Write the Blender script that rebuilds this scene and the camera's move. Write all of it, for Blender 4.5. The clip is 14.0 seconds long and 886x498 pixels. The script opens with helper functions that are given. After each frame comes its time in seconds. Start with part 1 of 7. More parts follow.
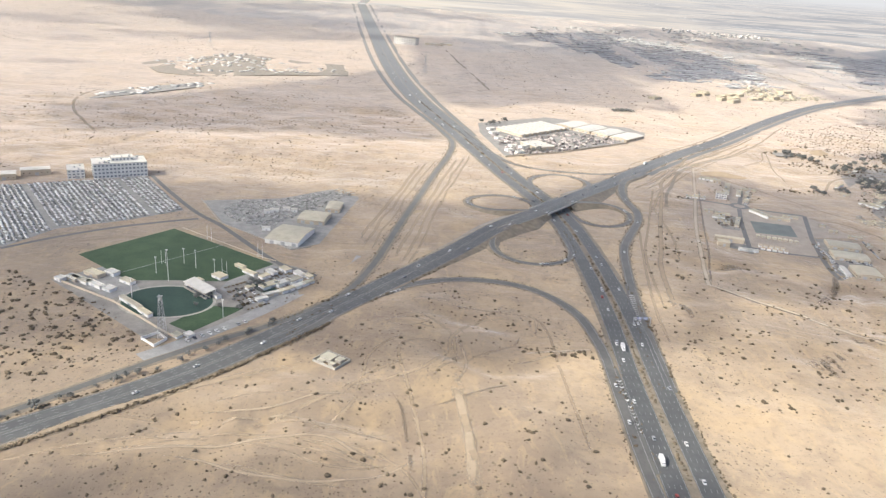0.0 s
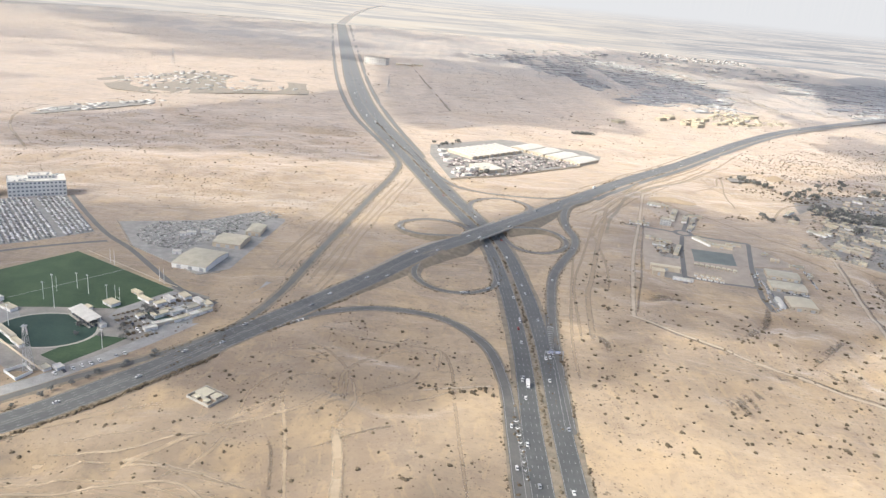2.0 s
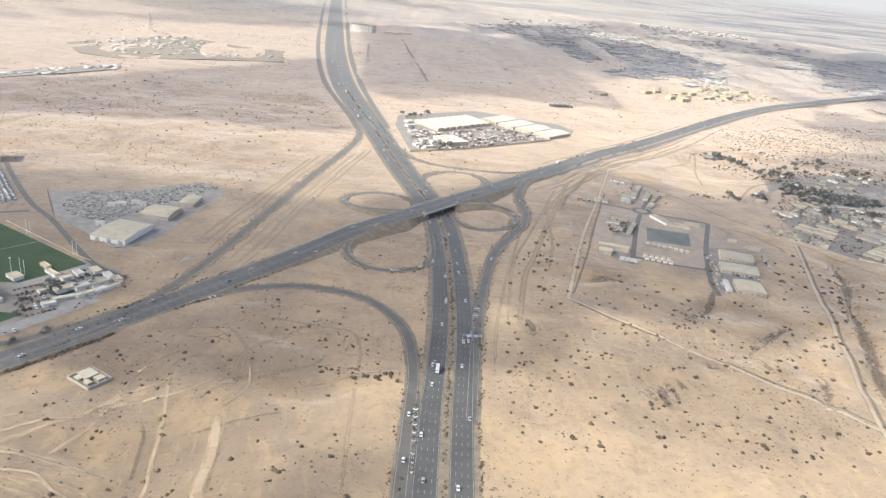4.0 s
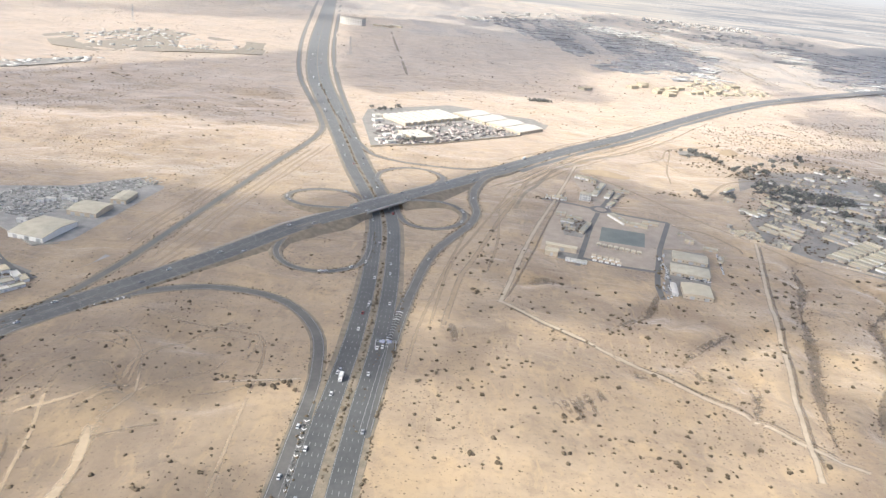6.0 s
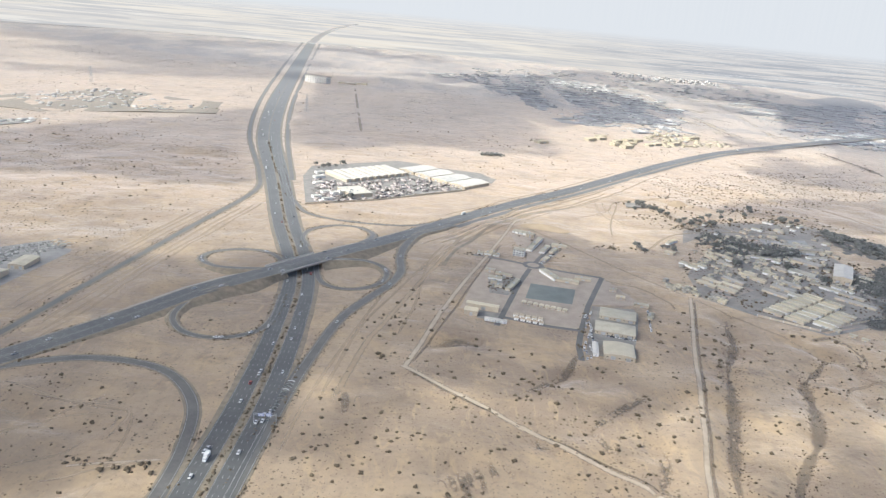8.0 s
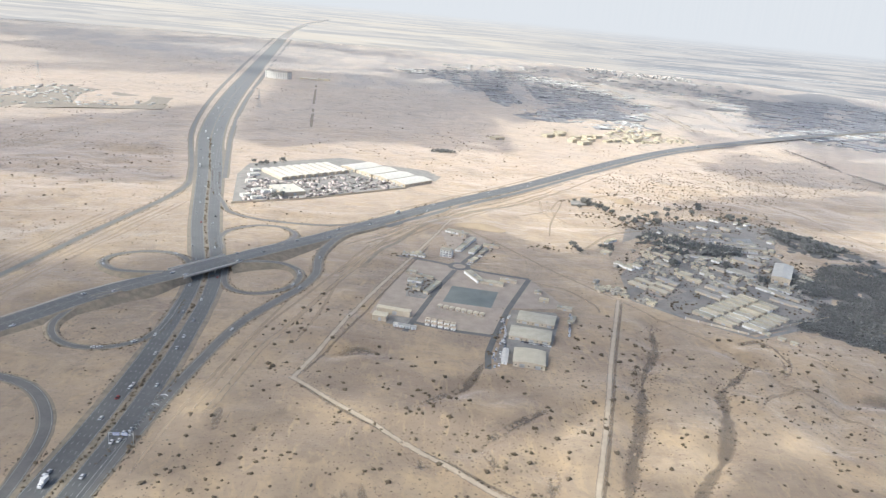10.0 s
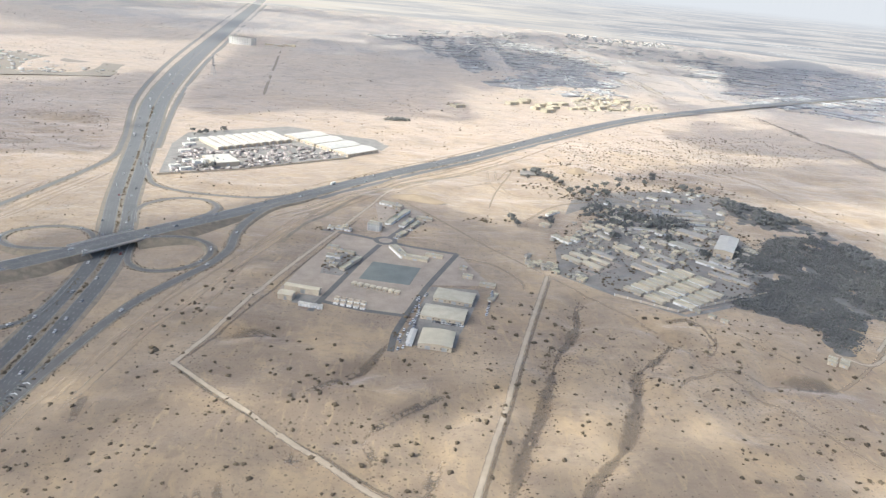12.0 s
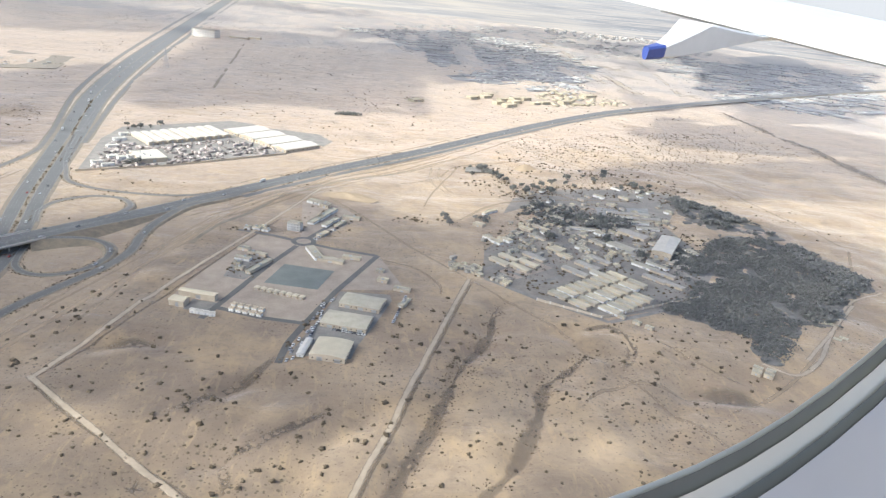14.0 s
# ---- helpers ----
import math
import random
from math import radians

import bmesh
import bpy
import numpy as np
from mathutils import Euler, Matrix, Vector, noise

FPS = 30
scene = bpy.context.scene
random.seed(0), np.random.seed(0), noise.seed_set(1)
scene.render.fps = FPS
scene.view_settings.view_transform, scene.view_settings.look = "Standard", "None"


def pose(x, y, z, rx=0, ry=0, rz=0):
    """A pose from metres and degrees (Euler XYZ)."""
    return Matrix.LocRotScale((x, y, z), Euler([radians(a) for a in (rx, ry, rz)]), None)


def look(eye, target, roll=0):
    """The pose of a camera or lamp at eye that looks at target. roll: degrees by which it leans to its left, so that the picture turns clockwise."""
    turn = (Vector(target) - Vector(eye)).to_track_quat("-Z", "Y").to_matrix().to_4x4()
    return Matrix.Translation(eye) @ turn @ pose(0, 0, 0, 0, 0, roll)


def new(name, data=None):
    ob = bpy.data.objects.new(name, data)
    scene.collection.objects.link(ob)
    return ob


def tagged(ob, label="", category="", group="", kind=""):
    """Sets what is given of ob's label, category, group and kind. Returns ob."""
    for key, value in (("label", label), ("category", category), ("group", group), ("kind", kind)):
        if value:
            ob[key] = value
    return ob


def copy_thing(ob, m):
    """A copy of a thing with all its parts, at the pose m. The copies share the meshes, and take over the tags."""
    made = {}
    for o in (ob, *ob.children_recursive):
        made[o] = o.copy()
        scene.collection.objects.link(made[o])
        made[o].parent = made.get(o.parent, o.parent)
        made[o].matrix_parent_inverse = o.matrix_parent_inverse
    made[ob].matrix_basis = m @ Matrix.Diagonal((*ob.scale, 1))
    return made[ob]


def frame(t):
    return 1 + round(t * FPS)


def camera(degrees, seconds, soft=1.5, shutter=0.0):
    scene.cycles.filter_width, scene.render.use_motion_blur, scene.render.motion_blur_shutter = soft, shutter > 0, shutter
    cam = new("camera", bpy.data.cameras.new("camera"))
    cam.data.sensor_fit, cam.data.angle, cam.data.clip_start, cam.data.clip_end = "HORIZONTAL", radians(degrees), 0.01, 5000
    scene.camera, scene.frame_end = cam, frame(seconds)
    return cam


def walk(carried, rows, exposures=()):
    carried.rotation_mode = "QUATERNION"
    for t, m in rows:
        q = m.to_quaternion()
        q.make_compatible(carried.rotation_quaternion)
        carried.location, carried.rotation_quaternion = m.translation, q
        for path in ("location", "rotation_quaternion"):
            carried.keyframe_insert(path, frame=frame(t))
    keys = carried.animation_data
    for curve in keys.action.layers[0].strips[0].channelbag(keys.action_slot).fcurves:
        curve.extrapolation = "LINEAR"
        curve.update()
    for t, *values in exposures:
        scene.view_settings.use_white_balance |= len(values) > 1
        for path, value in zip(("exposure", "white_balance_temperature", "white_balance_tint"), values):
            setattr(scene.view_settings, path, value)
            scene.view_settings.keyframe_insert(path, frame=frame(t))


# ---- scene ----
cam = camera(61.2, 14.0, soft=1.35)
PATH = [
    (0, (1.331, 1.116, 259.339), (1.368, 2.985, 258.627), 4.4),
    (0.5, (17.598, 9.178, 259.285), (17.642, 11.045, 258.569), 4.7),
    (1, (33.912, 17.298, 259.256), (33.961, 19.169, 258.549), 4.9),
    (1.5, (50.183, 25.046, 259.266), (50.245, 26.924, 258.583), 5.2),
    (2, (66.568, 32.481, 259.32), (66.632, 34.368, 258.661), 5.3),
    (2.5, (82.984, 39.629, 259.353), (83.044, 41.523, 258.711), 5.3),
    (3, (99.334, 46.515, 259.462), (99.385, 48.403, 258.805), 5.6),
    (3.5, (115.832, 53.496, 259.662), (115.891, 55.363, 258.946), 6.0),
    (6, (199.645, 88.114, 261.627), (199.676, 89.969, 260.879), 6.2),
    (6.5, (216.743, 95.462, 261.879), (216.768, 97.349, 261.216), 5.8),
    (7, (233.794, 103.255, 262.084), (233.828, 105.155, 261.461), 5.6),
    (7.5, (250.893, 111.552, 262.155), (250.934, 113.456, 261.544), 5.4),
    (10, (335.923, 154.506, 261.082), (336.007, 156.407, 260.467), 5.4),
    (10.5, (352.983, 162.885, 260.902), (353.089, 164.78, 260.27), 5.4),
    (11, (369.976, 171.329, 260.777), (370.09, 173.219, 260.134), 5.4),
    (11.5, (386.835, 179.966, 260.568), (386.95, 181.846, 259.895), 5.5),
    (12, (403.782, 188.792, 260.18), (403.895, 190.666, 259.489), 5.5),
    (12.5, (421.128, 197.386, 259.616), (421.242, 199.255, 258.915), 5.5),
    (13, (438.435, 206.206, 259.018), (438.553, 208.075, 258.318), 5.6),
    (13.5, (455.254, 215.021, 258.592), (455.378, 216.89, 257.891), 5.6),
    (14, (471.531, 224.165, 258.574), (471.671, 226.033, 257.874), 5.8),
]
walk(cam, [(t, look(eye, target, roll)) for t, eye, target, roll in PATH], [(0, 0.03, 5850, 6), (3.7, 0.04, 5830, 6), (6, 0.14, 5800, 6), (6.7, 0.08, 5620, 5), (7.5, 0.0, 5570, 4), (10, 0.0, 5560, 4), (13, 0.07, 5580, 4), (14, 0.1, 5590, 4)])

# ---- light ----
SUN_EL, SUN_AZ = 40.0, 246.0            # degrees; azimuth clockwise from +y
SUN_H = Vector((math.sin(radians(SUN_AZ)), math.cos(radians(SUN_AZ)), 0.0))
world = bpy.data.worlds.new("sky")
scene.world = world
world.use_nodes = True
wn = world.node_tree.nodes
sky = wn.new("ShaderNodeTexSky")
sky.sky_type, sky.sun_disc = "NISHITA", False
sky.sun_elevation, sky.sun_rotation = radians(SUN_EL), radians(SUN_AZ)
sky.air_density, sky.dust_density, sky.ozone_density, sky.altitude = 0.8, 6.0, 1.0, 0.0
wn["Background"].inputs["Strength"].default_value = 0.25
world.node_tree.links.new(sky.outputs[0], wn["Background"].inputs["Color"])
sun = new("sun", bpy.data.lights.new("sun", "SUN"))
sun.data.energy, sun.data.angle, sun.data.color = 4.1, radians(1.5), (1.0, 0.88, 0.70)
sun.matrix_world = look((0, 0, 0), -(SUN_H * math.cos(radians(SUN_EL)) + Vector((0, 0, math.sin(radians(SUN_EL))))))

# ---- materials ----


def material(name, colors, scale=1.0, rough=0.85, metal=0.0, bump=0.0, bump_scale=None, random_tint=0.0, island=False, detail=5.0, bump_dist=0.1, sheen=0.0, worn=0.0):
    """A procedural surface: two colours mixed by noise of two sizes (metres), a random tint per object or island, fine relief."""
    m = bpy.data.materials.new(name)
    m.use_nodes = True
    n, l = m.node_tree.nodes, m.node_tree.links
    b = n["Principled BSDF"]
    b.inputs["Roughness"].default_value, b.inputs["Metallic"].default_value = rough, metal
    # sheen pales a surface at grazing angles, in place of haze
    b.inputs["Sheen Weight"].default_value, b.inputs["Sheen Roughness"].default_value = sheen, 0.33
    if rough >= 0.9:                                # dusty surfaces throw back little sky
        b.inputs["Specular IOR Level"].default_value = 0.15
    geo = n.new("ShaderNodeNewGeometry")
    n1, n2 = n.new("ShaderNodeTexNoise"), n.new("ShaderNodeTexNoise")
    for t, s in ((n1, scale), (n2, scale * 0.13)):
        t.inputs["Scale"].default_value, t.inputs["Detail"].default_value = 1.0 / s, detail
        l.new(geo.outputs["Position"], t.inputs["Vector"])
    add = n.new("ShaderNodeMath")
    add.operation = "MULTIPLY_ADD"
    add.inputs[1].default_value = 0.6
    l.new(n2.outputs[0], add.inputs[0])
    sub = n.new("ShaderNodeMath")
    sub.operation = "SUBTRACT"
    sub.inputs[1].default_value = 0.3
    l.new(n1.outputs[0], sub.inputs[0])
    l.new(sub.outputs[0], add.inputs[2])
    ramp = n.new("ShaderNodeValToRGB")
    els = ramp.color_ramp.elements
    els[0].position, els[1].position = 0.3, 0.7
    els[0].color, els[1].color = (*colors[0], 1), (*colors[1], 1)
    for k, c in enumerate(colors[2:]):
        e = els.new(0.3 + 0.4 * (k + 1) / (len(colors) - 1))
        e.color = (*c, 1)
    l.new(add.outputs[0], ramp.inputs[0])
    out = ramp.outputs[0]
    if random_tint:
        src = geo.outputs["Random Per Island"] if island else n.new("ShaderNodeObjectInfo").outputs["Random"]
        hsv = n.new("ShaderNodeHueSaturation")
        mr = n.new("ShaderNodeMapRange")
        mr.inputs[3].default_value, mr.inputs[4].default_value = 1 - random_tint, 1 + random_tint
        l.new(src, mr.inputs[0])
        l.new(mr.outputs[0], hsv.inputs["Value"])
        l.new(out, hsv.inputs["Color"])
        out = hsv.outputs[0]
    l.new(out, b.inputs["Base Color"])
    if bump:
        n3, bp = n.new("ShaderNodeTexNoise"), n.new("ShaderNodeBump")
        n3.inputs["Scale"].default_value, n3.inputs["Detail"].default_value = 1.0 / (bump_scale or scale * 0.3), 6
        l.new(geo.outputs["Position"], n3.inputs["Vector"])
        l.new(n3.outputs[0], bp.inputs["Height"])
        bp.inputs["Strength"].default_value, bp.inputs["Distance"].default_value = bump, bump_dist
        l.new(bp.outputs[0], b.inputs["Normal"])
    if worn:                                        # the strip thins out to bare ground towards its ragged edges
        at, n4, clear, mixer, mr = (n.new(k) for k in ("ShaderNodeAttribute", "ShaderNodeTexNoise", "ShaderNodeBsdfTransparent", "ShaderNodeMixShader", "ShaderNodeMapRange"))
        at.attribute_name = "fade"
        n4.inputs["Scale"].default_value, n4.inputs["Detail"].default_value, n4.inputs["Roughness"].default_value = 1.0 / 6.0, 8.0, 0.7
        l.new(geo.outputs["Position"], n4.inputs["Vector"])
        ma = n.new("ShaderNodeMath")
        ma.operation = "MULTIPLY_ADD"
        ma.inputs[1].default_value = 1.3
        l.new(n4.outputs[0], ma.inputs[0])
        l.new(at.outputs["Fac"], ma.inputs[2])
        mr.interpolation_type = "SMOOTHSTEP"
        mr.inputs[1].default_value, mr.inputs[2].default_value, mr.inputs[4].default_value = 0.72, 1.5, worn
        l.new(ma.outputs[0], mr.inputs[0])
        l.new(mr.outputs[0], mixer.inputs[0])
        l.new(clear.outputs[0], mixer.inputs[1])
        l.new(b.outputs[0], mixer.inputs[2])
        l.new(mixer.outputs[0], n["Material Output"].inputs["Surface"])
    return m


def sand_material():
    """Desert floor: pale sand, brown gravel flats, darker scrub mottling and wind streaks, all in world metres."""
    m = bpy.data.materials.new("desert_sand")
    m.use_nodes = True
    n, l = m.node_tree.nodes, m.node_tree.links
    b = n["Principled BSDF"]
    b.inputs["Roughness"].default_value = 0.95
    b.inputs["Specular IOR Level"].default_value = 0.15
    # strong sheen whitens the far ground, imitating haze
    b.inputs["Sheen Weight"].default_value, b.inputs["Sheen Roughness"].default_value = 0.75, 0.30
    b.inputs["Sheen Tint"].default_value = (1.0, 0.95, 0.92, 1.0)
    b.inputs["Diffuse Roughness"].default_value = 0.8
    geo = n.new("ShaderNodeNewGeometry")

    def noise_of(size, detail=5, stretch=None, rot=0.0, rough=0.55, warp=0.0):
        t = n.new("ShaderNodeTexNoise")
        t.inputs["Scale"].default_value, t.inputs["Detail"].default_value = 1.0 / size, detail
        t.inputs["Roughness"].default_value, t.inputs["Distortion"].default_value = rough, warp
        mp = n.new("ShaderNodeMapping")
        mp.inputs["Rotation"].default_value = (0, 0, radians(rot))
        mp.inputs["Scale"].default_value = stretch or (1, 1, 0)
        l.new(geo.outputs["Position"], mp.inputs["Vector"])
        l.new(mp.outputs[0], t.inputs["Vector"])
        return t.outputs[0]

    def ramp_of(src, lo, hi):
        r = n.new("ShaderNodeMapRange")
        r.interpolation_type = "SMOOTHSTEP"
        r.inputs[1].default_value, r.inputs[2].default_value = lo, hi
        l.new(src, r.inputs[0])
        return r.outputs[0]

    def mix(fac, a, c, k=1.0):
        x = n.new("ShaderNodeMix")
        x.data_type = "RGBA"
        if k != 1.0:
            mu = n.new("ShaderNodeMath")
            mu.operation = "MULTIPLY"
            mu.inputs[1].default_value = k
            l.new(fac, mu.inputs[0])
            fac = mu.outputs[0]
        l.new(fac, x.inputs[0])
        for sock, v in ((x.inputs[6], a), (x.inputs[7], c)):
            if isinstance(v, tuple):
                sock.default_value = (*v, 1)
            else:
                l.new(v, sock)
        return x.outputs[2]

    col = mix(ramp_of(noise_of(260, 8, warp=0.2, rough=0.6), 0.40, 0.62), SAND_PALE, SAND_BROWN, 0.85)
    north, both = n.new("ShaderNodeSeparateXYZ"), n.new("ShaderNodeMath")      # far sand paled in its base colour to stand in for haze
    l.new(geo.outputs["Position"], north.inputs[0])
    both.operation = "MULTIPLY_ADD"
    both.inputs[1].default_value = 900.0
    l.new(noise_of(420, 6, rough=0.6), both.inputs[0])
    lean = n.new("ShaderNodeMath")
    lean.operation, lean.inputs[1].default_value = "MULTIPLY_ADD", -0.5
    l.new(north.outputs["X"], lean.inputs[0])
    l.new(north.outputs["Y"], lean.inputs[2])
    l.new(lean.outputs[0], both.inputs[2])
    col = mix(ramp_of(both.outputs[0], 1080, 1750), col, SAND_HAZE, 0.68)
    col = mix(ramp_of(noise_of(55, 7, warp=0.2), 0.47, 0.66), col, SAND_GOLD, 0.55)
    col = mix(ramp_of(noise_of(28, 8, warp=0.2, rough=0.62), 0.52, 0.70), col, SAND_GREY, 0.60)
    col = mix(ramp_of(noise_of(75, 9, warp=0.3, rough=0.68), 0.45, 0.66), col, SAND_BROWN, 0.45)
    col = mix(ramp_of(noise_of(24, 8, warp=0.6, rough=0.72), 0.48, 0.68), col, SAND_BROWN, 0.42)
    col = mix(ramp_of(noise_of(14, 7, stretch=(1.6, 0.6, 0), rot=35, warp=0.8, rough=0.7), 0.50, 0.68), col, SAND_GOLD, 0.5)
    col = mix(ramp_of(noise_of(5.5, 6), 0.50, 0.68), col, SAND_BROWN, 0.38)
    col = mix(ramp_of(noise_of(2.6, 4), 0.60, 0.70), col, SAND_DARK, 0.5)
    built, reach = n.new("ShaderNodeMath"), n.new("ShaderNodeMath")           # grey mosaic of built-up plots round the far towns
    reach.operation, reach.inputs[1].default_value = "MULTIPLY_ADD", 0.5
    l.new(north.outputs["X"], reach.inputs[0])
    l.new(north.outputs["Y"], reach.inputs[2])
    built.operation, built.inputs[1].default_value = "MULTIPLY_ADD", 1100.0
    l.new(noise_of(330, 6, rough=0.6), built.inputs[0])
    l.new(reach.outputs[0], built.inputs[2])
    cells, plot = n.new("ShaderNodeTexVoronoi"), n.new("ShaderNodeSeparateColor")
    turn = n.new("ShaderNodeMapping")
    turn.inputs["Rotation"].default_value, turn.inputs["Scale"].default_value = (0, 0, radians(40)), (1.0, 0.55, 0)
    cells.voronoi_dimensions, cells.distance = "2D", "CHEBYCHEV"
    cells.inputs["Scale"].default_value = 1.0 / 62
    l.new(geo.outputs["Position"], turn.inputs["Vector"])
    l.new(turn.outputs[0], cells.inputs["Vector"])
    l.new(cells.outputs["Color"], plot.inputs[0])
    mosaic = mix(ramp_of(plot.outputs[0], 0.15, 0.85), (0.205, 0.20, 0.205), (0.40, 0.345, 0.29))
    col = mix(ramp_of(built.outputs[0], 3080, 3420), col, mosaic, 0.72)
    for size, lo, hi, wide, seed in ((8.0, 0.42, 0.60, 0.15, 0.0), (4.2, 0.45, 0.64, 0.20, 37.0)):   # tufts of low scrub, thick in places and thin in others
        v, sh, tuft = (n.new(k) for k in ("ShaderNodeTexVoronoi", "ShaderNodeMapping", "ShaderNodeMath"))
        v.inputs["Scale"].default_value, v.inputs["Randomness"].default_value = 1.0 / size, 1.0
        v.voronoi_dimensions = "2D"
        sh.inputs["Location"].default_value = (seed, seed, 0)
        l.new(geo.outputs["Position"], sh.inputs["Vector"])
        l.new(sh.outputs[0], v.inputs["Vector"])
        tuft.operation = "LESS_THAN"
        thick = n.new("ShaderNodeMath")
        thick.operation = "MULTIPLY"
        thick.inputs[1].default_value = wide
        l.new(ramp_of(noise_of(120, 6, rough=0.65), lo, hi), thick.inputs[0])
        rnd = n.new("ShaderNodeSeparateColor")
        l.new(v.outputs["Color"], rnd.inputs[0])
        part_of = n.new("ShaderNodeMath")
        part_of.operation = "MULTIPLY"
        l.new(rnd.outputs[0], part_of.inputs[0])
        l.new(thick.outputs[0], part_of.inputs[1])
        l.new(v.outputs["Distance"], tuft.inputs[0])
        l.new(part_of.outputs[0], tuft.inputs[1])
        col = mix(tuft.outputs[0], col, SCRUB, 0.7)
    l.new(col, b.inputs["Base Color"])
    bp, bp2 = n.new("ShaderNodeBump"), n.new("ShaderNodeBump")
    l.new(noise_of(8, 9, rough=0.65), bp.inputs["Height"])
    bp.inputs["Strength"].default_value, bp.inputs["Distance"].default_value = 0.75, 0.8
    l.new(noise_of(40, 5, stretch=(0.7, 1.3, 0), rot=-20, warp=0.8), bp2.inputs["Height"])
    bp2.inputs["Strength"].default_value, bp2.inputs["Distance"].default_value = 0.8, 2.0
    l.new(bp2.outputs[0], bp.inputs["Normal"])
    l.new(bp.outputs[0], b.inputs["Normal"])
    return m


SCRUB = (0.105, 0.088, 0.062)
SAND_HAZE = (0.55, 0.433, 0.322)
SAND_PALE, SAND_GOLD = (0.368, 0.290, 0.203), (0.44, 0.331, 0.200)
SAND_BROWN, SAND_GREY, SAND_DARK = (0.232, 0.182, 0.136), (0.19, 0.158, 0.128), (0.10, 0.08, 0.06)
M_SAND = sand_material()
M_ASPHALT = material("asphalt", [(0.066, 0.069, 0.070), (0.096, 0.098, 0.097)], 22, 0.8, sheen=0.5, bump=0.2, bump_scale=0.3)
M_ASPHALT_OLD = material("worn_asphalt", [(0.090, 0.089, 0.085), (0.130, 0.124, 0.115)], 14, 0.88, sheen=0.5, bump=0.2, bump_scale=0.3)
M_SHOULDER = material("gravel_shoulder", [(0.29, 0.235, 0.175), (0.41, 0.33, 0.24)], 9, 0.95, sheen=0.4, bump=0.5, bump_scale=0.8)
M_VERGE = material("scrubby_road_verge", [(0.165, 0.145, 0.112), (0.27, 0.225, 0.168)], 6, 0.95, sheen=0.4, bump=0.5, bump_scale=0.8)
M_TRACK = material("packed_sand_track", [(0.41, 0.325, 0.225), (0.51, 0.405, 0.285)], 7, 0.95, sheen=0.5, bump=0.4, bump_scale=0.9, worn=0.62)
M_TRACK_PALE = material("pale_gravel_track", [(0.385, 0.32, 0.24), (0.475, 0.395, 0.30)], 8, 0.95, sheen=0.5, bump=0.4, bump_scale=0.9, worn=0.95)
M_TRAIL = material("packed_sand_trail", [(0.37, 0.30, 0.215), (0.45, 0.362, 0.26)], 7, 0.95, sheen=0.5, bump=0.4, bump_scale=0.9, worn=0.85)
M_GULLY = material("dark_wadi_gravel", [(0.155, 0.127, 0.10), (0.225, 0.182, 0.143)], 5, 0.95, sheen=0.5, bump=0.6, bump_scale=1.2, worn=0.45)
M_PAINT = material("road_paint", [(0.29, 0.29, 0.285), (0.43, 0.43, 0.42)], 2, 0.6)
M_ZEBRA = material("fresh_road_paint", [(0.60, 0.60, 0.58), (0.72, 0.72, 0.70)], 2, 0.6)
M_CONCRETE = material("concrete", [(0.33, 0.31, 0.275), (0.43, 0.405, 0.355)], 5, 0.85, bump=0.3)
M_STEEL = material("galvanised_steel", [(0.42, 0.43, 0.44), (0.55, 0.56, 0.57)], 3, 0.45, 0.8)
M_WHITE = material("white_render", [(0.70, 0.69, 0.66), (0.80, 0.79, 0.76)], 6, 0.8, bump=0.1)
M_CREAM = material("cream_render", [(0.48, 0.41, 0.315), (0.58, 0.505, 0.395)], 6, 0.85, bump=0.1)
M_BEIGE_ROOF = material("beige_sheet_roof", [(0.52, 0.465, 0.34), (0.61, 0.55, 0.41)], 7, 0.6, 0.0, bump=0.15)
M_GREY_ROOF = material("grey_sheet_roof", [(0.40, 0.37, 0.285), (0.50, 0.465, 0.37)], 7, 0.6, 0.0, bump=0.15)
M_WHITE_ROOF = material("white_sheet_roof", [(0.56, 0.54, 0.49), (0.70, 0.675, 0.615)], 5, 0.55, 0.1, bump=0.1)
M_GLASS = material("dark_window_glass", [(0.03, 0.035, 0.045), (0.06, 0.07, 0.085)], 2, 0.12)
# pale base colour imitates sky reflected in the office windows
M_GLASS_PALE = material("painted_sky_window_glass", [(0.20, 0.22, 0.24), (0.28, 0.30, 0.32)], 2, 0.15)
M_TURF = material("mown_turf", [(0.045, 0.078, 0.042), (0.068, 0.105, 0.055), (0.055, 0.09, 0.048)], 16, 0.9, sheen=0.2, bump=0.3, bump_scale=0.6)
M_TURF_DARK = material("dark_turf", [(0.034, 0.062, 0.052), (0.046, 0.078, 0.062)], 18, 0.9, sheen=0.2, bump=0.3, bump_scale=0.6)
M_SHRUB = material("desert_shrub", [(0.112, 0.090, 0.063), (0.172, 0.138, 0.096)], 1.5, 0.95, random_tint=0.25, island=True)
# leaf colour greyed and paled to imitate haze over the trees
M_LEAF = material("haze_greyed_tree_leaf", [(0.137, 0.138, 0.130), (0.186, 0.184, 0.170)], 2.5, 0.95, sheen=0.15, random_tint=0.09, island=True, bump=0.5, bump_scale=0.7)
M_TRUNK = material("bark", [(0.11, 0.085, 0.06), (0.18, 0.14, 0.10)], 0.5, 0.9)
M_POND = material("dark_court_surface", [(0.165, 0.182, 0.172), (0.205, 0.222, 0.208)], 12, 0.8)
M_RUBBER = material("tyre_rubber", [(0.02, 0.02, 0.02), (0.035, 0.035, 0.035)], 0.5, 0.9)
M_CARLOT = material("parked_car_paint", [(0.38, 0.385, 0.385), (0.47, 0.475, 0.475)], 3, 0.4, 0.1, random_tint=0.8, island=True)
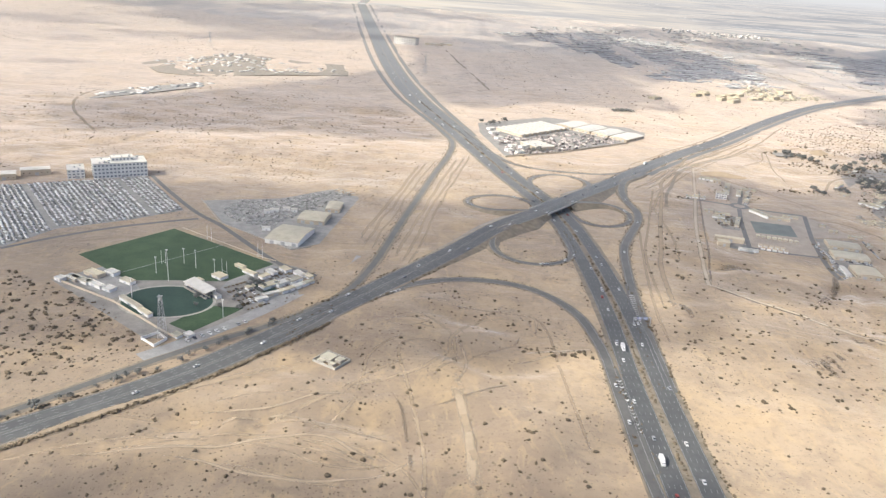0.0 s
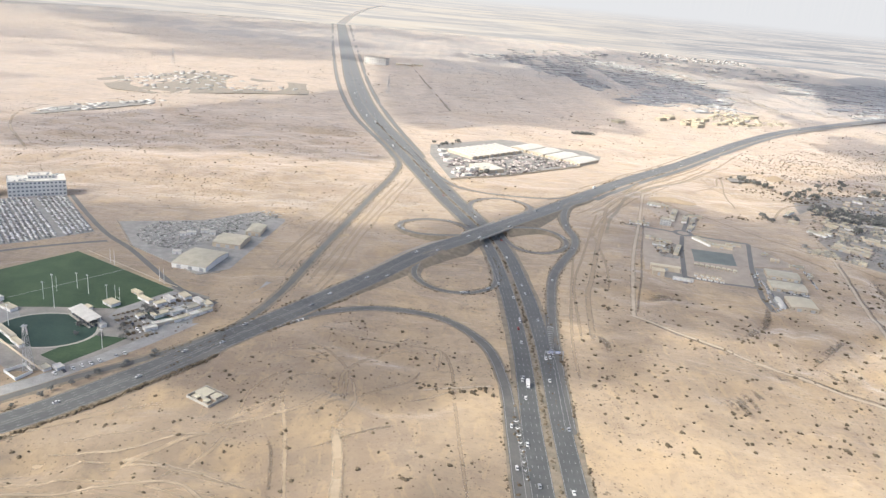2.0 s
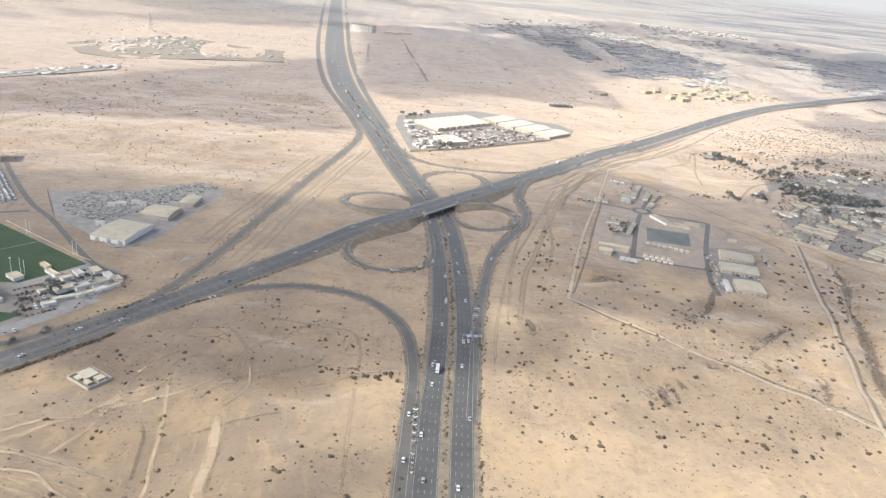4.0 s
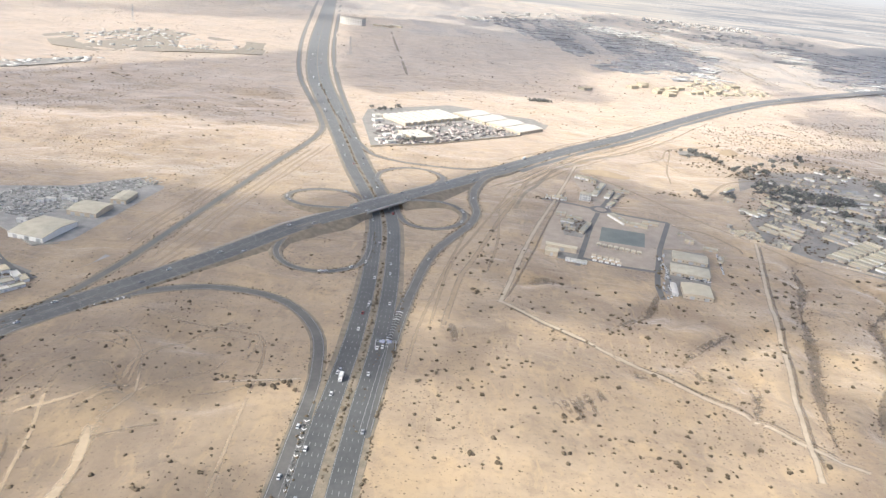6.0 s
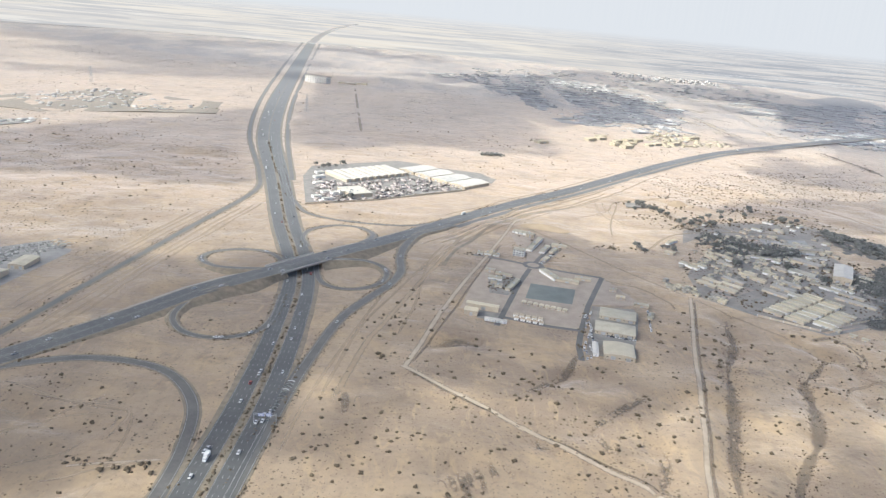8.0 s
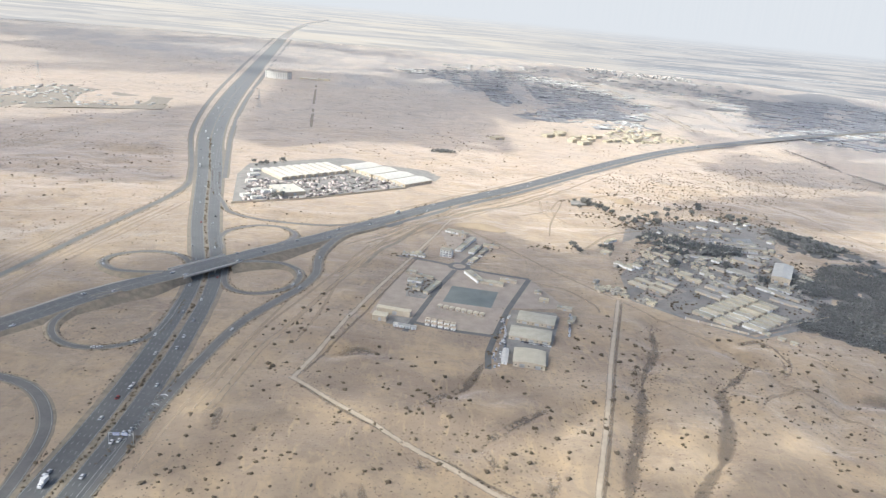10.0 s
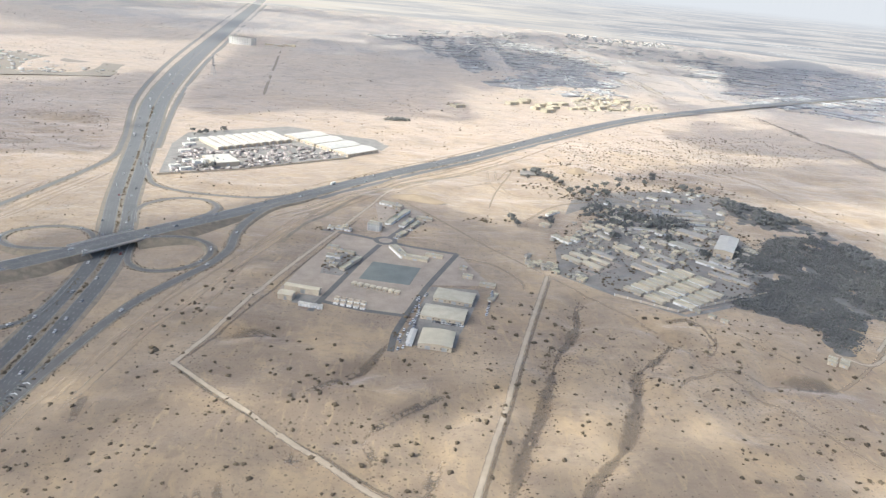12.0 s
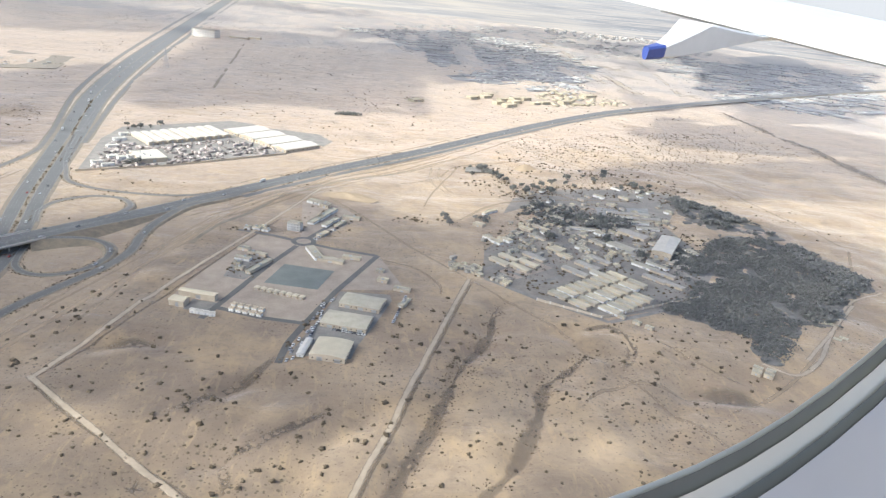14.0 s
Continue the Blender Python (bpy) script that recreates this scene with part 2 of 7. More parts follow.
M_SIGN = material("blue_sign", [(0.27, 0.31, 0.47), (0.33, 0.37, 0.53)], 1, 0.5)
M_CLOUD = material("cloud", [(0.86, 0.87, 0.88), (0.93, 0.93, 0.93)], 80, 1.0)
# house colour paled to imitate haze over the far towns
M_TOWN = material("haze_paled_town_render", [(0.44, 0.43, 0.42), (0.56, 0.55, 0.53)], 12, 0.85, random_tint=0.25, island=True)

# ---- mesh helpers ----


def mesh_of(name, verts, faces, mat, smooth=False):
    me = bpy.data.meshes.new(name)
    me.from_pydata([tuple(map(float, v)) for v in verts], [], [tuple(map(int, q)) for q in faces])
    me.materials.append(mat)
    if smooth:
        me.polygons.foreach_set("use_smooth", [True] * len(me.polygons))
    me.update()
    return me


def piece(name, me, parent=None, m=None, label=""):
    """An object on a mesh, under a parent at a local pose."""
    ob = new(name, me)
    if parent is not None:
        ob.parent = parent
    if m is not None:
        ob.matrix_basis = m
    if label:
        ob["label"] = label
    return ob


def part(name, bm, mat, parent, label="", m=None):
    me = bpy.data.meshes.new(name)
    bm.to_mesh(me)
    bm.free()
    me.materials.append(mat)
    return piece(name, me, parent, m, label)


def thing(name, m, label, category, group=""):
    ob = new(name)
    ob.empty_display_size = 0.5
    ob.matrix_basis = m
    return tagged(ob, label, category, group)


BOX_F = ((0, 3, 2, 1), (4, 5, 6, 7), (0, 1, 5, 4), (1, 2, 6, 5), (2, 3, 7, 6), (3, 0, 4, 7))


class Soup:
    """Collects boxes and other small solids into one mesh."""

    def __init__(self):
        self.v, self.f = [], []

    def add(self, verts, faces):
        k = len(self.v)
        self.v += list(verts)
        self.f += [tuple(k + i for i in q) for q in faces]

    def box(self, cx, cy, z0, w, d, h, rot=0.0, taper=1.0):
        c, s = math.cos(radians(rot)), math.sin(radians(rot))
        vs = []
        for z, k in ((z0, 1.0), (z0 + h, taper)):
            for a, b in ((-1, -1), (1, -1), (1, 1), (-1, 1)):
                x, y = a * w / 2 * k, b * d / 2 * k
                vs.append((cx + c * x - s * y, cy + s * x + c * y, z))
        self.add(vs, BOX_F)

    def bar(self, p, q, r, sides=5, r2=None):
        p, q = Vector(p), Vector(q)
        d = (q - p).normalized()
        u = d.orthogonal().normalized()
        w = d.cross(u)
        vs = []
        for e, rr in ((p, r), (q, r if r2 is None else r2)):
            vs += [e + (u * math.cos(2 * math.pi * k / sides) + w * math.sin(2 * math.pi * k / sides)) * rr for k in range(sides)]
        fs = [(k, (k + 1) % sides, sides + (k + 1) % sides, sides + k) for k in range(sides)]
        fs += [tuple(range(sides))[::-1], tuple(range(sides, 2 * sides))]
        self.add([tuple(v) for v in vs], fs)

    def mesh(self, name, mat, smooth=False):
        return mesh_of(name, self.v, self.f, mat, smooth)


def box_mesh(name, w, d, h, mat, z0=0.0, cx=0.0, cy=0.0, taper=1.0):
    s = Soup()
    s.box(cx, cy, z0, w, d, h, 0, taper)
    return s.mesh(name, mat)


def curve_through(points, step):
    """Even points along a smooth line through the control points (x, y or x, y, z)."""
    p = [np.array(q if len(q) == 3 else (*q, 0.0), float) for q in points]
    p = [2 * p[0] - p[1], *p, 2 * p[-1] - p[-2]]
    dense = []
    for a, b, c, d in zip(p, p[1:], p[2:], p[3:]):
        n = max(4, int(np.linalg.norm(c - b) / 2.0))
        # centripetal knots keep long and short spans from overshooting
        t = np.cumsum([0.0] + [max(1e-6, np.linalg.norm(v) ** 0.5) for v in (b - a, c - b, d - c)])
        for s in np.linspace(t[1], t[2], n, endpoint=False):
            a1 = (t[1] - s) / (t[1] - t[0]) * a + (s - t[0]) / (t[1] - t[0]) * b
            a2 = (t[2] - s) / (t[2] - t[1]) * b + (s - t[1]) / (t[2] - t[1]) * c
            a3 = (t[3] - s) / (t[3] - t[2]) * c + (s - t[2]) / (t[3] - t[2]) * d
            b1 = (t[2] - s) / (t[2] - t[0]) * a1 + (s - t[0]) / (t[2] - t[0]) * a2
            b2 = (t[3] - s) / (t[3] - t[1]) * a2 + (s - t[1]) / (t[3] - t[1]) * a3
            dense.append((t[2] - s) / (t[2] - t[1]) * b1 + (s - t[1]) / (t[2] - t[1]) * b2)
    dense.append(p[-2])
    dense = np.array(dense)
    arc = np.r_[0, np.cumsum(np.linalg.norm(np.diff(dense, axis=0), axis=1))]
    at = np.linspace(0, arc[-1], max(2, int(arc[-1] / step) + 1))
    return np.stack([np.interp(at, arc, dense[:, k]) for k in range(3)], 1)


def sideways(line):
    d = np.gradient(line[:, :2], axis=0)
    d /= np.linalg.norm(d, axis=1)[:, None] + 1e-9
    return np.stack([d[:, 1], -d[:, 0]], 1)     # to the right of the way


def offset_line(line, off):
    out = line.copy()
    out[:, :2] += sideways(line) * (off if np.isscalar(off) else np.asarray(off)[:, None])
    return out


# ---- lie of the land ----
def value_noise(x, y, size, seed):
    """Smooth noise in -1..1 on arrays."""
    u, v = np.asarray(x) / size, np.asarray(y) / size
    i, j = np.floor(u).astype(np.int64), np.floor(v).astype(np.int64)
    a, b = u - i, v - j
    a, b = a * a * (3 - 2 * a), b * b * (3 - 2 * b)

    def h(p, q):
        k = (p * 374761393 + q * 668265263 + seed * 144665) & 0xFFFFFFFF
        k = ((k ^ (k >> 13)) * 1274126177) & 0xFFFFFFFF
        return ((k ^ (k >> 16)) & 0xFFFF) / 32767.5 - 1

    return (h(i, j) * (1 - a) + h(i + 1, j) * a) * (1 - b) + (h(i, j + 1) * (1 - a) + h(i + 1, j + 1) * a) * b


# centre lines of the two main roads and the ramps (x, y, height)
ROAD_A = [(120, -300), (146, 0), (152, 200), (155, 340), (157, 444), (161, 557), (158, 691), (146, 815), (97, 989), (36, 1225), (-46, 1534), (-120, 1931), (-250, 2834), (-505, 4686), (-760, 6500)]
ROAD_B = [(-420, 162), (-300, 279), (-227, 348), (-157, 416), (-114, 470), (-69, 535), (23, 672, 1.2), (72, 748, 3.9), (123, 808, 5.7), (168, 868, 5.7), (241, 973, 1.5), (310, 1075, 0.1), (400, 1192), (490, 1300), (747, 1633, 0.3), (923, 1830, 1.2), (1100, 1985, 2.2), (1222, 2093, 2.6), (1528, 2338, 3.2), (2100, 2780, 3.5), (3200, 3500, 3.5)]
LOOP_SW = [(90, 760, 5.2), (73, 740, 3.8), (65, 715, 2.4), (65, 689, 1.2), (78, 668, 0.4), (98, 659), (120, 663), (138, 680), (143, 706), (140, 760)]
LOOP_NW = [(110, 808, 6.0), (88, 808, 4.2), (61, 815, 2.2), (43, 835, 0.9), (46, 858, 0.2), (70, 876), (98, 876), (117, 858), (124, 835)]
LOOP_NE = [(138, 905), (127, 940), (131, 969), (156, 994), (184, 994), (202, 974, 0.6), (204, 947, 2.2), (194, 920, 4.2)]
LOOP_SE = [(160, 846, 6.2), (181, 858, 5.0), (207, 864, 3.2), (224, 854, 1.8), (231, 833, 0.8), (224, 806, 0.2), (205, 789), (185, 788), (170, 800), (161, 826), (156, 856)]
RAMP_SW = [(-100, 471), (-79, 503), (-50, 555), (-15, 589), (34, 610), (88, 601), (122, 561), (134, 503), (134, 430), (133, 360), (136, 250), (136, 120)]
RAMP_SE = [(300, 1040, 0.6), (282, 1013, 1.4), (259, 984, 1.6), (244, 933, 1.0), (241, 890, 0.3), (244, 849), (235, 808), (216, 762), (203, 728), (195, 692), (189, 650), (185, 620), (178, 540), (172, 440)]
RAMP_NE = [(-36, 1560), (48, 1215), (72, 1130), (92, 1082), (112, 1041), (138, 1024), (182, 1015), (227, 1016), (262, 1030), (300, 1068)]
SERVICE_W = [(-555, 4690), (-300, 2834), (-163, 1931), (-84, 1540), (8, 1230), (26, 1141), (-4, 923), (-32, 741), (-50, 621), (-69, 557), (-111, 500), (-158, 456), (-250, 352), (-330, 275)]
SERVICE_E = [(-455, 4690), (-190, 2700), (-84, 1940), (-16, 1560), (62, 1207)]
LINE_A, LINE_B = curve_through(ROAD_A, 8), curve_through(ROAD_B, 6)
RAMPS = {"loop": (LOOP_SW, LOOP_NW, LOOP_NE, LOOP_SE), "ramp": (RAMP_SW, RAMP_SE, RAMP_NE)}
FLAT = np.concatenate([offset_line(LINE_A, o) for o in (-16, 0, 16)] + [LINE_B] + [curve_through(q, 6) for q in (*RAMPS["loop"], *RAMPS["ramp"], SERVICE_W)])[:, :2]
BUILT = [(-250, 620, 170, 190), (-330, 760, 170, 120), (-150, 740, 110, 130), (400, 800, 110, 150), (420, 950, 110, 110), (680, 950, 170, 200), (730, 1140, 165, 110), (220, 1260, 190, 200), (-60, 450, 22, 22)]


def flat_mask(x, y):
    """0 on and beside roads and built plots, 1 in the open."""
    x, y = np.asarray(x, float), np.asarray(y, float)
    shape = x.shape
    x, y = x.ravel(), y.ravel()
    d = np.full(len(x), 1e9)
    for k in range(0, len(FLAT), 200):
        q = FLAT[k:k + 200]
        near = (x > q[:, 0].min() - 70) & (x < q[:, 0].max() + 70) & (y > q[:, 1].min() - 70) & (y < q[:, 1].max() + 70)
        if near.any():
            dd = np.sqrt(((np.stack([x[near], y[near]], 1)[:, None] - q[None]) ** 2).sum(-1)).min(1)
            d[near] = np.minimum(d[near], dd)
    m = np.clip((d - 14) / 40, 0, 1)
    for cx, cy, rx, ry in BUILT:
        r = np.sqrt(((x - cx) / rx) ** 2 + ((y - cy) / ry) ** 2)
        m = np.minimum(m, np.clip((r - 0.85) * 4, 0, 1))
    return (m * m * (3 - 2 * m)).reshape(shape)


GULLIES = [([(568, 800), (560, 778), (553, 741), (526, 681), (512, 634), (499, 593), (486, 560), (474, 520), (462, 470)], 12), ([(628, 722), (612, 699), (584, 667), (574, 631), (562, 600), (549, 571), (526, 540), (500, 495)], 11), ([(1245, 1050), (1255, 1368), (1252, 1581), (1237, 1794), (1225, 1965)], 27)]
RILLS = [([(401, 685), (391, 660), (380, 641), (361, 619), (346, 606)], 5.0), ([(282, 679), (300, 686), (318, 689)], 9.5), ([(442, 622), (434, 611), (408, 586), (390, 566)], 4.6), ([(285, 502), (294, 474)], 3.6), ([(291, 506), (299, 480)], 3.0), ([(297, 509), (306, 476)], 4.2), ([(302, 512), (309, 486)], 3.0), ([(307, 514), (316, 484)], 3.8), ([(317, 520), (323, 492)], 3.4), ([(325, 522), (332, 500)], 2.8),
         ([(436, 552), (428, 519), (419, 498)], 5.0), ([(219, 596), (224, 556)], 4.0), ([(229, 590), (232, 562)], 3.0), ([(646, 694), (661, 724), (662, 747), (651, 763), (626, 754)], 6.0), ([(694, 676), (715, 670), (738, 664)], 15.0), ([(340, 560), (352, 540), (366, 532)], 5.0), ([(388, 566), (396, 546), (402, 528)], 4.0)]
SIDE_CUTS = [[(396, 652), (376, 632)], [(424, 700), (410, 650), (392, 600), (380, 560)], [(610, 742), (640, 700), (620, 640)], [(470, 620), (440, 580), (425, 540)], [(700, 720), (672, 650), (640, 590)], [(-200, 400), (-150, 372), (-90, 380)], [(-20, 560), (30, 530), (70, 520)], [(20, 470), (60, 455), (100, 470)], [(-120, 340), (-60, 385), (-20, 380)]]
WADIS = [(curve_through(q, 6), 8.5, 4.0) for q, _ in GULLIES[:2]] + [(curve_through(q, 6), 7.5, 3.2) for q in SIDE_CUTS] + [(curve_through(q, 5), max(3.2, w * 0.8), 1.2 + 0.16 * w) for q, w in RILLS]


def land(x, y):
    """The ground's height."""
    x, y = np.atleast_1d(np.asarray(x, float)), np.atleast_1d(np.asarray(y, float))
    h = 2.2 * value_noise(x, y, 95, 3) + 1.6 * value_noise(x, y, 38, 5) + 0.8 * value_noise(x, y, 17, 9)
    for line, wide, deep in WADIS:                  # channels cut by old floods
        near = (x > line[:, 0].min() - 40) & (x < line[:, 0].max() + 40) & (y > line[:, 1].min() - 40) & (y < line[:, 1].max() + 40)
        if near.any():
            q = np.stack([x[near], y[near]], -1)
            d = np.sqrt(((q[:, None] - line[None, :, :2]) ** 2).sum(-1)).min(1)
            d = d + 3.0 * value_noise(q[:, 0], q[:, 1], 13, 15)
            h[near] -= deep * np.exp(-(d / wide) ** 2)
    low = np.clip(1 - np.hypot((x + 60) / 190, (y - 385) / 90), 0, 1)      # hummocky ground in the wedge between the roads
    h += np.minimum(1, 2 * low) * (1.9 * value_noise(x, y, 26, 17) + 1.3 * np.abs(value_noise(x, y, 15, 19)))
    return h * flat_mask(x, y) * np.clip((y - 150) / 100, 0, 1)


def spaced(lo, core_lo, core_hi, hi, step, grow=1.16):
    mid = list(np.arange(core_lo, core_hi + step, step))
    up, s = [mid[-1]], step
    while up[-1] < hi:
        s *= grow
        up.append(up[-1] + s)
    down, s = [mid[0]], step
    while down[-1] > lo:
        s *= grow
        down.append(down[-1] - s)
    return np.array(down[:0:-1] + mid + up[1:])


gx, gy = spaced(-7000, -520, 1000, 8000, 6.5), spaced(-8000, 280, 1300, 9000, 6.5)
GX, GY = np.meshgrid(gx, gy, indexing="ij")
GZ = land(GX, GY)
idx = np.arange(GX.size).reshape(GX.shape)
quads = np.stack([idx[:-1, :-1], idx[1:, :-1], idx[1:, 1:], idx[:-1, 1:]], -1).reshape(-1, 4)
ground = new("ground", mesh_of("ground", np.stack([GX.ravel(), GY.ravel(), GZ.ravel()], 1), quads, M_SAND, True))
tagged(ground, "open sandy desert floor with brown gravel flats and scrub", "ground", kind="structure")


def ribbon(name, line, width, mat, lift=0.25, drape=False, label="", category="road", kind="structure", parent=None, across=1, skirt=0.0, edge=0.0, seed=1, slope=1.8):
    """A strip along a line; it follows the land or keeps the line's own heights; skirt: width of its side slopes."""
    line = np.asarray(line)
    n = len(line)
    soft = mat.name.startswith(("packed_sand", "pale_gravel", "dark_wadi"))
    across = 8 if soft else across
    width = np.full(n, float(width)) if np.isscalar(width) else np.asarray(width, float)
    side = sideways(line)
    offs = list(np.linspace(-0.5, 0.5, across + 1))
    rows = []
    for o in offs:
        w = width * o
        if edge and abs(abs(o) - 0.5) < 1e-6:
            w = w + np.sign(o) * edge * value_noise(np.arange(n) * 1.0, np.full(n, o * 50), 2.2, seed)
        xy = line[:, :2] + side * w[:, None]
        z = (land(xy[:, 0], xy[:, 1]) if drape else line[:, 2]) + lift
        rows.append(np.c_[xy, z])
    if skirt:
        for k, s in ((0, -1), (-1, 1)):
            sk = rows[k].copy()
            sk[:, :2] += side * (s * (skirt + np.reshape(slope, (-1, 1)) * np.maximum(0, sk[:, 2:3])))
            sk[:, 2] = -0.3
            rows.insert(0 if s < 0 else len(rows), sk)
    m = len(rows)
    v = np.stack(rows, 1).reshape(-1, 3)
    i = np.arange((n - 1) * m).reshape(n - 1, m)[:, :-1].ravel()
    f = np.stack([i, i + 1, i + m + 1, i + m], 1)
    ob = new(name, mesh_of(name, v, f, mat))
    if soft:
        ends = np.clip(np.minimum(np.arange(n), np.arange(n)[::-1]) / 5.0, 0, 1) if mat is not M_TRACK_PALE else np.ones(n)
        fade = ob.data.attributes.new("fade", "FLOAT", "POINT")
        fade.data.foreach_set("value", (ends[:, None] * np.minimum(1, 1.25 * (1 - np.abs(np.array(offs) * 2)) ** 0.8)[None]).ravel().astype(np.float32))
    if parent is not None:
        ob.parent = parent
        return ob
    return tagged(ob, label, category, kind=kind)


# ---- main roads ----
ya = LINE_A[:, 1]
width_a = np.interp(ya, [-300, 440, 690, 820, 990, 1225, 1534, 2000, 6500], [13.5, 13.5, 13.0, 12.5, 13.5, 15.5, 20, 22, 20])
half_med = np.interp(ya, [-300, 440, 820, 1225, 1600, 6500], [3.2, 3.0, 2.4, 2.0, 0.7, 0.6])
for tag, s in (("west", -1), ("east", 1)):
    ln = offset_line(LINE_A, s * (half_med + width_a / 2))
    ribbon("road", ln, width_a, M_ASPHALT, 0.22, label="dark asphalt motorway carriageway with four marked lanes", across=2)
    ribbon("road_shoulder", offset_line(ln, s * (width_a / 2 + 1.7)), 3.6, M_VERGE, 0.12, label="scrubby gravel shoulder beside the motorway", across=1, skirt=0.8, edge=0.6)
ribbon("median", LINE_A, half_med * 2 + 0.4, M_VERGE, 0.16, label="sandy central reserve of the motorway", category="median", across=1)
gap_b = np.array([np.min(np.linalg.norm(LINE_A[:, :2] - p[:2], axis=1)) for p in LINE_B])
near_b = np.where(gap_b < 23)[0]
i0, i1 = near_b[0], near_b[-1]
M_PARAPET = material("pale_parapet_concrete", [(0.52, 0.485, 0.43), (0.62, 0.58, 0.52)], 4, 0.85, bump=0.2)
for some, toe in ((LINE_B[:i0 + 1], np.arange(i0 + 1)[::-1]), (LINE_B[i1:], np.arange(len(LINE_B) - i1))):
    ribbon("embankment", some, 23.6, M_VERGE, 0.08, label="scrubby embankment carrying the crossing road", category="embankment", across=2, skirt=2.5, edge=0.8, slope=np.interp(toe * 6.0, [0, 12, 42], [0.15, 0.3, 2.4]))
for s in (-1, 1):
    ribbon("road", offset_line(LINE_B, s * 5.7), 10.4, M_ASPHALT, 0.24, label="dark asphalt carriageway of the crossing highway", across=2)
ribbon("median", LINE_B, 1.3, M_ASPHALT_OLD, 0.30, label="narrow worn median strip of the crossing highway", category="median")

for row, ahead in ((i0, LINE_B[i0] - LINE_B[i0 - 1]), (i1, LINE_B[i1] - LINE_B[i1 + 1])):   # spill slopes under the bridge ends
    d = ahead[:2] / np.linalg.norm(ahead[:2])
    sd = sideways(LINE_B)[row]
    top = LINE_B[row, 2] + 0.08
    v, f = [], []
    for o, z in ((-14.3 - 0.15 * top, -0.3), (-11.8, top), (0, top), (11.8, top), (14.3 + 0.15 * top, -0.3)):
        p = LINE_B[row, :2] + sd * o
        v += [(*p, z), (*(p + d * 0.7 * max(z, 0)), -0.3)]
    f = [(2 * k, 2 * k + 1, 2 * k + 3, 2 * k + 2) for k in range(4)]
    tagged(new("embankment", mesh_of("embankment", v, f, M_SAND)), "sandy spill slope under the bridge end", "embankment", kind="structure")

# bridge: slab, parapets, abutments, piers
bridge_line = LINE_B[max(0, i0 - 1):i1 + 2]
bridge = thing("bridge", pose(*bridge_line[len(bridge_line) // 2]), "grey concrete road bridge carrying the highway over the motorway", "bridge")
base = Vector(bridge_line[len(bridge_line) // 2])


def swept(name, line, profile, mat, parent, origin):
    """A closed cross-section (offset, height) carried along a line."""
    side, n, m = sideways(line), len(line), len(profile)
    v, f = [], []
    for p, s in zip(line, side):
        v += [(p[0] + s[0] * o - origin[0], p[1] + s[1] * o - origin[1], p[2] + h - origin[2]) for o, h in profile]
    for k in range(n - 1):
        f += [(k * m + a, k * m + (a + 1) % m, (k + 1) * m + (a + 1) % m, (k + 1) * m + a) for a in range(m)]
    f += [tuple(range(m))[::-1], tuple((n - 1) * m + a for a in range(m))]
    return piece(name, mesh_of(name, v, f, mat), parent)


swept("deck_slab", bridge_line, [(-12.6, -1.15), (12.6, -1.15), (13.2, -0.1), (13.2, 0.2), (-13.2, 0.2), (-13.2, -0.1)], M_CONCRETE, bridge, base)
for s in (-1, 1):
    swept("parapet", bridge_line, [(s * 12.7 - 0.2, 0.2), (s * 12.7 + 0.2, 0.2), (s * 12.7 + 0.14, 1.45), (s * 12.7 - 0.14, 1.45)], M_PARAPET, bridge, base)
dirb = bridge_line[-1] - bridge_line[0]
rot_b = math.degrees(math.atan2(dirb[1], dirb[0]))
for p in (bridge_line[0], bridge_line[-1]):
    piece("abutment", box_mesh("abutment", 3.0, 26.0, 5.6, M_CONCRETE, -0.5), bridge, Matrix.Translation(Vector((p[0], p[1], 0)) - base) @ pose(0, 0, 0, 0, 0, rot_b))
mid = bridge_line[len(bridge_line) // 2]
for o in (-9, -3, 3, 9):
    q = mid[:2] + sideways(bridge_line)[len(bridge_line) // 2] * o
    s = Soup()
    s.bar((0, 0, -0.5), (0, 0, 5.3), 0.7, 10)
    piece("pier", s.mesh("pier", M_CONCRETE), bridge, Matrix.Translation(Vector((q[0], q[1], 0)) - base))

for kind_ in ("loop", "ramp"):
    for q in RAMPS[kind_]:
        w = 5.2 if kind_ == "loop" else 4.6 if q is RAMP_NE else 8.0
        ln = curve_through(q, 4)
        ribbon("embankment" if ln[:, 2].max() > 0.5 else "road_shoulder", ln, w + 2.6, M_VERGE, 0.10, label="scrubby gravel verge along the slip road", category="verge", across=2, skirt=0.8, edge=0.5)
        ribbon("slip_road", ln, w, M_ASPHALT_OLD, 0.20 if kind_ == "loop" else 0.215, label="asphalt slip road curving between the two highways", across=2)
for q, w in ((SERVICE_W, 5.6), (SERVICE_E, 6.0)):
    ln = curve_through(q, 6)
    ribbon("road_shoulder", ln, w + 5, M_VERGE, 0.06, label="scrubby verge along the service road", category="verge", across=2, skirt=0.8, edge=1.0)
    ribbon("service_road", ln, w, M_ASPHALT_OLD, 0.19, label="worn asphalt service road beside the highway", across=2)

beside = LINE_B[(LINE_B[:, 1] > 1040) & (LINE_B[:, 1] < 2300)]
ribbon("road_shoulder", offset_line(beside, 19.5), 13, M_SHOULDER, 0.06, label="sandy verge between highway and side road", category="verge", across=2, edge=1.2)
ribbon("service_road", offset_line(beside, 20.5), 8.5, M_ASPHALT_OLD, 0.19, label="worn asphalt side road along the crossing highway", across=2)
# lane paint
paint = Soup()


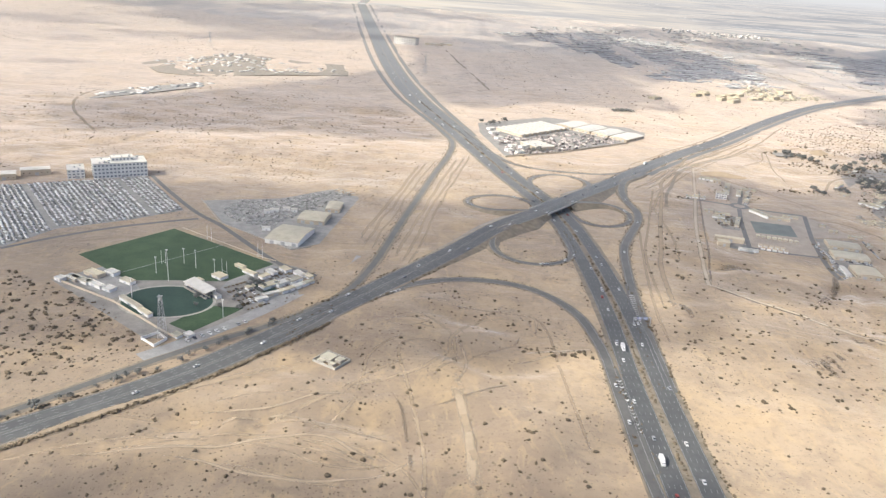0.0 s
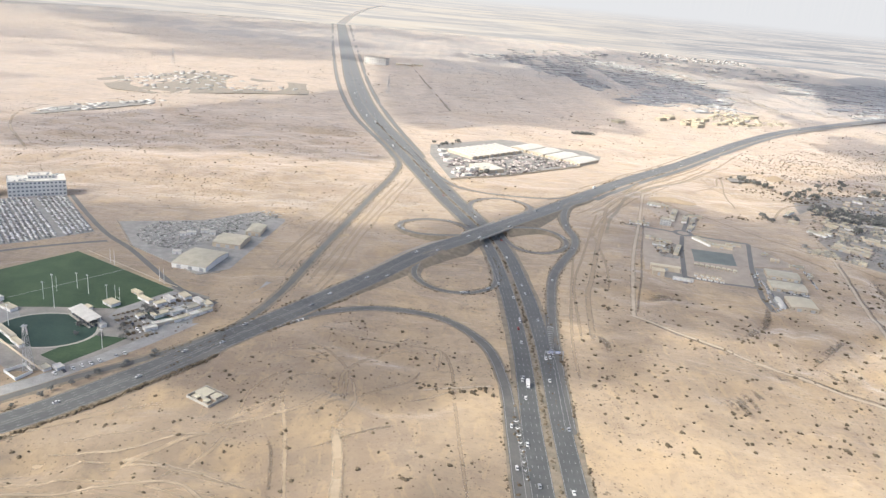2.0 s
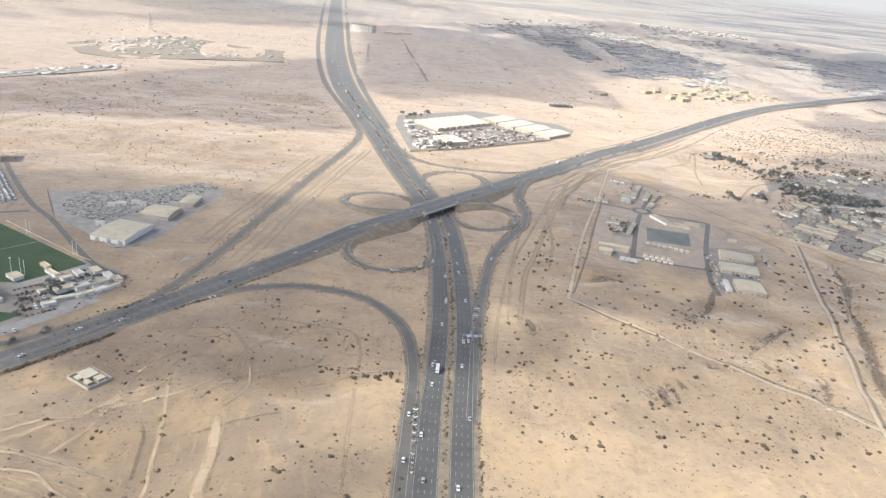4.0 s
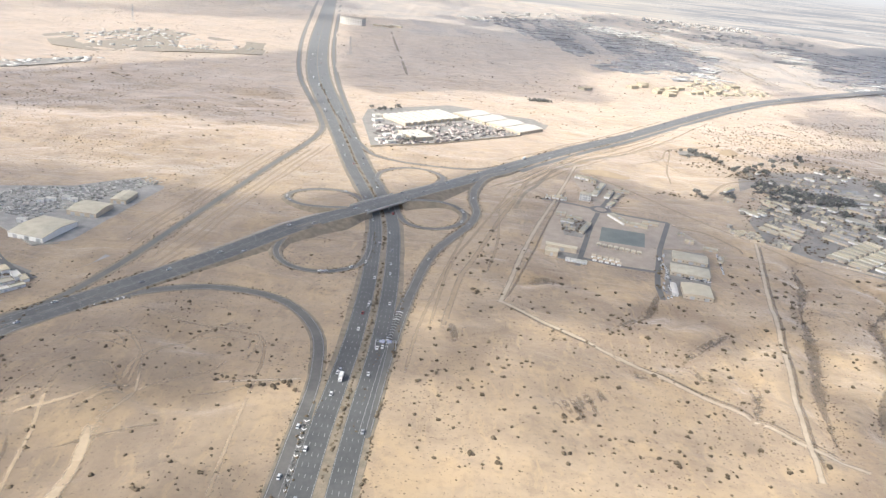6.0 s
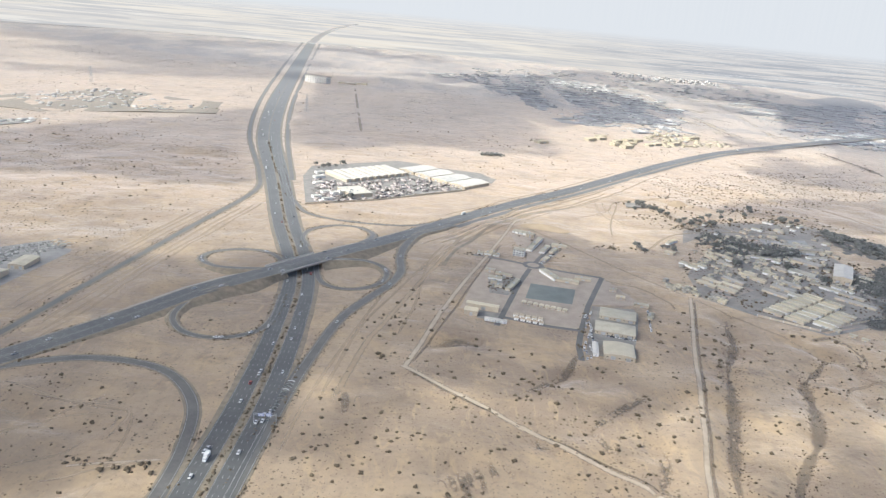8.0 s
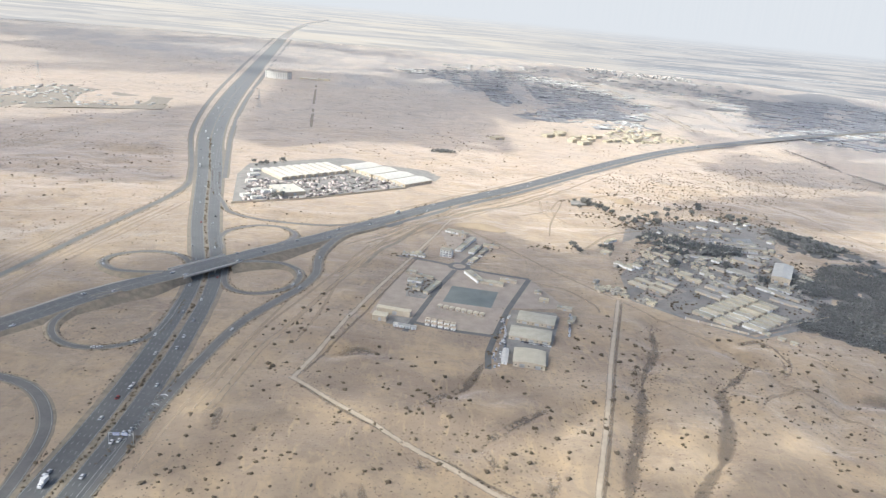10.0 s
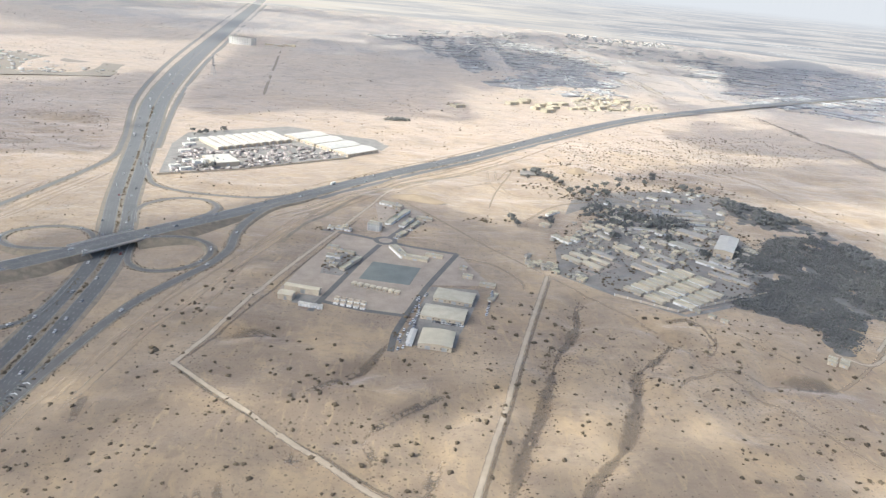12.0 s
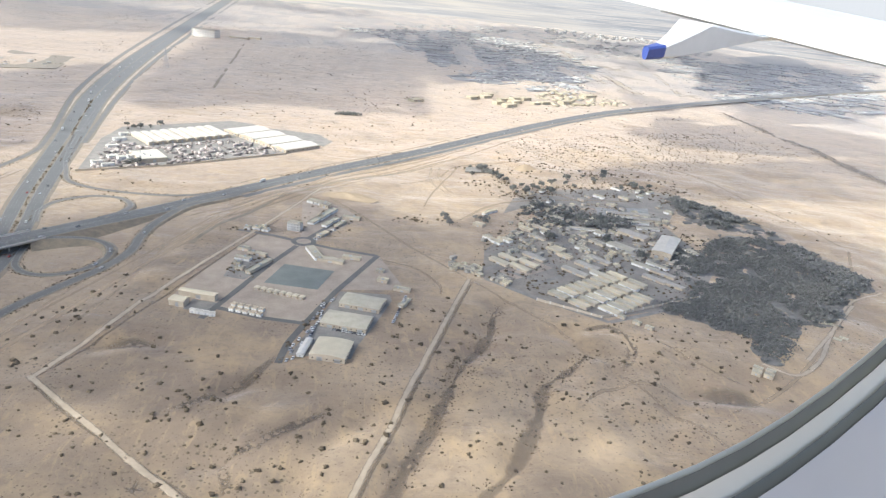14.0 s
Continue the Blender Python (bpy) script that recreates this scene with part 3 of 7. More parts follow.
def strip(line, off, width, lift, dash=0, space=0, y_lo=-200, y_hi=2400):
    ln = offset_line(line, off)
    arc = np.r_[0, np.cumsum(np.linalg.norm(np.diff(ln, axis=0), axis=1))]
    pos, step = 0.0, dash or 6.0
    while pos + step < arc[-1]:
        a, b = ([np.interp(s, arc, ln[:, k]) for k in range(3)] for s in (pos, pos + step))
        pos += step + space
        if not y_lo < a[1] < y_hi:
            continue
        d = np.array(b[:2]) - a[:2]
        nrm = np.array([d[1], -d[0]]) / (np.linalg.norm(d) + 1e-9) * width / 2
        paint.add([(a[0] - nrm[0], a[1] - nrm[1], a[2] + lift), (a[0] + nrm[0], a[1] + nrm[1], a[2] + lift), (b[0] + nrm[0], b[1] + nrm[1], b[2] + lift), (b[0] - nrm[0], b[1] - nrm[1], b[2] + lift)], [(0, 1, 2, 3)])


for s in (-1, 1):
    for k in range(1, 4):
        strip(LINE_A, s * (half_med + width_a * k / 4), 0.17, 0.235, 3, 6, 200, 1500)
    strip(LINE_A, s * (half_med + 0.5), 0.17, 0.235)
    strip(LINE_A, s * (half_med + width_a - 0.6), 0.17, 0.235)
    for o in (4.0, 7.2):
        strip(LINE_B, s * o, 0.2, 0.255, 3, 6, 200, 1500)
    for o in (1.2, 10.1):
        strip(LINE_B, s * o, 0.2, 0.255)
for q in (*RAMPS["loop"], *RAMPS["ramp"]):
    ln = curve_through(q, 4)
    for o in ((-2.2, 2.2) if q in RAMPS["loop"] or q is RAMP_NE else (-3.2, 3.2)):
        strip(ln, o, 0.18, 0.235)


zebra = Soup()


def hatch(line, off, width, lo, hi, lift=0.245, gap=2.6):
    """Slanted bars painted on the nose between a slip road and the main lanes."""
    y = lo
    while y < hi:
        i = int(np.argmin(np.abs(line[:, 1] - y)))
        p, sd = line[i], sideways(line)[i]
        u = (y - lo) / (hi - lo)
        w = width * (0.35 + 0.65 * u)
        d = np.array([-sd[1], sd[0]])
        for c in (-1, 1):
            a = p[:2] + sd * off
            b = a + sd * c * w / 2 - d * 1.4
            zebra.add([(*(a - d * 0.5), p[2] + lift), (*(a + d * 0.5), p[2] + lift), (*(b + d * 0.5), p[2] + lift), (*(b - d * 0.5), p[2] + lift)], [(0, 1, 2, 3)])
        y += gap


NOSE = [curve_through(q, 4) for q in ([(137.6, 470), (138.2, 432), (138.4, 394), (138.2, 350)], [(175, 538), (176.8, 559), (178, 576), (180, 593), (183.5, 625)], [(-62, 537), (-50, 550), (-35, 565), (-18, 582)])]
for ln, w in zip(NOSE, (5.0, 7.0, 6.0)):
    ribbon("road", ln, w, M_ASPHALT_OLD, 0.185, label="worn asphalt nose between slip road and main lanes", across=1)
hatch(NOSE[0], 0, 3.4, 390, 450)
hatch(NOSE[1], 0, 5.4, 546, 600, gap=2.2)
hatch(NOSE[2], 0, 4.0, 540, 580)
tagged(new("hatched_markings", zebra.mesh("hatched_markings", M_ZEBRA)), "bright white painted bars between slip road and lanes", "road marking", kind="stuff")
tagged(new("lane_markings", paint.mesh("lane_markings", M_PAINT)), "white painted lane lines on the asphalt", "road marking", kind="stuff")

# ---- sand tracks ----
TRACKS = [
    ([(384, 1085), (343, 943), (299, 796), (259, 632)], 5.0, 1), ([(257, 635), (311, 588.5), (396, 516), (470, 453)], 5.0, 1),
    ([(387, 1068), (435, 1002), (496, 906), (544, 841)], 4.5, 0), ([(544, 841), (503, 696), (480, 608), (455, 519), (436, 440)], 4.6, 1),
    ([(544, 841), (590, 780), (618, 736), (651, 673), (686, 612), (720, 540)], 4.0, 0), ([(261, 848), (306, 960), (402, 1123), (527, 1251), (699, 1511)], 5.5, 0),
    ([(243, 845), (208, 657), (195, 570), (190, 505)], 4.0, 0), ([(292, 961), (240, 780), (219, 705), (203, 572)], 4.0, 0),
    ([(-240, 322), (-206, 352), (-173, 384), (-117, 425), (-70, 450)], 9.5, 0), ([(-155, 345), (-100, 362), (-54, 356), (-27, 343)], 3.0, 0),
    ([(-260, 300), (-215, 326), (-167, 352), (-88, 352), (-45, 337), (-9, 345)], 3.0, 0), ([(7, 300), (7, 352), (2, 385), (-4, 417), (-14, 479), (3, 489), (16, 479), (22, 462)], 4.0, 0),
    ([(38, 300), (35, 355), (31, 388), (28, 427), (22, 462)], 8.5, 0), ([(-33, 515), (-18, 526), (1, 521), (8, 509), (-14, 518)], 3.0, 0),
    ([(16, 554), (40, 551), (64, 546), (88, 543), (97, 515), (98, 487), (100, 430), (104, 360)], 3.4, 0), ([(8, 404), (27, 414), (53, 431), (68, 438)], 3.0, 0), ([(-126, 391), (-97, 403), (-61, 411)], 3.6, 0), ([(-200, 372), (-121, 375), (-90, 378), (-60, 375), (-30, 370), (-11, 366)], 4.4, 0), ([(-170, 342), (-112, 350), (-89, 356), (-66, 353), (-37, 345), (-10, 341)], 4.0, 0), ([(-107, 336), (-81, 328), (-57, 324), (-28, 319)], 4.0, 0), ([(473, 1237), (410, 1178), (347, 1058), (313, 996), (294, 924), (270, 840), (252, 771), (237, 713), (228, 681), (212, 570)], 7.8, 0), ([(510, 1232), (440, 1158), (385, 1104), (344, 1034), (321, 977), (302, 931), (288, 880)], 5.5, 3), ([(318, 1010), (420, 1135), (560, 1296)], 5.0, 0), ([(270, 880), (262, 760), (250, 690)], 4.0, 0), ([(77, 482), (126, 494)], 2.4, 1),
    ([(995, 1010), (960, 1152), (918, 1311), (760, 1530)], 5.0, 0), ([(918, 862), (837, 763), (770, 691), (700, 640)], 5.0, 0), ([(918, 862), (995, 1010)], 5.0, 0),
    ([(114, 1673), (60, 2080), (7, 2483)], 9.0, 0), ([(-486, 1059), (-583, 1199), (-617, 1293), (-613, 1422)], 7.0, 0), ([(-900, 1120), (-583, 1199)], 7.0, 0),
    ([(1082, 3706), (1071, 2699), (1085, 2060)], 26.0, 1), ([(760, 1300), (826, 1167), (897, 989), (941, 887)], 4.0, 0), ([(470, 1130), (528, 1188), (556, 1250), (640, 1292), (700, 1335)], 4.0, 0), ([(560, 1260), (548, 1215), (520, 1120), (505, 1040)], 3.5, 0), ([(640, 1420), (760, 1300)], 4.0, 0),
    ([(681, 747), (697, 729), (723, 696), (739, 682)], 4.0, 0), ([(905, 844), (850, 780), (804, 719), (780, 704), (761, 719)], 4.5, 1), ([(453, 877), (497, 857), (516, 824), (517, 795)], 4.0, 0),
    ([(-331, 857), (-291, 801), (-240, 736), (-207, 704), (-127, 614), (-94, 594)], 6.5, 2), ([(-371, 608), (-340, 643), (-302, 677), (-258, 706), (-234, 719)], 6.0, 2),
    ([(-190, 334), (-156, 341), (-125, 347), (-91, 356), (-49, 363), (-34, 352), (-9, 347)], 2.6, 4), ([(-149, 360), (-121, 370), (-85, 381), (-51, 377), (-11, 365)], 2.4, 4), ([(-131, 380), (-87, 388), (-70, 401), (-44, 412), (-16, 414)], 2.2, 4),
    ([(-139, 337), (-112, 335), (-91, 327), (-62, 324), (-30, 328), (-8, 340), (6, 354)], 2.4, 4), ([(-28, 524), (-11, 533), (15, 533), (41, 530), (82, 538), (84, 517)], 1.9, 4), ([(-31, 520), (-22, 513), (-1, 512), (7, 526)], 1.8, 4),
    ([(-9, 568), (42, 552), (87, 545), (86, 504)], 1.9, 4), ([(22, 436), (30, 398), (33, 359), (34, 320)], 7.0, 4), ([(25, 499), (33, 459), (24, 429)], 2.4, 4), ([(65, 464), (107, 487), (129, 496)], 1.8, 4),
    ([(605, 1267), (679, 1258), (758, 1234), (819, 1253), (864, 1214), (923, 1074), (951, 968), (984, 926)], 3.0, 1), ([(467, 1185), (527, 1252), (605, 1331)], 3.6, 4), ([(520, 1240), (518, 1163), (537, 1114)], 3.2, 4), ([(531, 1243), (530, 1175), (548, 1117), (603, 1114), (700, 1150)], 3.2, 4), ([(801, 726), (861, 793), (902, 846), (956, 881)], 4.0, 1),
]
for k, (q, w, pale) in enumerate(TRACKS):
    ribbon("road" if pale == 2 else "dirt_track", curve_through(q, 5 if w < 8 else 12), w * (0.85 if pale == 0 else 1.15 if pale in (1, 4) else 0.8), (M_TRACK, M_TRACK_PALE, M_ASPHALT_OLD, M_VERGE, M_TRAIL)[pale], (0.34 if pale in (1, 4) else 0.17) if w < 8 else 0.3, True,
           ("sandy vehicle track across the desert floor", "pale graded gravel track across the desert floor", "narrow worn asphalt lane", "dark oiled dirt road across the sand", "winding pale wheel trail over the sand")[pale], "road" if pale == 2 else "track", across=3, edge=0.7 if pale != 2 else 0.1, seed=k)
rf = random.Random(31)
FAN = [[(1020, 2525), (1054, 2169), (1115, 2090)], [(978, 3341), (1016, 2548), (1037, 2132)], [(1072, 2560), (1183, 2449), (1229, 2238), (1262, 2165)], [(831, 1825), (990, 2030), (1160, 2180), (1262, 2230)], [(1380, 2130), (1536, 2150), (1629, 1959)], [(934, 2102), (1010, 2100), (1070, 2040)], [(1339, 3050), (1245, 2431), (1202, 2190)]]
while len(FAN) < 26:                               # dirt roads and strips round the far town
    x, y, a = rf.uniform(850, 2100), rf.uniform(1950, 3300), rf.choice((0.75, 2.3)) + rf.gauss(0, 0.16)
    q = [(x, y)]
    for _ in range(rf.randrange(3, 6)):
        a += rf.gauss(0, 0.06)
        x, y = x + 110 * math.cos(a), y + 110 * math.sin(a)
        q.append((x, y))
    if min(np.linalg.norm(LINE_B[:, :2] - p[:2], axis=1).min() for p in curve_through(q, 20)) > 45:
        FAN.append(q)
for k, q in enumerate(FAN):
    ribbon("dirt_track", curve_through(q, 14), rf.uniform(9, 18), M_TRACK_PALE, 0.5 + 0.01 * k, True, "pale dirt road near the distant town", "track", across=2, edge=1.0, seed=500 + k)
serv = curve_through(SERVICE_W, 6)
serv = serv[(serv[:, 1] > 600) & (serv[:, 1] < 1120)]
for k, o in enumerate((-30, -23, -15, 13, 21, 28)):   # graded strips along the service road
    ln = offset_line(serv[5 + 3 * k:-4 - 2 * k], o)
    ribbon("dirt_track", ln + np.c_[2.2 * value_noise(ln[:, 0], ln[:, 1], 40, 200 + k), np.zeros((len(ln), 2))], 3.0 + k % 3, M_TRACK, 0.11 + 0.004 * k, True, "scraped sandy strip beside the service road", "track", across=2, edge=0.9, seed=400 + k)
south = LINE_B[(LINE_B[:, 1] > 960) & (LINE_B[:, 1] < 1640)]
for k, (o, w, a, b) in enumerate(((28.5, 3.0, 8, 100), (33, 5.5, 0, 90), (37, 3.0, 4, 60), (47, 5.0, 2, 80), (60, 3.0, 0, 50), (-20, 4.0, 20, 110))):
    ln = offset_line(south[a:b], o)
    ribbon("dirt_track", ln + np.c_[3 * value_noise(ln[:, 0], ln[:, 1], 50, 220 + k), np.zeros((len(ln), 2))], w, M_GULLY if k == 2 else M_TRACK, 0.11 + 0.004 * k, True, "graded dirt strip beside the crossing highway", "track", across=2, edge=0.9, seed=420 + k)
rw = random.Random(77)
for k in range(22):                                # wheel tracks wandering over the open sand
    if k < 16:
        x, y, a = rw.uniform(-240, 90), rw.uniform(315, 520), rw.uniform(-0.5, 0.9) + rw.choice((0, 1.5))
    else:
        x, y, a = rw.uniform(200, 640), rw.uniform(440, 760), rw.uniform(0, 3.1)
    q = [(x, y)]
    for _ in range(rw.randrange(4, 8)):
        a += rw.gauss(0, 0.28)
        x, y = x + 22 * math.cos(a), y + 22 * math.sin(a)
        q.append((x, y))
    if flat_mask(np.array([p[0] for p in q]), np.array([p[1] for p in q])).min() > 0.15:
        ribbon("dirt_track", curve_through(q, 4), rw.uniform(2.4, 4.4), M_TRACK, 0.15 + 0.002 * k, True, "faint wheel track across the sand", "track", across=2, edge=0.5, seed=k + 200)
for k, (q, o) in enumerate((([(-18, 421), (-10, 405), (-5, 379), (-1, 351), (0, 330)], 0), ([(8, 402), (27, 412), (53, 429), (66, 435)], -2.5), ([(254, 626), (301, 585), (348, 551), (396, 514), (470, 455)], -6), ([(544, 841), (503, 696), (480, 608), (455, 519), (436, 440)], -3.6), ([(353, 976), (331, 898), (307, 811), (288, 738), (270, 677), (258, 636)], -5.0))):
    ribbon("ditch", offset_line(curve_through(q, 4), o), 3.0, M_GULLY, 0.17, True, "dark shallow ditch beside the gravel track", "ditch", across=2, edge=0.5, seed=k + 300)
for k, (q, w) in enumerate(GULLIES):
    ln = curve_through(q, 4)
    t = np.linspace(0, math.pi, len(ln))
    ribbon("dry_gully", ln, 1.0 * w * (0.12 + np.sin(t) ** 0.7 * (0.8 + 0.6 * value_noise(np.arange(len(ln)), np.zeros(len(ln)), 5, k) + 0.3 * value_noise(np.arange(len(ln)), np.zeros(len(ln)), 1.7, k + 9))), M_GULLY, 0.75 if k < 2 else 1.7, True, "dark dry wadi bed lined with gravel", "gully", across=3, edge=1.6, seed=k + 40)

# darker strip along the highway's edge
bank = LINE_B[(LINE_B[:, 1] > 160) & (LINE_B[:, 1] < 530)]
ribbon("bank", offset_line(bank, 14.6), 7.5, M_GULLY, 0.22, True, "dark strip along the edge of the highway", "bank", across=3, edge=0.6, seed=650)
for k, (q, w) in enumerate(RILLS):
    ln = curve_through(q, 2.5)
    t = np.linspace(0, math.pi, len(ln))
    ribbon("rill", ln, 1.9 * w * (0.25 + 0.75 * np.sin(t) ** 0.6), M_GULLY, 0.3, True, "dark eroded rill in the sandy slope", "gully", across=3, edge=2.2, seed=k + 600)

# ---- height and offset of the clouds that shade the ground ----
CLOUD_Z = 620.0
CLOUD_OFF = SUN_H * (CLOUD_Z / math.tan(radians(SUN_EL)))
# ---- backdrop: the far plain and its haze, painted and glowing ----
FAR_C, FAR_R, FAR_H = (240.0, 120.0), 4550.0, 260.0    # middle of the flight, radius, height of the horizon


def far_material():
    """The plain beyond the land as it recedes to the horizon: sand, cloud-shade streaks and thinning haze, all painted
    as emission.
    """
    m = bpy.data.materials.new("painted_far_plain_haze")
    m.use_nodes = True
    n, l = m.node_tree.nodes, m.node_tree.links
    n.remove(n["Principled BSDF"])
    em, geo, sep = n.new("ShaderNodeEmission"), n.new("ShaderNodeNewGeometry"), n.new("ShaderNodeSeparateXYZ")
    l.new(geo.outputs["Position"], sep.inputs[0])

    def maths(op, a, b=None, c=None):
        x = n.new("ShaderNodeMath")
        x.operation = op
        for k, v in enumerate((a, b, c)):
            if v is None:
                continue
            if isinstance(v, (int, float)):
                x.inputs[k].default_value = v
            else:
                l.new(v, x.inputs[k])
        return x.outputs[0]

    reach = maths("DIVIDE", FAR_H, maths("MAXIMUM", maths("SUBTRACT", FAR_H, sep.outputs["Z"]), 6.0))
    vx = maths("MULTIPLY", maths("SUBTRACT", sep.outputs["X"], FAR_C[0]), reach)
    vy = maths("MULTIPLY", maths("SUBTRACT", sep.outputs["Y"], FAR_C[1]), reach)
    flat = n.new("ShaderNodeCombineXYZ")
    l.new(vx, flat.inputs[0])
    l.new(vy, flat.inputs[1])

    def noise_of(size, detail, stretch=(1, 1, 1)):
        t, mp = n.new("ShaderNodeTexNoise"), n.new("ShaderNodeMapping")
        mp.inputs["Scale"].default_value = stretch
        t.inputs["Scale"].default_value, t.inputs["Detail"].default_value, t.inputs["Roughness"].default_value = 1.0 / size, detail, 0.6
        l.new(flat.outputs[0], mp.inputs["Vector"])
        l.new(mp.outputs[0], t.inputs["Vector"])
        return t.outputs[0]

    def step(src, lo, hi, top=1.0):
        r = n.new("ShaderNodeMapRange")
        r.interpolation_type = "SMOOTHSTEP"
        r.inputs[1].default_value, r.inputs[2].default_value, r.inputs[4].default_value = lo, hi, top
        l.new(src, r.inputs[0])
        return r.outputs[0]

    def mix(fac, a, c):
        x = n.new("ShaderNodeMix")
        x.data_type = "RGBA"
        l.new(fac, x.inputs[0])
        for sock, v in ((x.inputs[6], a), (x.inputs[7], c)):
            if isinstance(v, tuple):
                sock.default_value = (*v, 1)
            else:
                l.new(v, sock)
        return x.outputs[2]

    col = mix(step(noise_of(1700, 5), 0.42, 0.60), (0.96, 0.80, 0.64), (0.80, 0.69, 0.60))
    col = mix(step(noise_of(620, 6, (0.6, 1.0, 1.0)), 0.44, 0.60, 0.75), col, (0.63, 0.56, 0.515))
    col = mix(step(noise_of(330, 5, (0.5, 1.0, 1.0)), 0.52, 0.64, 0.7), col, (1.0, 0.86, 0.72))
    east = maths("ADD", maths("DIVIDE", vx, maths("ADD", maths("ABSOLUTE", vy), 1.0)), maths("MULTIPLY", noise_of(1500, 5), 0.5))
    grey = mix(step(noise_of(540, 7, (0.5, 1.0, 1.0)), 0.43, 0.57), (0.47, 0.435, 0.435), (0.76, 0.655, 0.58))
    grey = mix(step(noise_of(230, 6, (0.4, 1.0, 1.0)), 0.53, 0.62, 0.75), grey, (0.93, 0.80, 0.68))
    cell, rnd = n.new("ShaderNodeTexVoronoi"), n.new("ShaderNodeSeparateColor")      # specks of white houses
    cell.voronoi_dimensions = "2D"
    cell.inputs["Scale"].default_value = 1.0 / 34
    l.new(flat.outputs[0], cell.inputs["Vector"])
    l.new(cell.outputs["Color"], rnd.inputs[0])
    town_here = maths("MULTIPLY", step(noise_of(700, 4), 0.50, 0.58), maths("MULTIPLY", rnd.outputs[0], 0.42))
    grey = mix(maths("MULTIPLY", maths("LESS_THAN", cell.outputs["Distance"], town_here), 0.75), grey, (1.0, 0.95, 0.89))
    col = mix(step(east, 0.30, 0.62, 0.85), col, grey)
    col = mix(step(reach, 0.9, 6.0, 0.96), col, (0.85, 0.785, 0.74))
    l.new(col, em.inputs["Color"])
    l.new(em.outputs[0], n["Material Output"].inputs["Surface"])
    return m


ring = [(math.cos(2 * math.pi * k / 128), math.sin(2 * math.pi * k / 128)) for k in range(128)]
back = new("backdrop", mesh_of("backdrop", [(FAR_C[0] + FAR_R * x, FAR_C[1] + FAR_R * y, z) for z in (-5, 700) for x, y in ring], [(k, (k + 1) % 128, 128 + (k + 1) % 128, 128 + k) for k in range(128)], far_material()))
tagged(back, "glowing backdrop of pale desert plain with painted haze", "backdrop", kind="structure")

far_line = curve_through([(-495, 4600), (-600, 5700), (-690, 7200), (-700, 9000)], 150)
ends = [offset_line(far_line, o) for o in (-26, 26)]
pts = []
for a, b in zip(*ends):
    for p in (a, b):
        d = np.array([p[0] - FAR_C[0], p[1] - FAR_C[1]])
        k = (FAR_R - 12) / np.linalg.norm(d)
        if k > 0.999:
            k = 0.999
        pts.append((FAR_C[0] + d[0] * k, FAR_C[1] + d[1] * k, FAR_H * (1 - k)))
# asphalt colour paled to imitate haze over the far road
M_FAR_ROAD = bpy.data.materials.new("haze_painted_asphalt")
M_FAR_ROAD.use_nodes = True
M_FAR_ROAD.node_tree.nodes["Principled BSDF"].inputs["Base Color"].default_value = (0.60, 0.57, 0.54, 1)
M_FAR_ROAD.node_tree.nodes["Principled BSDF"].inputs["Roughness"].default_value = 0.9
tagged(new("distant_road", mesh_of("distant_road", pts, [(2 * k, 2 * k + 1, 2 * k + 3, 2 * k + 2) for k in range(len(pts) // 2 - 1)], M_FAR_ROAD)), "motorway in painted haze colour on the far backdrop", "road", kind="structure")

# ---- fast scatter meshes ----


def ico_arrays(sub):
    b = bmesh.new()
    bmesh.ops.create_icosphere(b, subdivisions=sub, radius=1.0)
    v, f = np.array([q.co[:] for q in b.verts]), np.array([[w.index for w in q.verts] for q in b.faces])
    b.free()
    return v, f


def big_mesh(name, verts, tris, mat):
    me = bpy.data.meshes.new(name)
    n, m, k = len(verts), len(tris), tris.shape[1]
    me.vertices.add(n)
    me.vertices.foreach_set("co", np.ascontiguousarray(verts, dtype=np.float32).ravel())
    me.loops.add(m * k)
    me.loops.foreach_set("vertex_index", np.ascontiguousarray(tris, dtype=np.int32).ravel())
    me.polygons.add(m)
    me.polygons.foreach_set("loop_start", np.arange(0, m * k, k, dtype=np.int32))
    me.update(calc_edges=True)
    me.validate()
    me.materials.append(mat)
    if k == 3:
        me.polygons.foreach_set("use_smooth", [True] * m)
    return me


def clumps(centres, sizes, sub=2, seed=0, squash=0.7, rough=0.35):
    """Uneven leafy lumps at the given places."""
    g = np.random.default_rng(seed)
    v, f = ico_arrays(sub)
    n = len(centres)
    rad = 1 + rough * g.standard_normal((n, len(v), 1)).clip(-1.6, 1.6)
    stretch = g.uniform(0.75, 1.3, (n, 1, 3)) * (1, 1, squash)
    pts = v[None] * rad * stretch * np.asarray(sizes)[:, None, None] + np.asarray(centres)[:, None]
    return pts.reshape(-1, 3), (f[None] + (np.arange(n) * len(v))[:, None, None]).reshape(-1, 3)


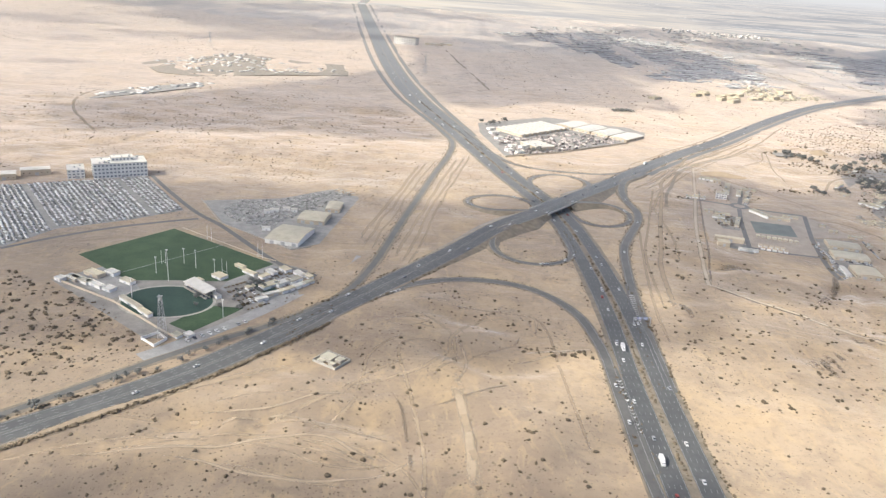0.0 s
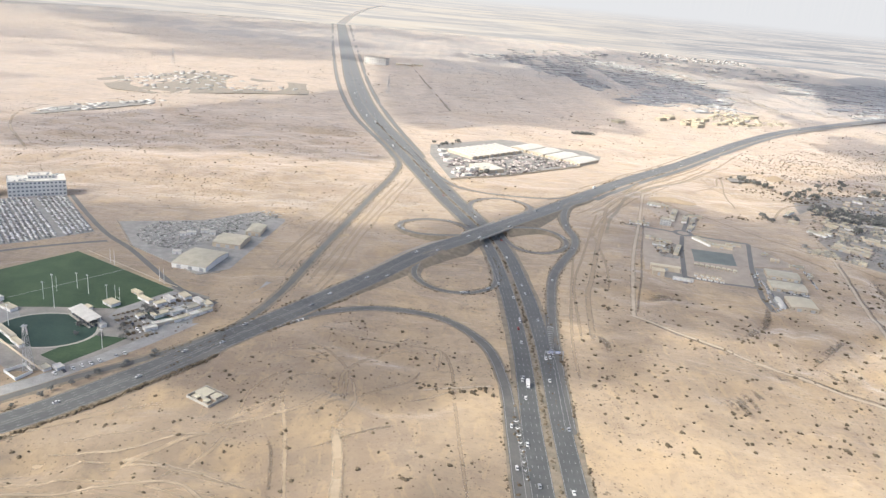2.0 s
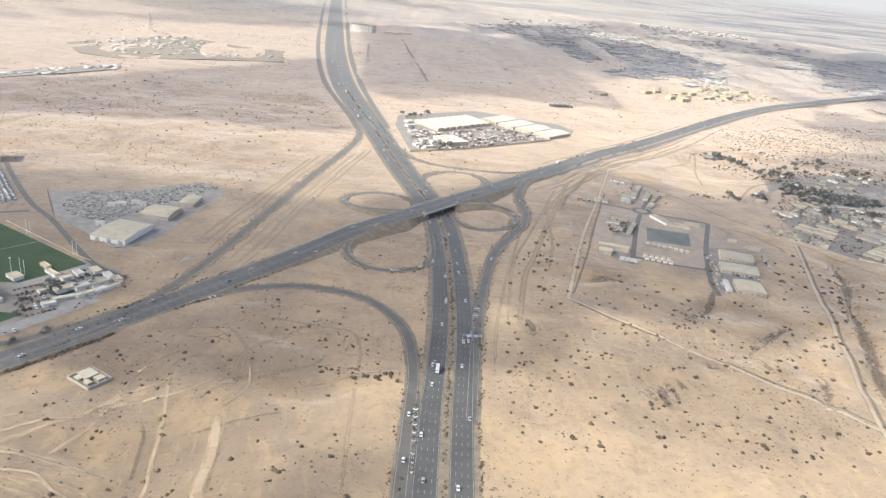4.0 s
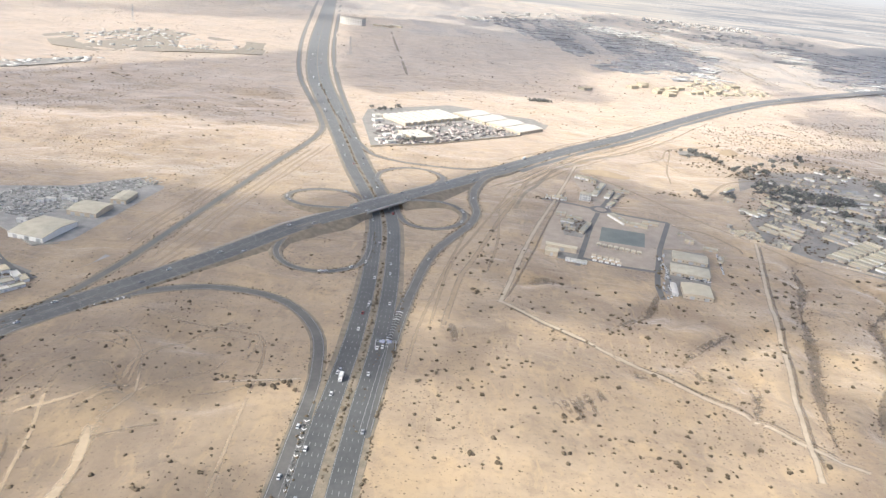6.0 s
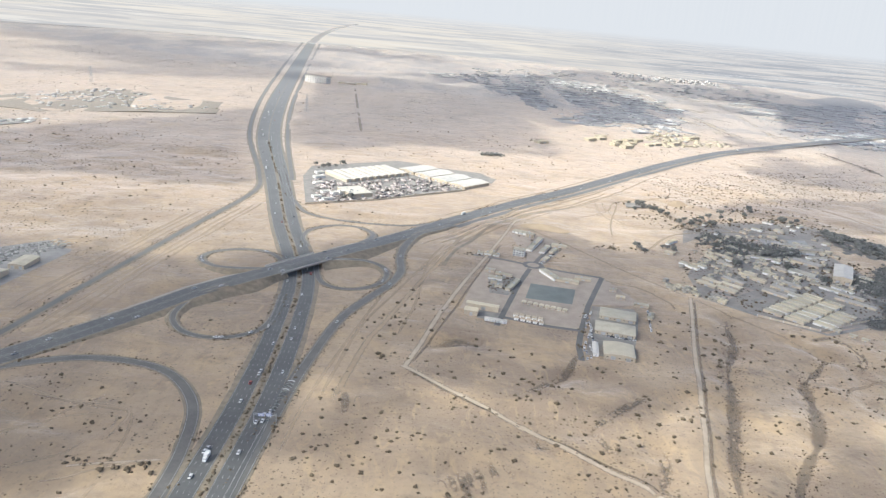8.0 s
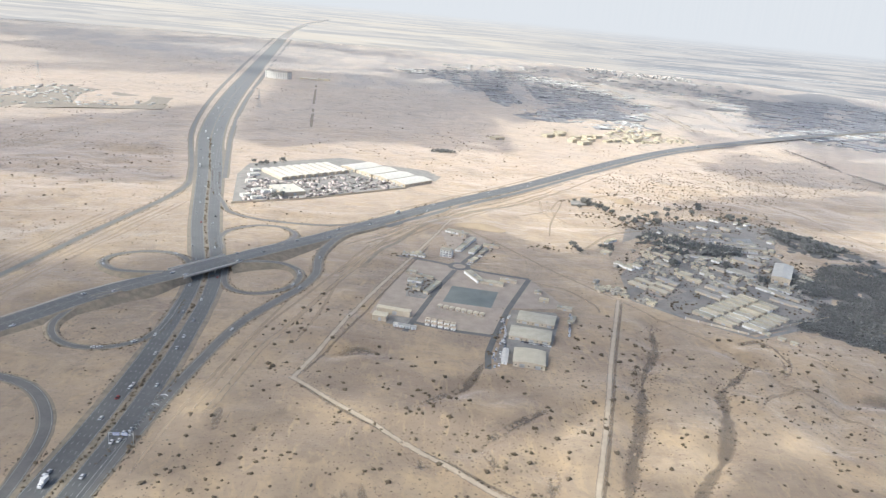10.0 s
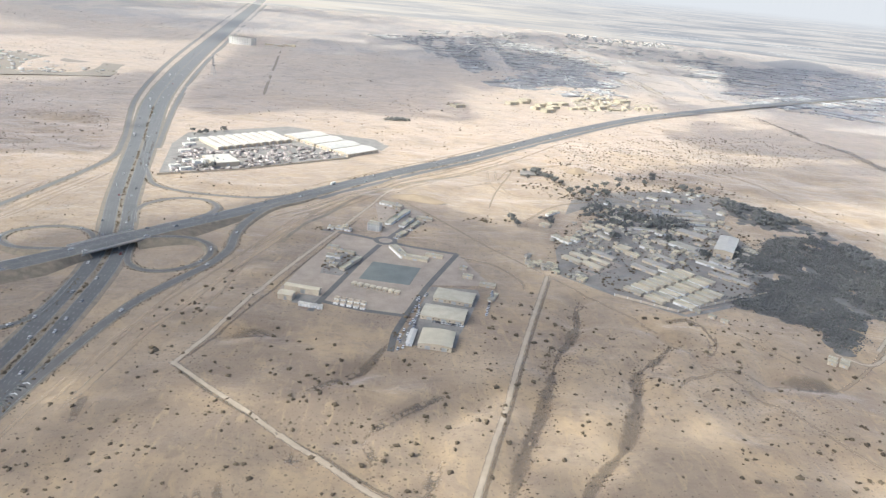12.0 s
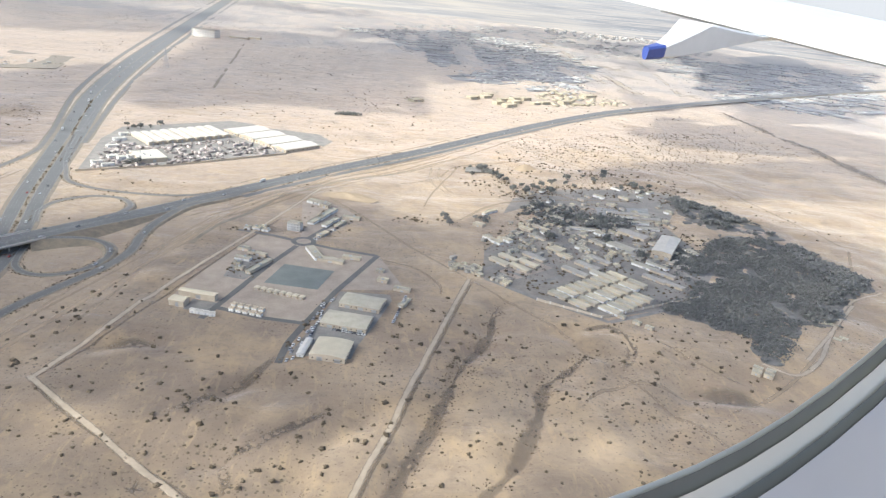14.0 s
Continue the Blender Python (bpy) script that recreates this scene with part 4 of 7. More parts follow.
def box_field(rows):
    """Plain far blocks: rows of x, y, z, w, d, h, turn (degrees)."""
    r = np.array(rows, float)
    c, s = np.cos(np.radians(r[:, 6])), np.sin(np.radians(r[:, 6]))
    u = np.array([(-1, -1, 0), (1, -1, 0), (1, 1, 0), (-1, 1, 0), (-1, -1, 1), (1, -1, 1), (1, 1, 1), (-1, 1, 1)], float)
    x, y = u[None, :, 0] * r[:, 3:4] / 2, u[None, :, 1] * r[:, 4:5] / 2
    pts = np.stack([r[:, 0:1] + c[:, None] * x - s[:, None] * y, r[:, 1:2] + s[:, None] * x + c[:, None] * y, r[:, 2:3] + u[None, :, 2] * r[:, 5:6]], -1)
    return pts.reshape(-1, 3), (np.array(BOX_F)[None] + (np.arange(len(r)) * 8)[:, None, None]).reshape(-1, 4)


def inside(x, y, poly):
    hit = np.zeros(np.shape(x), bool)
    for (ax, ay), (bx, by) in zip(poly, poly[1:] + poly[:1]):
        hit ^= ((ay > y) != (by > y)) & (x < (bx - ax) * (y - ay) / (by - ay + 1e-12) + ax)
    return hit


def scatter(poly, count, g):
    p = np.array(poly, float)
    lo, hi = p.min(0), p.max(0)
    q = g.uniform(lo, hi, (count * 5, 2))
    return q[inside(q[:, 0], q[:, 1], poly)][:count]


# ---- broad thin clouds over the near and middle ground ----
CLOUD_GAPS = [[(262, 602), (291, 618), (327, 605), (383, 601), (406, 580), (438, 596), (475, 631), (486, 615), (464, 516), (440, 440), (400, 440), (418, 494), (408, 524), (383, 556), (347, 581), (299, 598)],
              [(490, 535), (496, 592), (534, 610), (572, 612), (552, 570), (520, 530)], [(575, 570), (590, 594), (622, 610), (640, 600), (616, 575)], [(186, 540), (188, 618), (215, 620), (210, 545)]]
BROAD = [  # outline of the shade, share of the sky that the cloud fills, size of its puffs
    ([(-640, 880), (-480, 862), (-324, 840), (-168, 853), (-82, 850), (-7, 830), (60, 845), (60, 560), (118, 484), (63, 464), (-36, 440), (-80, 455), (-130, 470), (-180, 455), (-250, 450), (-360, 440), (-560, 440)], 0.66, 9.0),
    ([(60, 845), (113, 872), (150, 926), (196, 977), (290, 1059), (342, 1080), (392, 1075), (417, 1030), (470, 1030), (470, 560), (330, 590), (290, 600), (262, 590), (226, 508), (180, 497), (150, 500), (118, 484), (60, 560)], 0.66, 9.0),
    ([(470, 560), (470, 430), (290, 430), (263, 468), (226, 508), (280, 560)], 0.33, 9.0),
    ([(470, 1030), (502, 970), (592, 1045), (646, 1150), (754, 1190), (836, 1171), (982, 1048), (1150, 960), (1150, 560), (700, 560), (640, 520), (560, 480), (470, 450)], 0.78, 9.0),
    ([(-60, 510), (-36, 448), (63, 470), (112, 488), (120, 540), (80, 592), (20, 602), (-20, 574)], 0.34, 9.0), ([(60, 345), (125, 350), (128, 402), (85, 405)], 0.6, 8.0), ([(-300, 250), (160, 250), (160, 350), (60, 338), (-20, 330), (-60, 345), (-170, 325), (-300, 300)], 0.6, 8.0),
    ([(-640, 1230), (-524, 1334), (-401, 1483), (-237, 1721), (-159, 1931), (-31, 1343), (10, 1180), (-64, 1133), (-171, 1141), (-277, 1110), (-395, 1100), (-560, 1090)], 0.9, 16.0),
    ([(-100, 2446), (41, 2524), (221, 2525), (392, 2372), (513, 2008), (441, 1874), (290, 1742), (187, 1560), (75, 1450), (10, 1500), (-80, 1994)], 0.9, 16.0),
    ([(560, 2050), (900, 2280), (1080, 2620), (960, 3100), (560, 3450), (380, 3200), (480, 2500)], 0.8, 22.0), ([(1300, 2300), (1560, 2450), (2000, 2700), (2550, 3500), (2300, 4000), (1700, 3400), (1450, 2750)], 0.8, 22.0),
    ([(960, 1500), (1290, 1560), (1560, 1800), (1300, 1900), (1100, 1740), (900, 1680)], 0.8, 16.0), ([(720, 1250), (900, 1180), (1250, 1250), (1500, 1500), (1650, 1750), (1500, 1780), (1300, 1540), (1000, 1420), (760, 1340)], 0.6, 14.0), ([(1150, 1850), (1500, 1950), (2000, 2400), (1900, 2550), (1400, 2150)], 0.6, 18.0),
]
gc = np.random.default_rng(300)


def cloud(q, puff, seed):
    c = np.c_[q + (CLOUD_OFF.x, CLOUD_OFF.y), CLOUD_Z + np.random.default_rng(seed).uniform(-6, 10, len(q))]
    ob = new("cloud", big_mesh("cloud", *clumps(c, puff * gc.uniform(0.8, 1.25, len(q)), 1, seed, 0.6, 0.15), M_CLOUD))
    tagged(ob, "broad thin fair-weather cloud over the desert", "cloud", kind="structure")


def cloud_grid(lo, hi, puff):
    q = np.stack(np.meshgrid(np.arange(lo[0], hi[0], puff * 1.4), np.arange(lo[1], hi[1], puff * 1.4), indexing="ij"), -1).reshape(-1, 2)
    return q + gc.uniform(-0.32, 0.32, q.shape) * puff


for k, (poly, share, puff) in enumerate(BROAD):
    q = cloud_grid(np.min(poly, 0), np.max(poly, 0), puff)
    ragged = q + 0.8 * puff * np.stack([value_noise(q[:, 0], q[:, 1], 5 * puff, 7), value_noise(q[:, 0], q[:, 1], 5 * puff, 8)], 1)
    keep = inside(ragged[:, 0], ragged[:, 1], poly)
    for gap in CLOUD_GAPS:
        keep &= ~inside(ragged[:, 0], ragged[:, 1], gap)
    cloud(q[keep], puff * share ** 0.5, 320 + k)
for i in range(-4, 5):                              # broken cloud over the far plain
    for j in range(4):
        q = cloud_grid((i * 800 - 400, 1150 + j * 900), (i * 800 + 400, 2050 + j * 900), 24)
        x, y = q[:, 0], q[:, 1]
        f = value_noise(x, y, 520, 91) + 0.6 * value_noise(x, y, 210, 93) + 0.35 * value_noise(x, y, 90, 95)
        keep = (f > np.where(x > 0, 0.12, 0.34)) & (np.abs(x) < 0.66 * y + 100) & (gc.random(len(q)) < 0.8)
        keep &= ~((y < 1600) & (x > -700) & (x < 1000)) & ~((y < 2500) & (x > 520) & (x < 1000))
        if keep.sum() > 12:
            cloud(q[keep], 24, 400 + 10 * j + i)

# ---- building kinds ----


def roof_mesh(w, d, h, shape, ridge_x, roof, over=0.4):
    n, rise = (2, 0.045 * min(w, d) + 0.4) if shape == "gable" else (12, 0.05 * (d if ridge_x else w))
    span, run = (d, w) if ridge_x else (w, d)
    prof = []
    for k in range(n + 1):
        u = -1 + 2 * k / n
        prof.append((u * (span / 2 + over), h + rise * ((1 - abs(u)) if shape == "gable" else 1 - u * u)))
    prof += [(p, z - 0.25) for p, z in reversed(prof)]
    m, v, f = len(prof), [], []
    for e in (-1, 1):
        v += [(e * (run / 2 + over), p, z) if ridge_x else (p, e * (run / 2 + over), z) for p, z in prof]
    f = [(k, (k + 1) % m, m + (k + 1) % m, m + k) for k in range(m)]
    f += [tuple(reversed(range(m))), tuple(range(m, 2 * m))]
    b = bmesh.new()
    vs = [b.verts.new(q) for q in v]
    for q in f:
        b.faces.new([vs[i] for i in q])
    bmesh.ops.recalc_face_normals(b, faces=b.faces)
    me = bpy.data.meshes.new("roof")
    b.to_mesh(me)
    b.free()
    me.materials.append(roof)
    ends = []
    top = prof[:n + 1]
    for e in (-1, 1):
        q = e * (run / 2 - 0.02)
        k = span / (span + 2 * over)
        ring = [(q, p * k, z - 0.12) if ridge_x else (p * k, q, z - 0.12) for p, z in top]
        low = [(q, s * span / 2, h - 0.3) if ridge_x else (s * span / 2, q, h - 0.3) for s in (1, -1)]
        ends.append(ring + low)
    return me, ends


PANES = {}


def building(name, x, y, w, d, h, rot, label, category="building", wall=None, roof=None, shape="flat", storeys=1, bays=0, group="", ridge_x=None, doors=1, vents=0):
    """A block at x, y turned by rot: walls, a flat, gabled or arched roof, doors, rows of windows, roof units."""
    wall, roof = wall or M_CREAM, roof or M_GREY_ROOF
    ob = thing(name, pose(x, y, 0, 0, 0, rot), label, category, group)
    piece("wall", box_mesh("wall", w, d, h + 0.8, wall, -0.8), ob)
    if shape == "flat":
        s = Soup()
        s.box(0, 0, h, w + 0.3, d + 0.3, 0.2)
        for cx, cy, ww, dd in ((0, d / 2, w + 0.34, 0.3), (0, -d / 2, w + 0.34, 0.3), (w / 2, 0, 0.3, d - 0.3), (-w / 2, 0, 0.3, d - 0.3)):
            s.box(cx, cy, h + 0.2, ww, dd, 0.55)
        piece("roof", s.mesh("roof", roof), ob)
    else:
        me, ends = roof_mesh(w, d, h, shape, w >= d if ridge_x is None else ridge_x, roof)
        piece("roof", me, ob)
        for fan in ends:
            piece("gable_end", mesh_of("gable_end", fan, [tuple(range(len(fan)))], wall), ob)
    if bays and (storeys > 1 or name in ("warehouse", "assembly_hall", "white_hall", "depot_shed", "storage_shed")):
        ww, hh = min(2.4, w / bays * (0.55 if storeys > 2 else 0.2)), min(1.8 if storeys > 2 else 0.8, h / storeys * 0.42)
        key = (round(ww, 2), round(hh, 2))
        glass = M_GLASS_PALE if category == "office" else M_GLASS
        pane = PANES.setdefault((key, glass.name), box_mesh("window", ww, 0.16, hh, glass))
        nd = max(1, int(bays * d / w))
        for i in range(storeys):
            z = h * (i + 0.38) / storeys
            for s in (-1, 1):
                for k in range(bays):
                    piece("window", pane, ob, Matrix.Translation((-w / 2 + (k + 0.5) * w / bays, s * (d / 2 + 0.05), z)))
                for k in range(nd):
                    piece("window", pane, ob, pose(s * (w / 2 + 0.05), -d / 2 + (k + 0.5) * d / nd, z, 0, 0, 90))
    gate = PANES.setdefault(("door", round(w, 1), round(h, 1)), box_mesh("door", min(4.0, w * 0.2), 0.2, min(3.4, h * 0.7), M_STEEL))
    for k in range(doors):
        piece("door", gate, ob, pose(w * ((k + 0.5) / doors - 0.5) + w * 0.04, -d / 2 - 0.06, 0.02))
    r2 = random.Random(int(x * 7 + y * 13))
    for k in range(vents):
        unit = PANES.setdefault("unit", box_mesh("rooftop_unit", 2.2, 1.6, 1.3, M_STEEL))
        piece("rooftop_unit", unit, ob, pose(r2.uniform(-0.4, 0.4) * w, r2.uniform(-0.4, 0.4) * d, h + 0.2, 0, 0, r2.choice((0, 90))))
    return ob


def quad_plot(name, pts, mat, lift, label, category, kind="structure"):
    """A level paved or planted plot with a low edge, given by its corners."""
    n = len(pts)
    v = [(px, py, lift) for px, py in pts] + [(px, py, -0.8) for px, py in pts]
    f = [tuple(range(n)), *((k, (k + 1) % n, n + (k + 1) % n, n + k) for k in range(n))]
    me = mesh_of(name, v, f, mat)
    b = bmesh.new()
    b.from_mesh(me)
    bmesh.ops.recalc_face_normals(b, faces=b.faces)
    if max(b.faces, key=lambda q: len(q.verts)).normal.z < 0:
        bmesh.ops.reverse_faces(b, faces=b.faces)
    b.to_mesh(me)
    b.free()
    return tagged(new(name, me), label, category, kind=kind)


def fence(name, pts, h, mat, label, thick=0.3):
    """A boundary wall along corners, one panel part for each straight run, with posts."""
    x0, y0 = pts[0]
    ob = thing(name, pose(x0, y0, 0), label, "wall")
    for (ax, ay), (bx, by) in zip(pts, pts[1:]):
        L = math.hypot(bx - ax, by - ay)
        rot = math.degrees(math.atan2(by - ay, bx - ax))
        piece("wall_panel", box_mesh("wall_panel", L, thick, h + 0.8, mat, -0.8), ob, pose((ax + bx) / 2 - x0, (ay + by) / 2 - y0, 0, 0, 0, rot))
        for k in range(int(L / 12) + 1):
            u = k * 12 / L
            piece("post", PANES.setdefault(("post", h), box_mesh("post", thick + 0.25, thick + 0.25, h + 0.95, mat, -0.8)), ob, pose(ax + (bx - ax) * u - x0, ay + (by - ay) * u - y0, 0, 0, 0, rot))
    return ob


# ---- sports ground ----
M_SEAT = material("dark_seating", [(0.05, 0.06, 0.08), (0.10, 0.11, 0.13)], 1.0, 0.7)
M_YARD = material("grey_yard_gravel", [(0.20, 0.19, 0.175), (0.30, 0.28, 0.25)], 10, 0.95, sheen=0.35, bump=0.4, bump_scale=0.9)
M_LOT = material("grey_lot_paving", [(0.235, 0.23, 0.225), (0.34, 0.335, 0.32)], 9, 0.95, sheen=0.35, bump=0.4, bump_scale=0.9)
M_OILED = material("dark_oiled_gravel", [(0.235, 0.23, 0.22), (0.34, 0.33, 0.31)], 8, 0.95, sheen=0.3, bump=0.4, bump_scale=0.9)
M_CLAY = material("packed_earth", [(0.305, 0.255, 0.205), (0.40, 0.335, 0.268)], 12, 0.95, sheen=0.45, bump=0.4, bump_scale=1.0)
quad_plot("sports_club_ground", [(-135, 622), (-98, 604), (-92, 575), (-152, 478), (-190, 464), (-300, 552), (-240, 600)], M_YARD, 0.06, "grey packed grounds of the sports club", "ground")
quad_plot("sports_field", [(-135, 615), (-247, 686), (-303, 607), (-241, 560), (-209, 566), (-165, 571)], M_TURF, 0.16, "large green turf field with pale pitch lines", "sports field")
oval_pts = [(-198 + 34 * math.cos(a) * 1.0 - 5 * math.sin(a), 527 + 27 * math.sin(a) + 4 * math.cos(a)) for a in np.linspace(0, 2 * math.pi, 40, endpoint=False)]
quad_plot("turf_surround", [(-184, 490), (-165, 479), (-147, 508), (-138, 524), (-166, 524)], M_TURF, 0.12, "green turf beside the oval field", "lawn")
quad_plot("oval_path", [(-198 + (x + 198) * 1.07, 527 + (y - 527) * 1.07) for x, y in oval_pts], M_CONCRETE, 0.15, "pale path round the oval field", "path")
quad_plot("oval_field", oval_pts, M_TURF_DARK, 0.20, "dark green oval playing field", "sports field")
lines = Soup()
fx = np.array([(-135, 615), (-247, 686), (-303, 607)], float)
e1, e2 = fx[1] - fx[0], fx[2] - fx[1]


def field_line(a, b, w=0.7):
    p, q = (fx[0] + e1 * s + e2 * t for s, t in (a, b))
    d = q - p
    lines.box((p[0] + q[0]) / 2, (p[1] + q[1]) / 2, 0.15, np.linalg.norm(d), w, 0.03, math.degrees(math.atan2(d[1], d[0])))


field_line((0.5, -0.02), (0.55, 1.0), 0.5)
tagged(new("pitch_lines", lines.mesh("pitch_lines", M_PAINT)), "pale painted lines on the turf", "pitch line", kind="stuff")


def goal_posts(x, y, rot):
    ob = thing("goal_posts", pose(x, y, 0.16, 0, 0, rot), "tall white H-shaped rugby goal posts", "goal", "goal posts")
    for s in (-1, 1):
        k = Soup()
        k.bar((s * 2.8, 0, -0.4), (s * 2.8, 0, 13), 0.14, 6)
        piece("post", k.mesh("post", M_WHITE), ob)
    k = Soup()
    k.bar((-2.8, 0, 3), (2.8, 0, 3), 0.10, 6)
    piece("crossbar", k.mesh("crossbar", M_WHITE), ob)


def flood_pole(x, y, h, label="slim grey floodlight pole with a lamp frame"):
    ob = thing("floodlight_pole", pose(x, y, 0), label, "floodlight", "floodlights")
    k = Soup()
    k.bar((0, 0, -0.4), (0, 0, h), 0.26, 8, 0.15)
    piece("pole", k.mesh("pole", M_WHITE), ob)
    k = Soup()
    k.box(0, 0, h, 1.9, 0.3, 0.2)
    k.box(0, 0, h + 0.6, 1.9, 0.3, 0.2)
    k.box(0, 0, h, 0.2, 0.2, 0.8)
    fr = piece("lamp_frame", k.mesh("lamp_frame", M_STEEL), ob)
    lamp = PANES.setdefault("lamp", box_mesh("lamp", 0.4, 0.3, 0.35, M_WHITE, 0, 0, 0, 0.7))
    for i in range(3):
        for zz in (0.2, 0.8):
            piece("lamp", lamp, fr, pose(-0.7 + 0.7 * i, -0.2, h + zz, -35))


for x, y in ((-150, 628), (-206, 663), (-225, 596), (-170, 585)):
    goal_posts(x, y, 148)
for x, y, h in ((-210, 564, 27), (-225, 578, 14), (-197, 594, 16), (-178, 584, 13), (-210, 603, 13), (-226, 529, 16), (-149, 506, 14)):
    flood_pole(x, y, h)

mast = thing("lattice_mast", pose(-181, 469, 0), "tall grey steel lattice mast with aerials on a square base", "mast")
for a, b in ((-1, -1), (1, -1), (1, 1), (-1, 1)):
    k = Soup()
    k.bar((a * 2.6, b * 2.6, -0.5), (a * 0.9, b * 0.9, 32), 0.15, 5)
    piece("leg", k.mesh("leg", M_STEEL), mast)
k = Soup()
for i in range(11):
    z0, z1 = i * 2.9, (i + 1) * 2.9
    r0, r1 = 2.6 - 1.7 * z0 / 32, 2.6 - 1.7 * z1 / 32
    cs = ((-1, -1), (1, -1), (1, 1), (-1, 1))
    for p, q in zip(cs, cs[1:] + cs[:1]):
        k.bar((p[0] * r0, p[1] * r0, z0), (q[0] * r1, q[1] * r1, z1), 0.07, 4)
        k.bar((q[0] * r0, q[1] * r0, z0), (p[0] * r1, p[1] * r1, z1), 0.07, 4)
        k.bar((p[0] * r1, p[1] * r1, z1), (q[0] * r1, q[1] * r1, z1), 0.07, 4)
piece("bracing", k.mesh("bracing", M_STEEL), mast)
for i, (dx, dy) in enumerate(((1.3, 0), (-1.3, 0), (0, 1.3), (0, -1.3))):
    k = Soup()
    k.box(dx, dy, 26 + i, 0.5, 0.5, 3.2)
    piece("aerial_panel", k.mesh("aerial_panel", M_WHITE), mast)
k = Soup()
k.box(0, 0, 31.8, 3.2, 3.2, 0.3)
piece("platform", k.mesh("platform", M_STEEL), mast)

stand = thing("grandstand", pose(-179, 547, 0, 0, 0, -40), "small grandstand with a pale awning roof beside the oval field", "grandstand")
for i in range(5):
    piece("bench", box_mesh("bench", 30, 1.6, 0.6 + 0.5 * i, M_SEAT if i % 2 else M_CONCRETE, 0.0, 0, -4 + 1.6 * i), stand)
piece("back_wall", box_mesh("back_wall", 30, 0.4, 6.5, M_WHITE, -0.4, 0, 4.6), stand)
for i in range(6):
    k = Soup()
    k.bar((-14 + 5.6 * i, -3.4, 0), (-14 + 5.6 * i, -3.4, 5.6), 0.12, 6)
    piece("column", k.mesh("column", M_STEEL), stand)
roof_v = [(-15.5, -5.2, 5.5), (15.5, -5.2, 5.5), (15.5, 5.2, 6.9), (-15.5, 5.2, 6.9)]
piece("awning_roof", mesh_of("awning_roof", roof_v + [(x, y, z + 0.25) for x, y, z in roof_v], BOX_F, M_WHITE_ROOF), stand)
for x, y, w, d, h, rot in ((-172, 578, 11, 8, 4, -35), (-186, 566, 7, 6, 3.5, -35), (-271, 566, 16, 8, 4.5, -28), (-258, 570, 10, 7, 4.5, -28), (-283, 555, 12, 7, 4, -30), (-292, 552, 7, 6, 4, -30), (-248, 540, 9, 7, 3.5, -30), (-172, 472, 7, 5, 3, -38), (-164, 474, 6, 5, 3, -38), (-128, 566, 16, 7, 4.5, 52), (-118, 573, 14, 7, 4.5, 52), (-110, 580, 12, 7, 4.5, 52), (-121, 552, 18, 4, 3.5, 40), (-136, 584, 8, 6, 4, 50), (-108, 594, 12, 5, 4, -45), (-100, 590, 9, 5, 4, -45), (-122, 602, 10, 6, 4, -42), (-276, 553, 20, 6, 4, -31), (-262, 546, 18, 5, 4, -31), (-222, 517, 26, 4, 4.5, -39), (-206, 503, 14, 4, 4, -39), (-240, 556, 12, 6, 4, -30), (-128, 540, 9, 5, 3.5, 42), (-142, 560, 7, 5, 3.5, 50), (-150, 590, 14, 4, 3.5, -35), (-161, 602, 10, 4, 3.5, -35), (-98, 577, 10, 5, 4, 52), (-112, 560, 12, 5, 4, 50), (-104, 570, 9, 6, 4, 50), (-132, 594, 10, 5, 4, -40), (-190, 557, 9, 4, 3.5, -40), (-164, 540, 8, 4, 3.5, -40)):
    building("club_building", x, y, w * 1.05, d * 1.0, h * 0.6, rot, "low rendered club building with a pale flat roof", "club house", M_CREAM if int(x) % 2 else M_WHITE, (M_WHITE_ROOF, M_GREY_ROOF, M_BEIGE_ROOF)[int(y) % 3], "flat", 1, max(2, int(w / 4)), "club buildings")
ribbon("service_road", curve_through([(-186, 440), (-166, 462), (-127, 516), (-100, 564), (-88, 598), (-66, 650)], 5), 12, M_LOT, 0.17, label="wide worn service road beside the sports club", across=2, edge=0.4)
quad_plot("car_park", [(-164, 560), (-133, 520), (-121, 531), (-150, 573)], M_YARD, 0.14, "grey car park beside the sports ground", "car park")
quad_plot("paved_yard", [(-262, 596), (-292, 560), (-240, 524), (-226, 545), (-240, 566)], M_LOT, 0.10, "grey paved yard of the sports club", "yard")
quad_plot("paved_yard", [(-136, 612), (-100, 600), (-94, 574), (-128, 522), (-166, 556), (-164, 572)], M_LOT, 0.09, "grey paved yard of the sports club", "yard")
quad_plot("garden", [(-146, 566), (-125, 551), (-116, 561), (-137, 573)], M_TURF_DARK, 0.2, "dark green hedged garden court", "garden")
fence("boundary_wall", [(-298, 553), (-236, 519), (-182, 476), (-172, 469)], 1.8, M_CREAM, "long cream rendered boundary wall")
fence("boundary_wall", [(-135, 622), (-150, 630), (-240, 690)], 0.7, M_CREAM, "low cream rendered boundary wall by the turf")
fence("yard_wall", [(-194, 464), (-182, 455), (-177, 466), (-186, 474), (-194, 464)], 2.2, M_WHITE, "square white walled yard beside the mast")
hut = thing("walled_pump_house", pose(-60, 452, 0, 0, 0, -32), "pale walled pump house plot standing alone in the sand", "pump house")
for cx, cy, w, d in ((0, -8, 20, 0.5), (0, 8, 20, 0.5), (-9.8, 0, 0.5, 15.4), (9.8, 0, 0.5, 15.4)):
    piece("wall", box_mesh("wall", w, d, 2.6, M_CONCRETE, -0.8, cx, cy), hut)
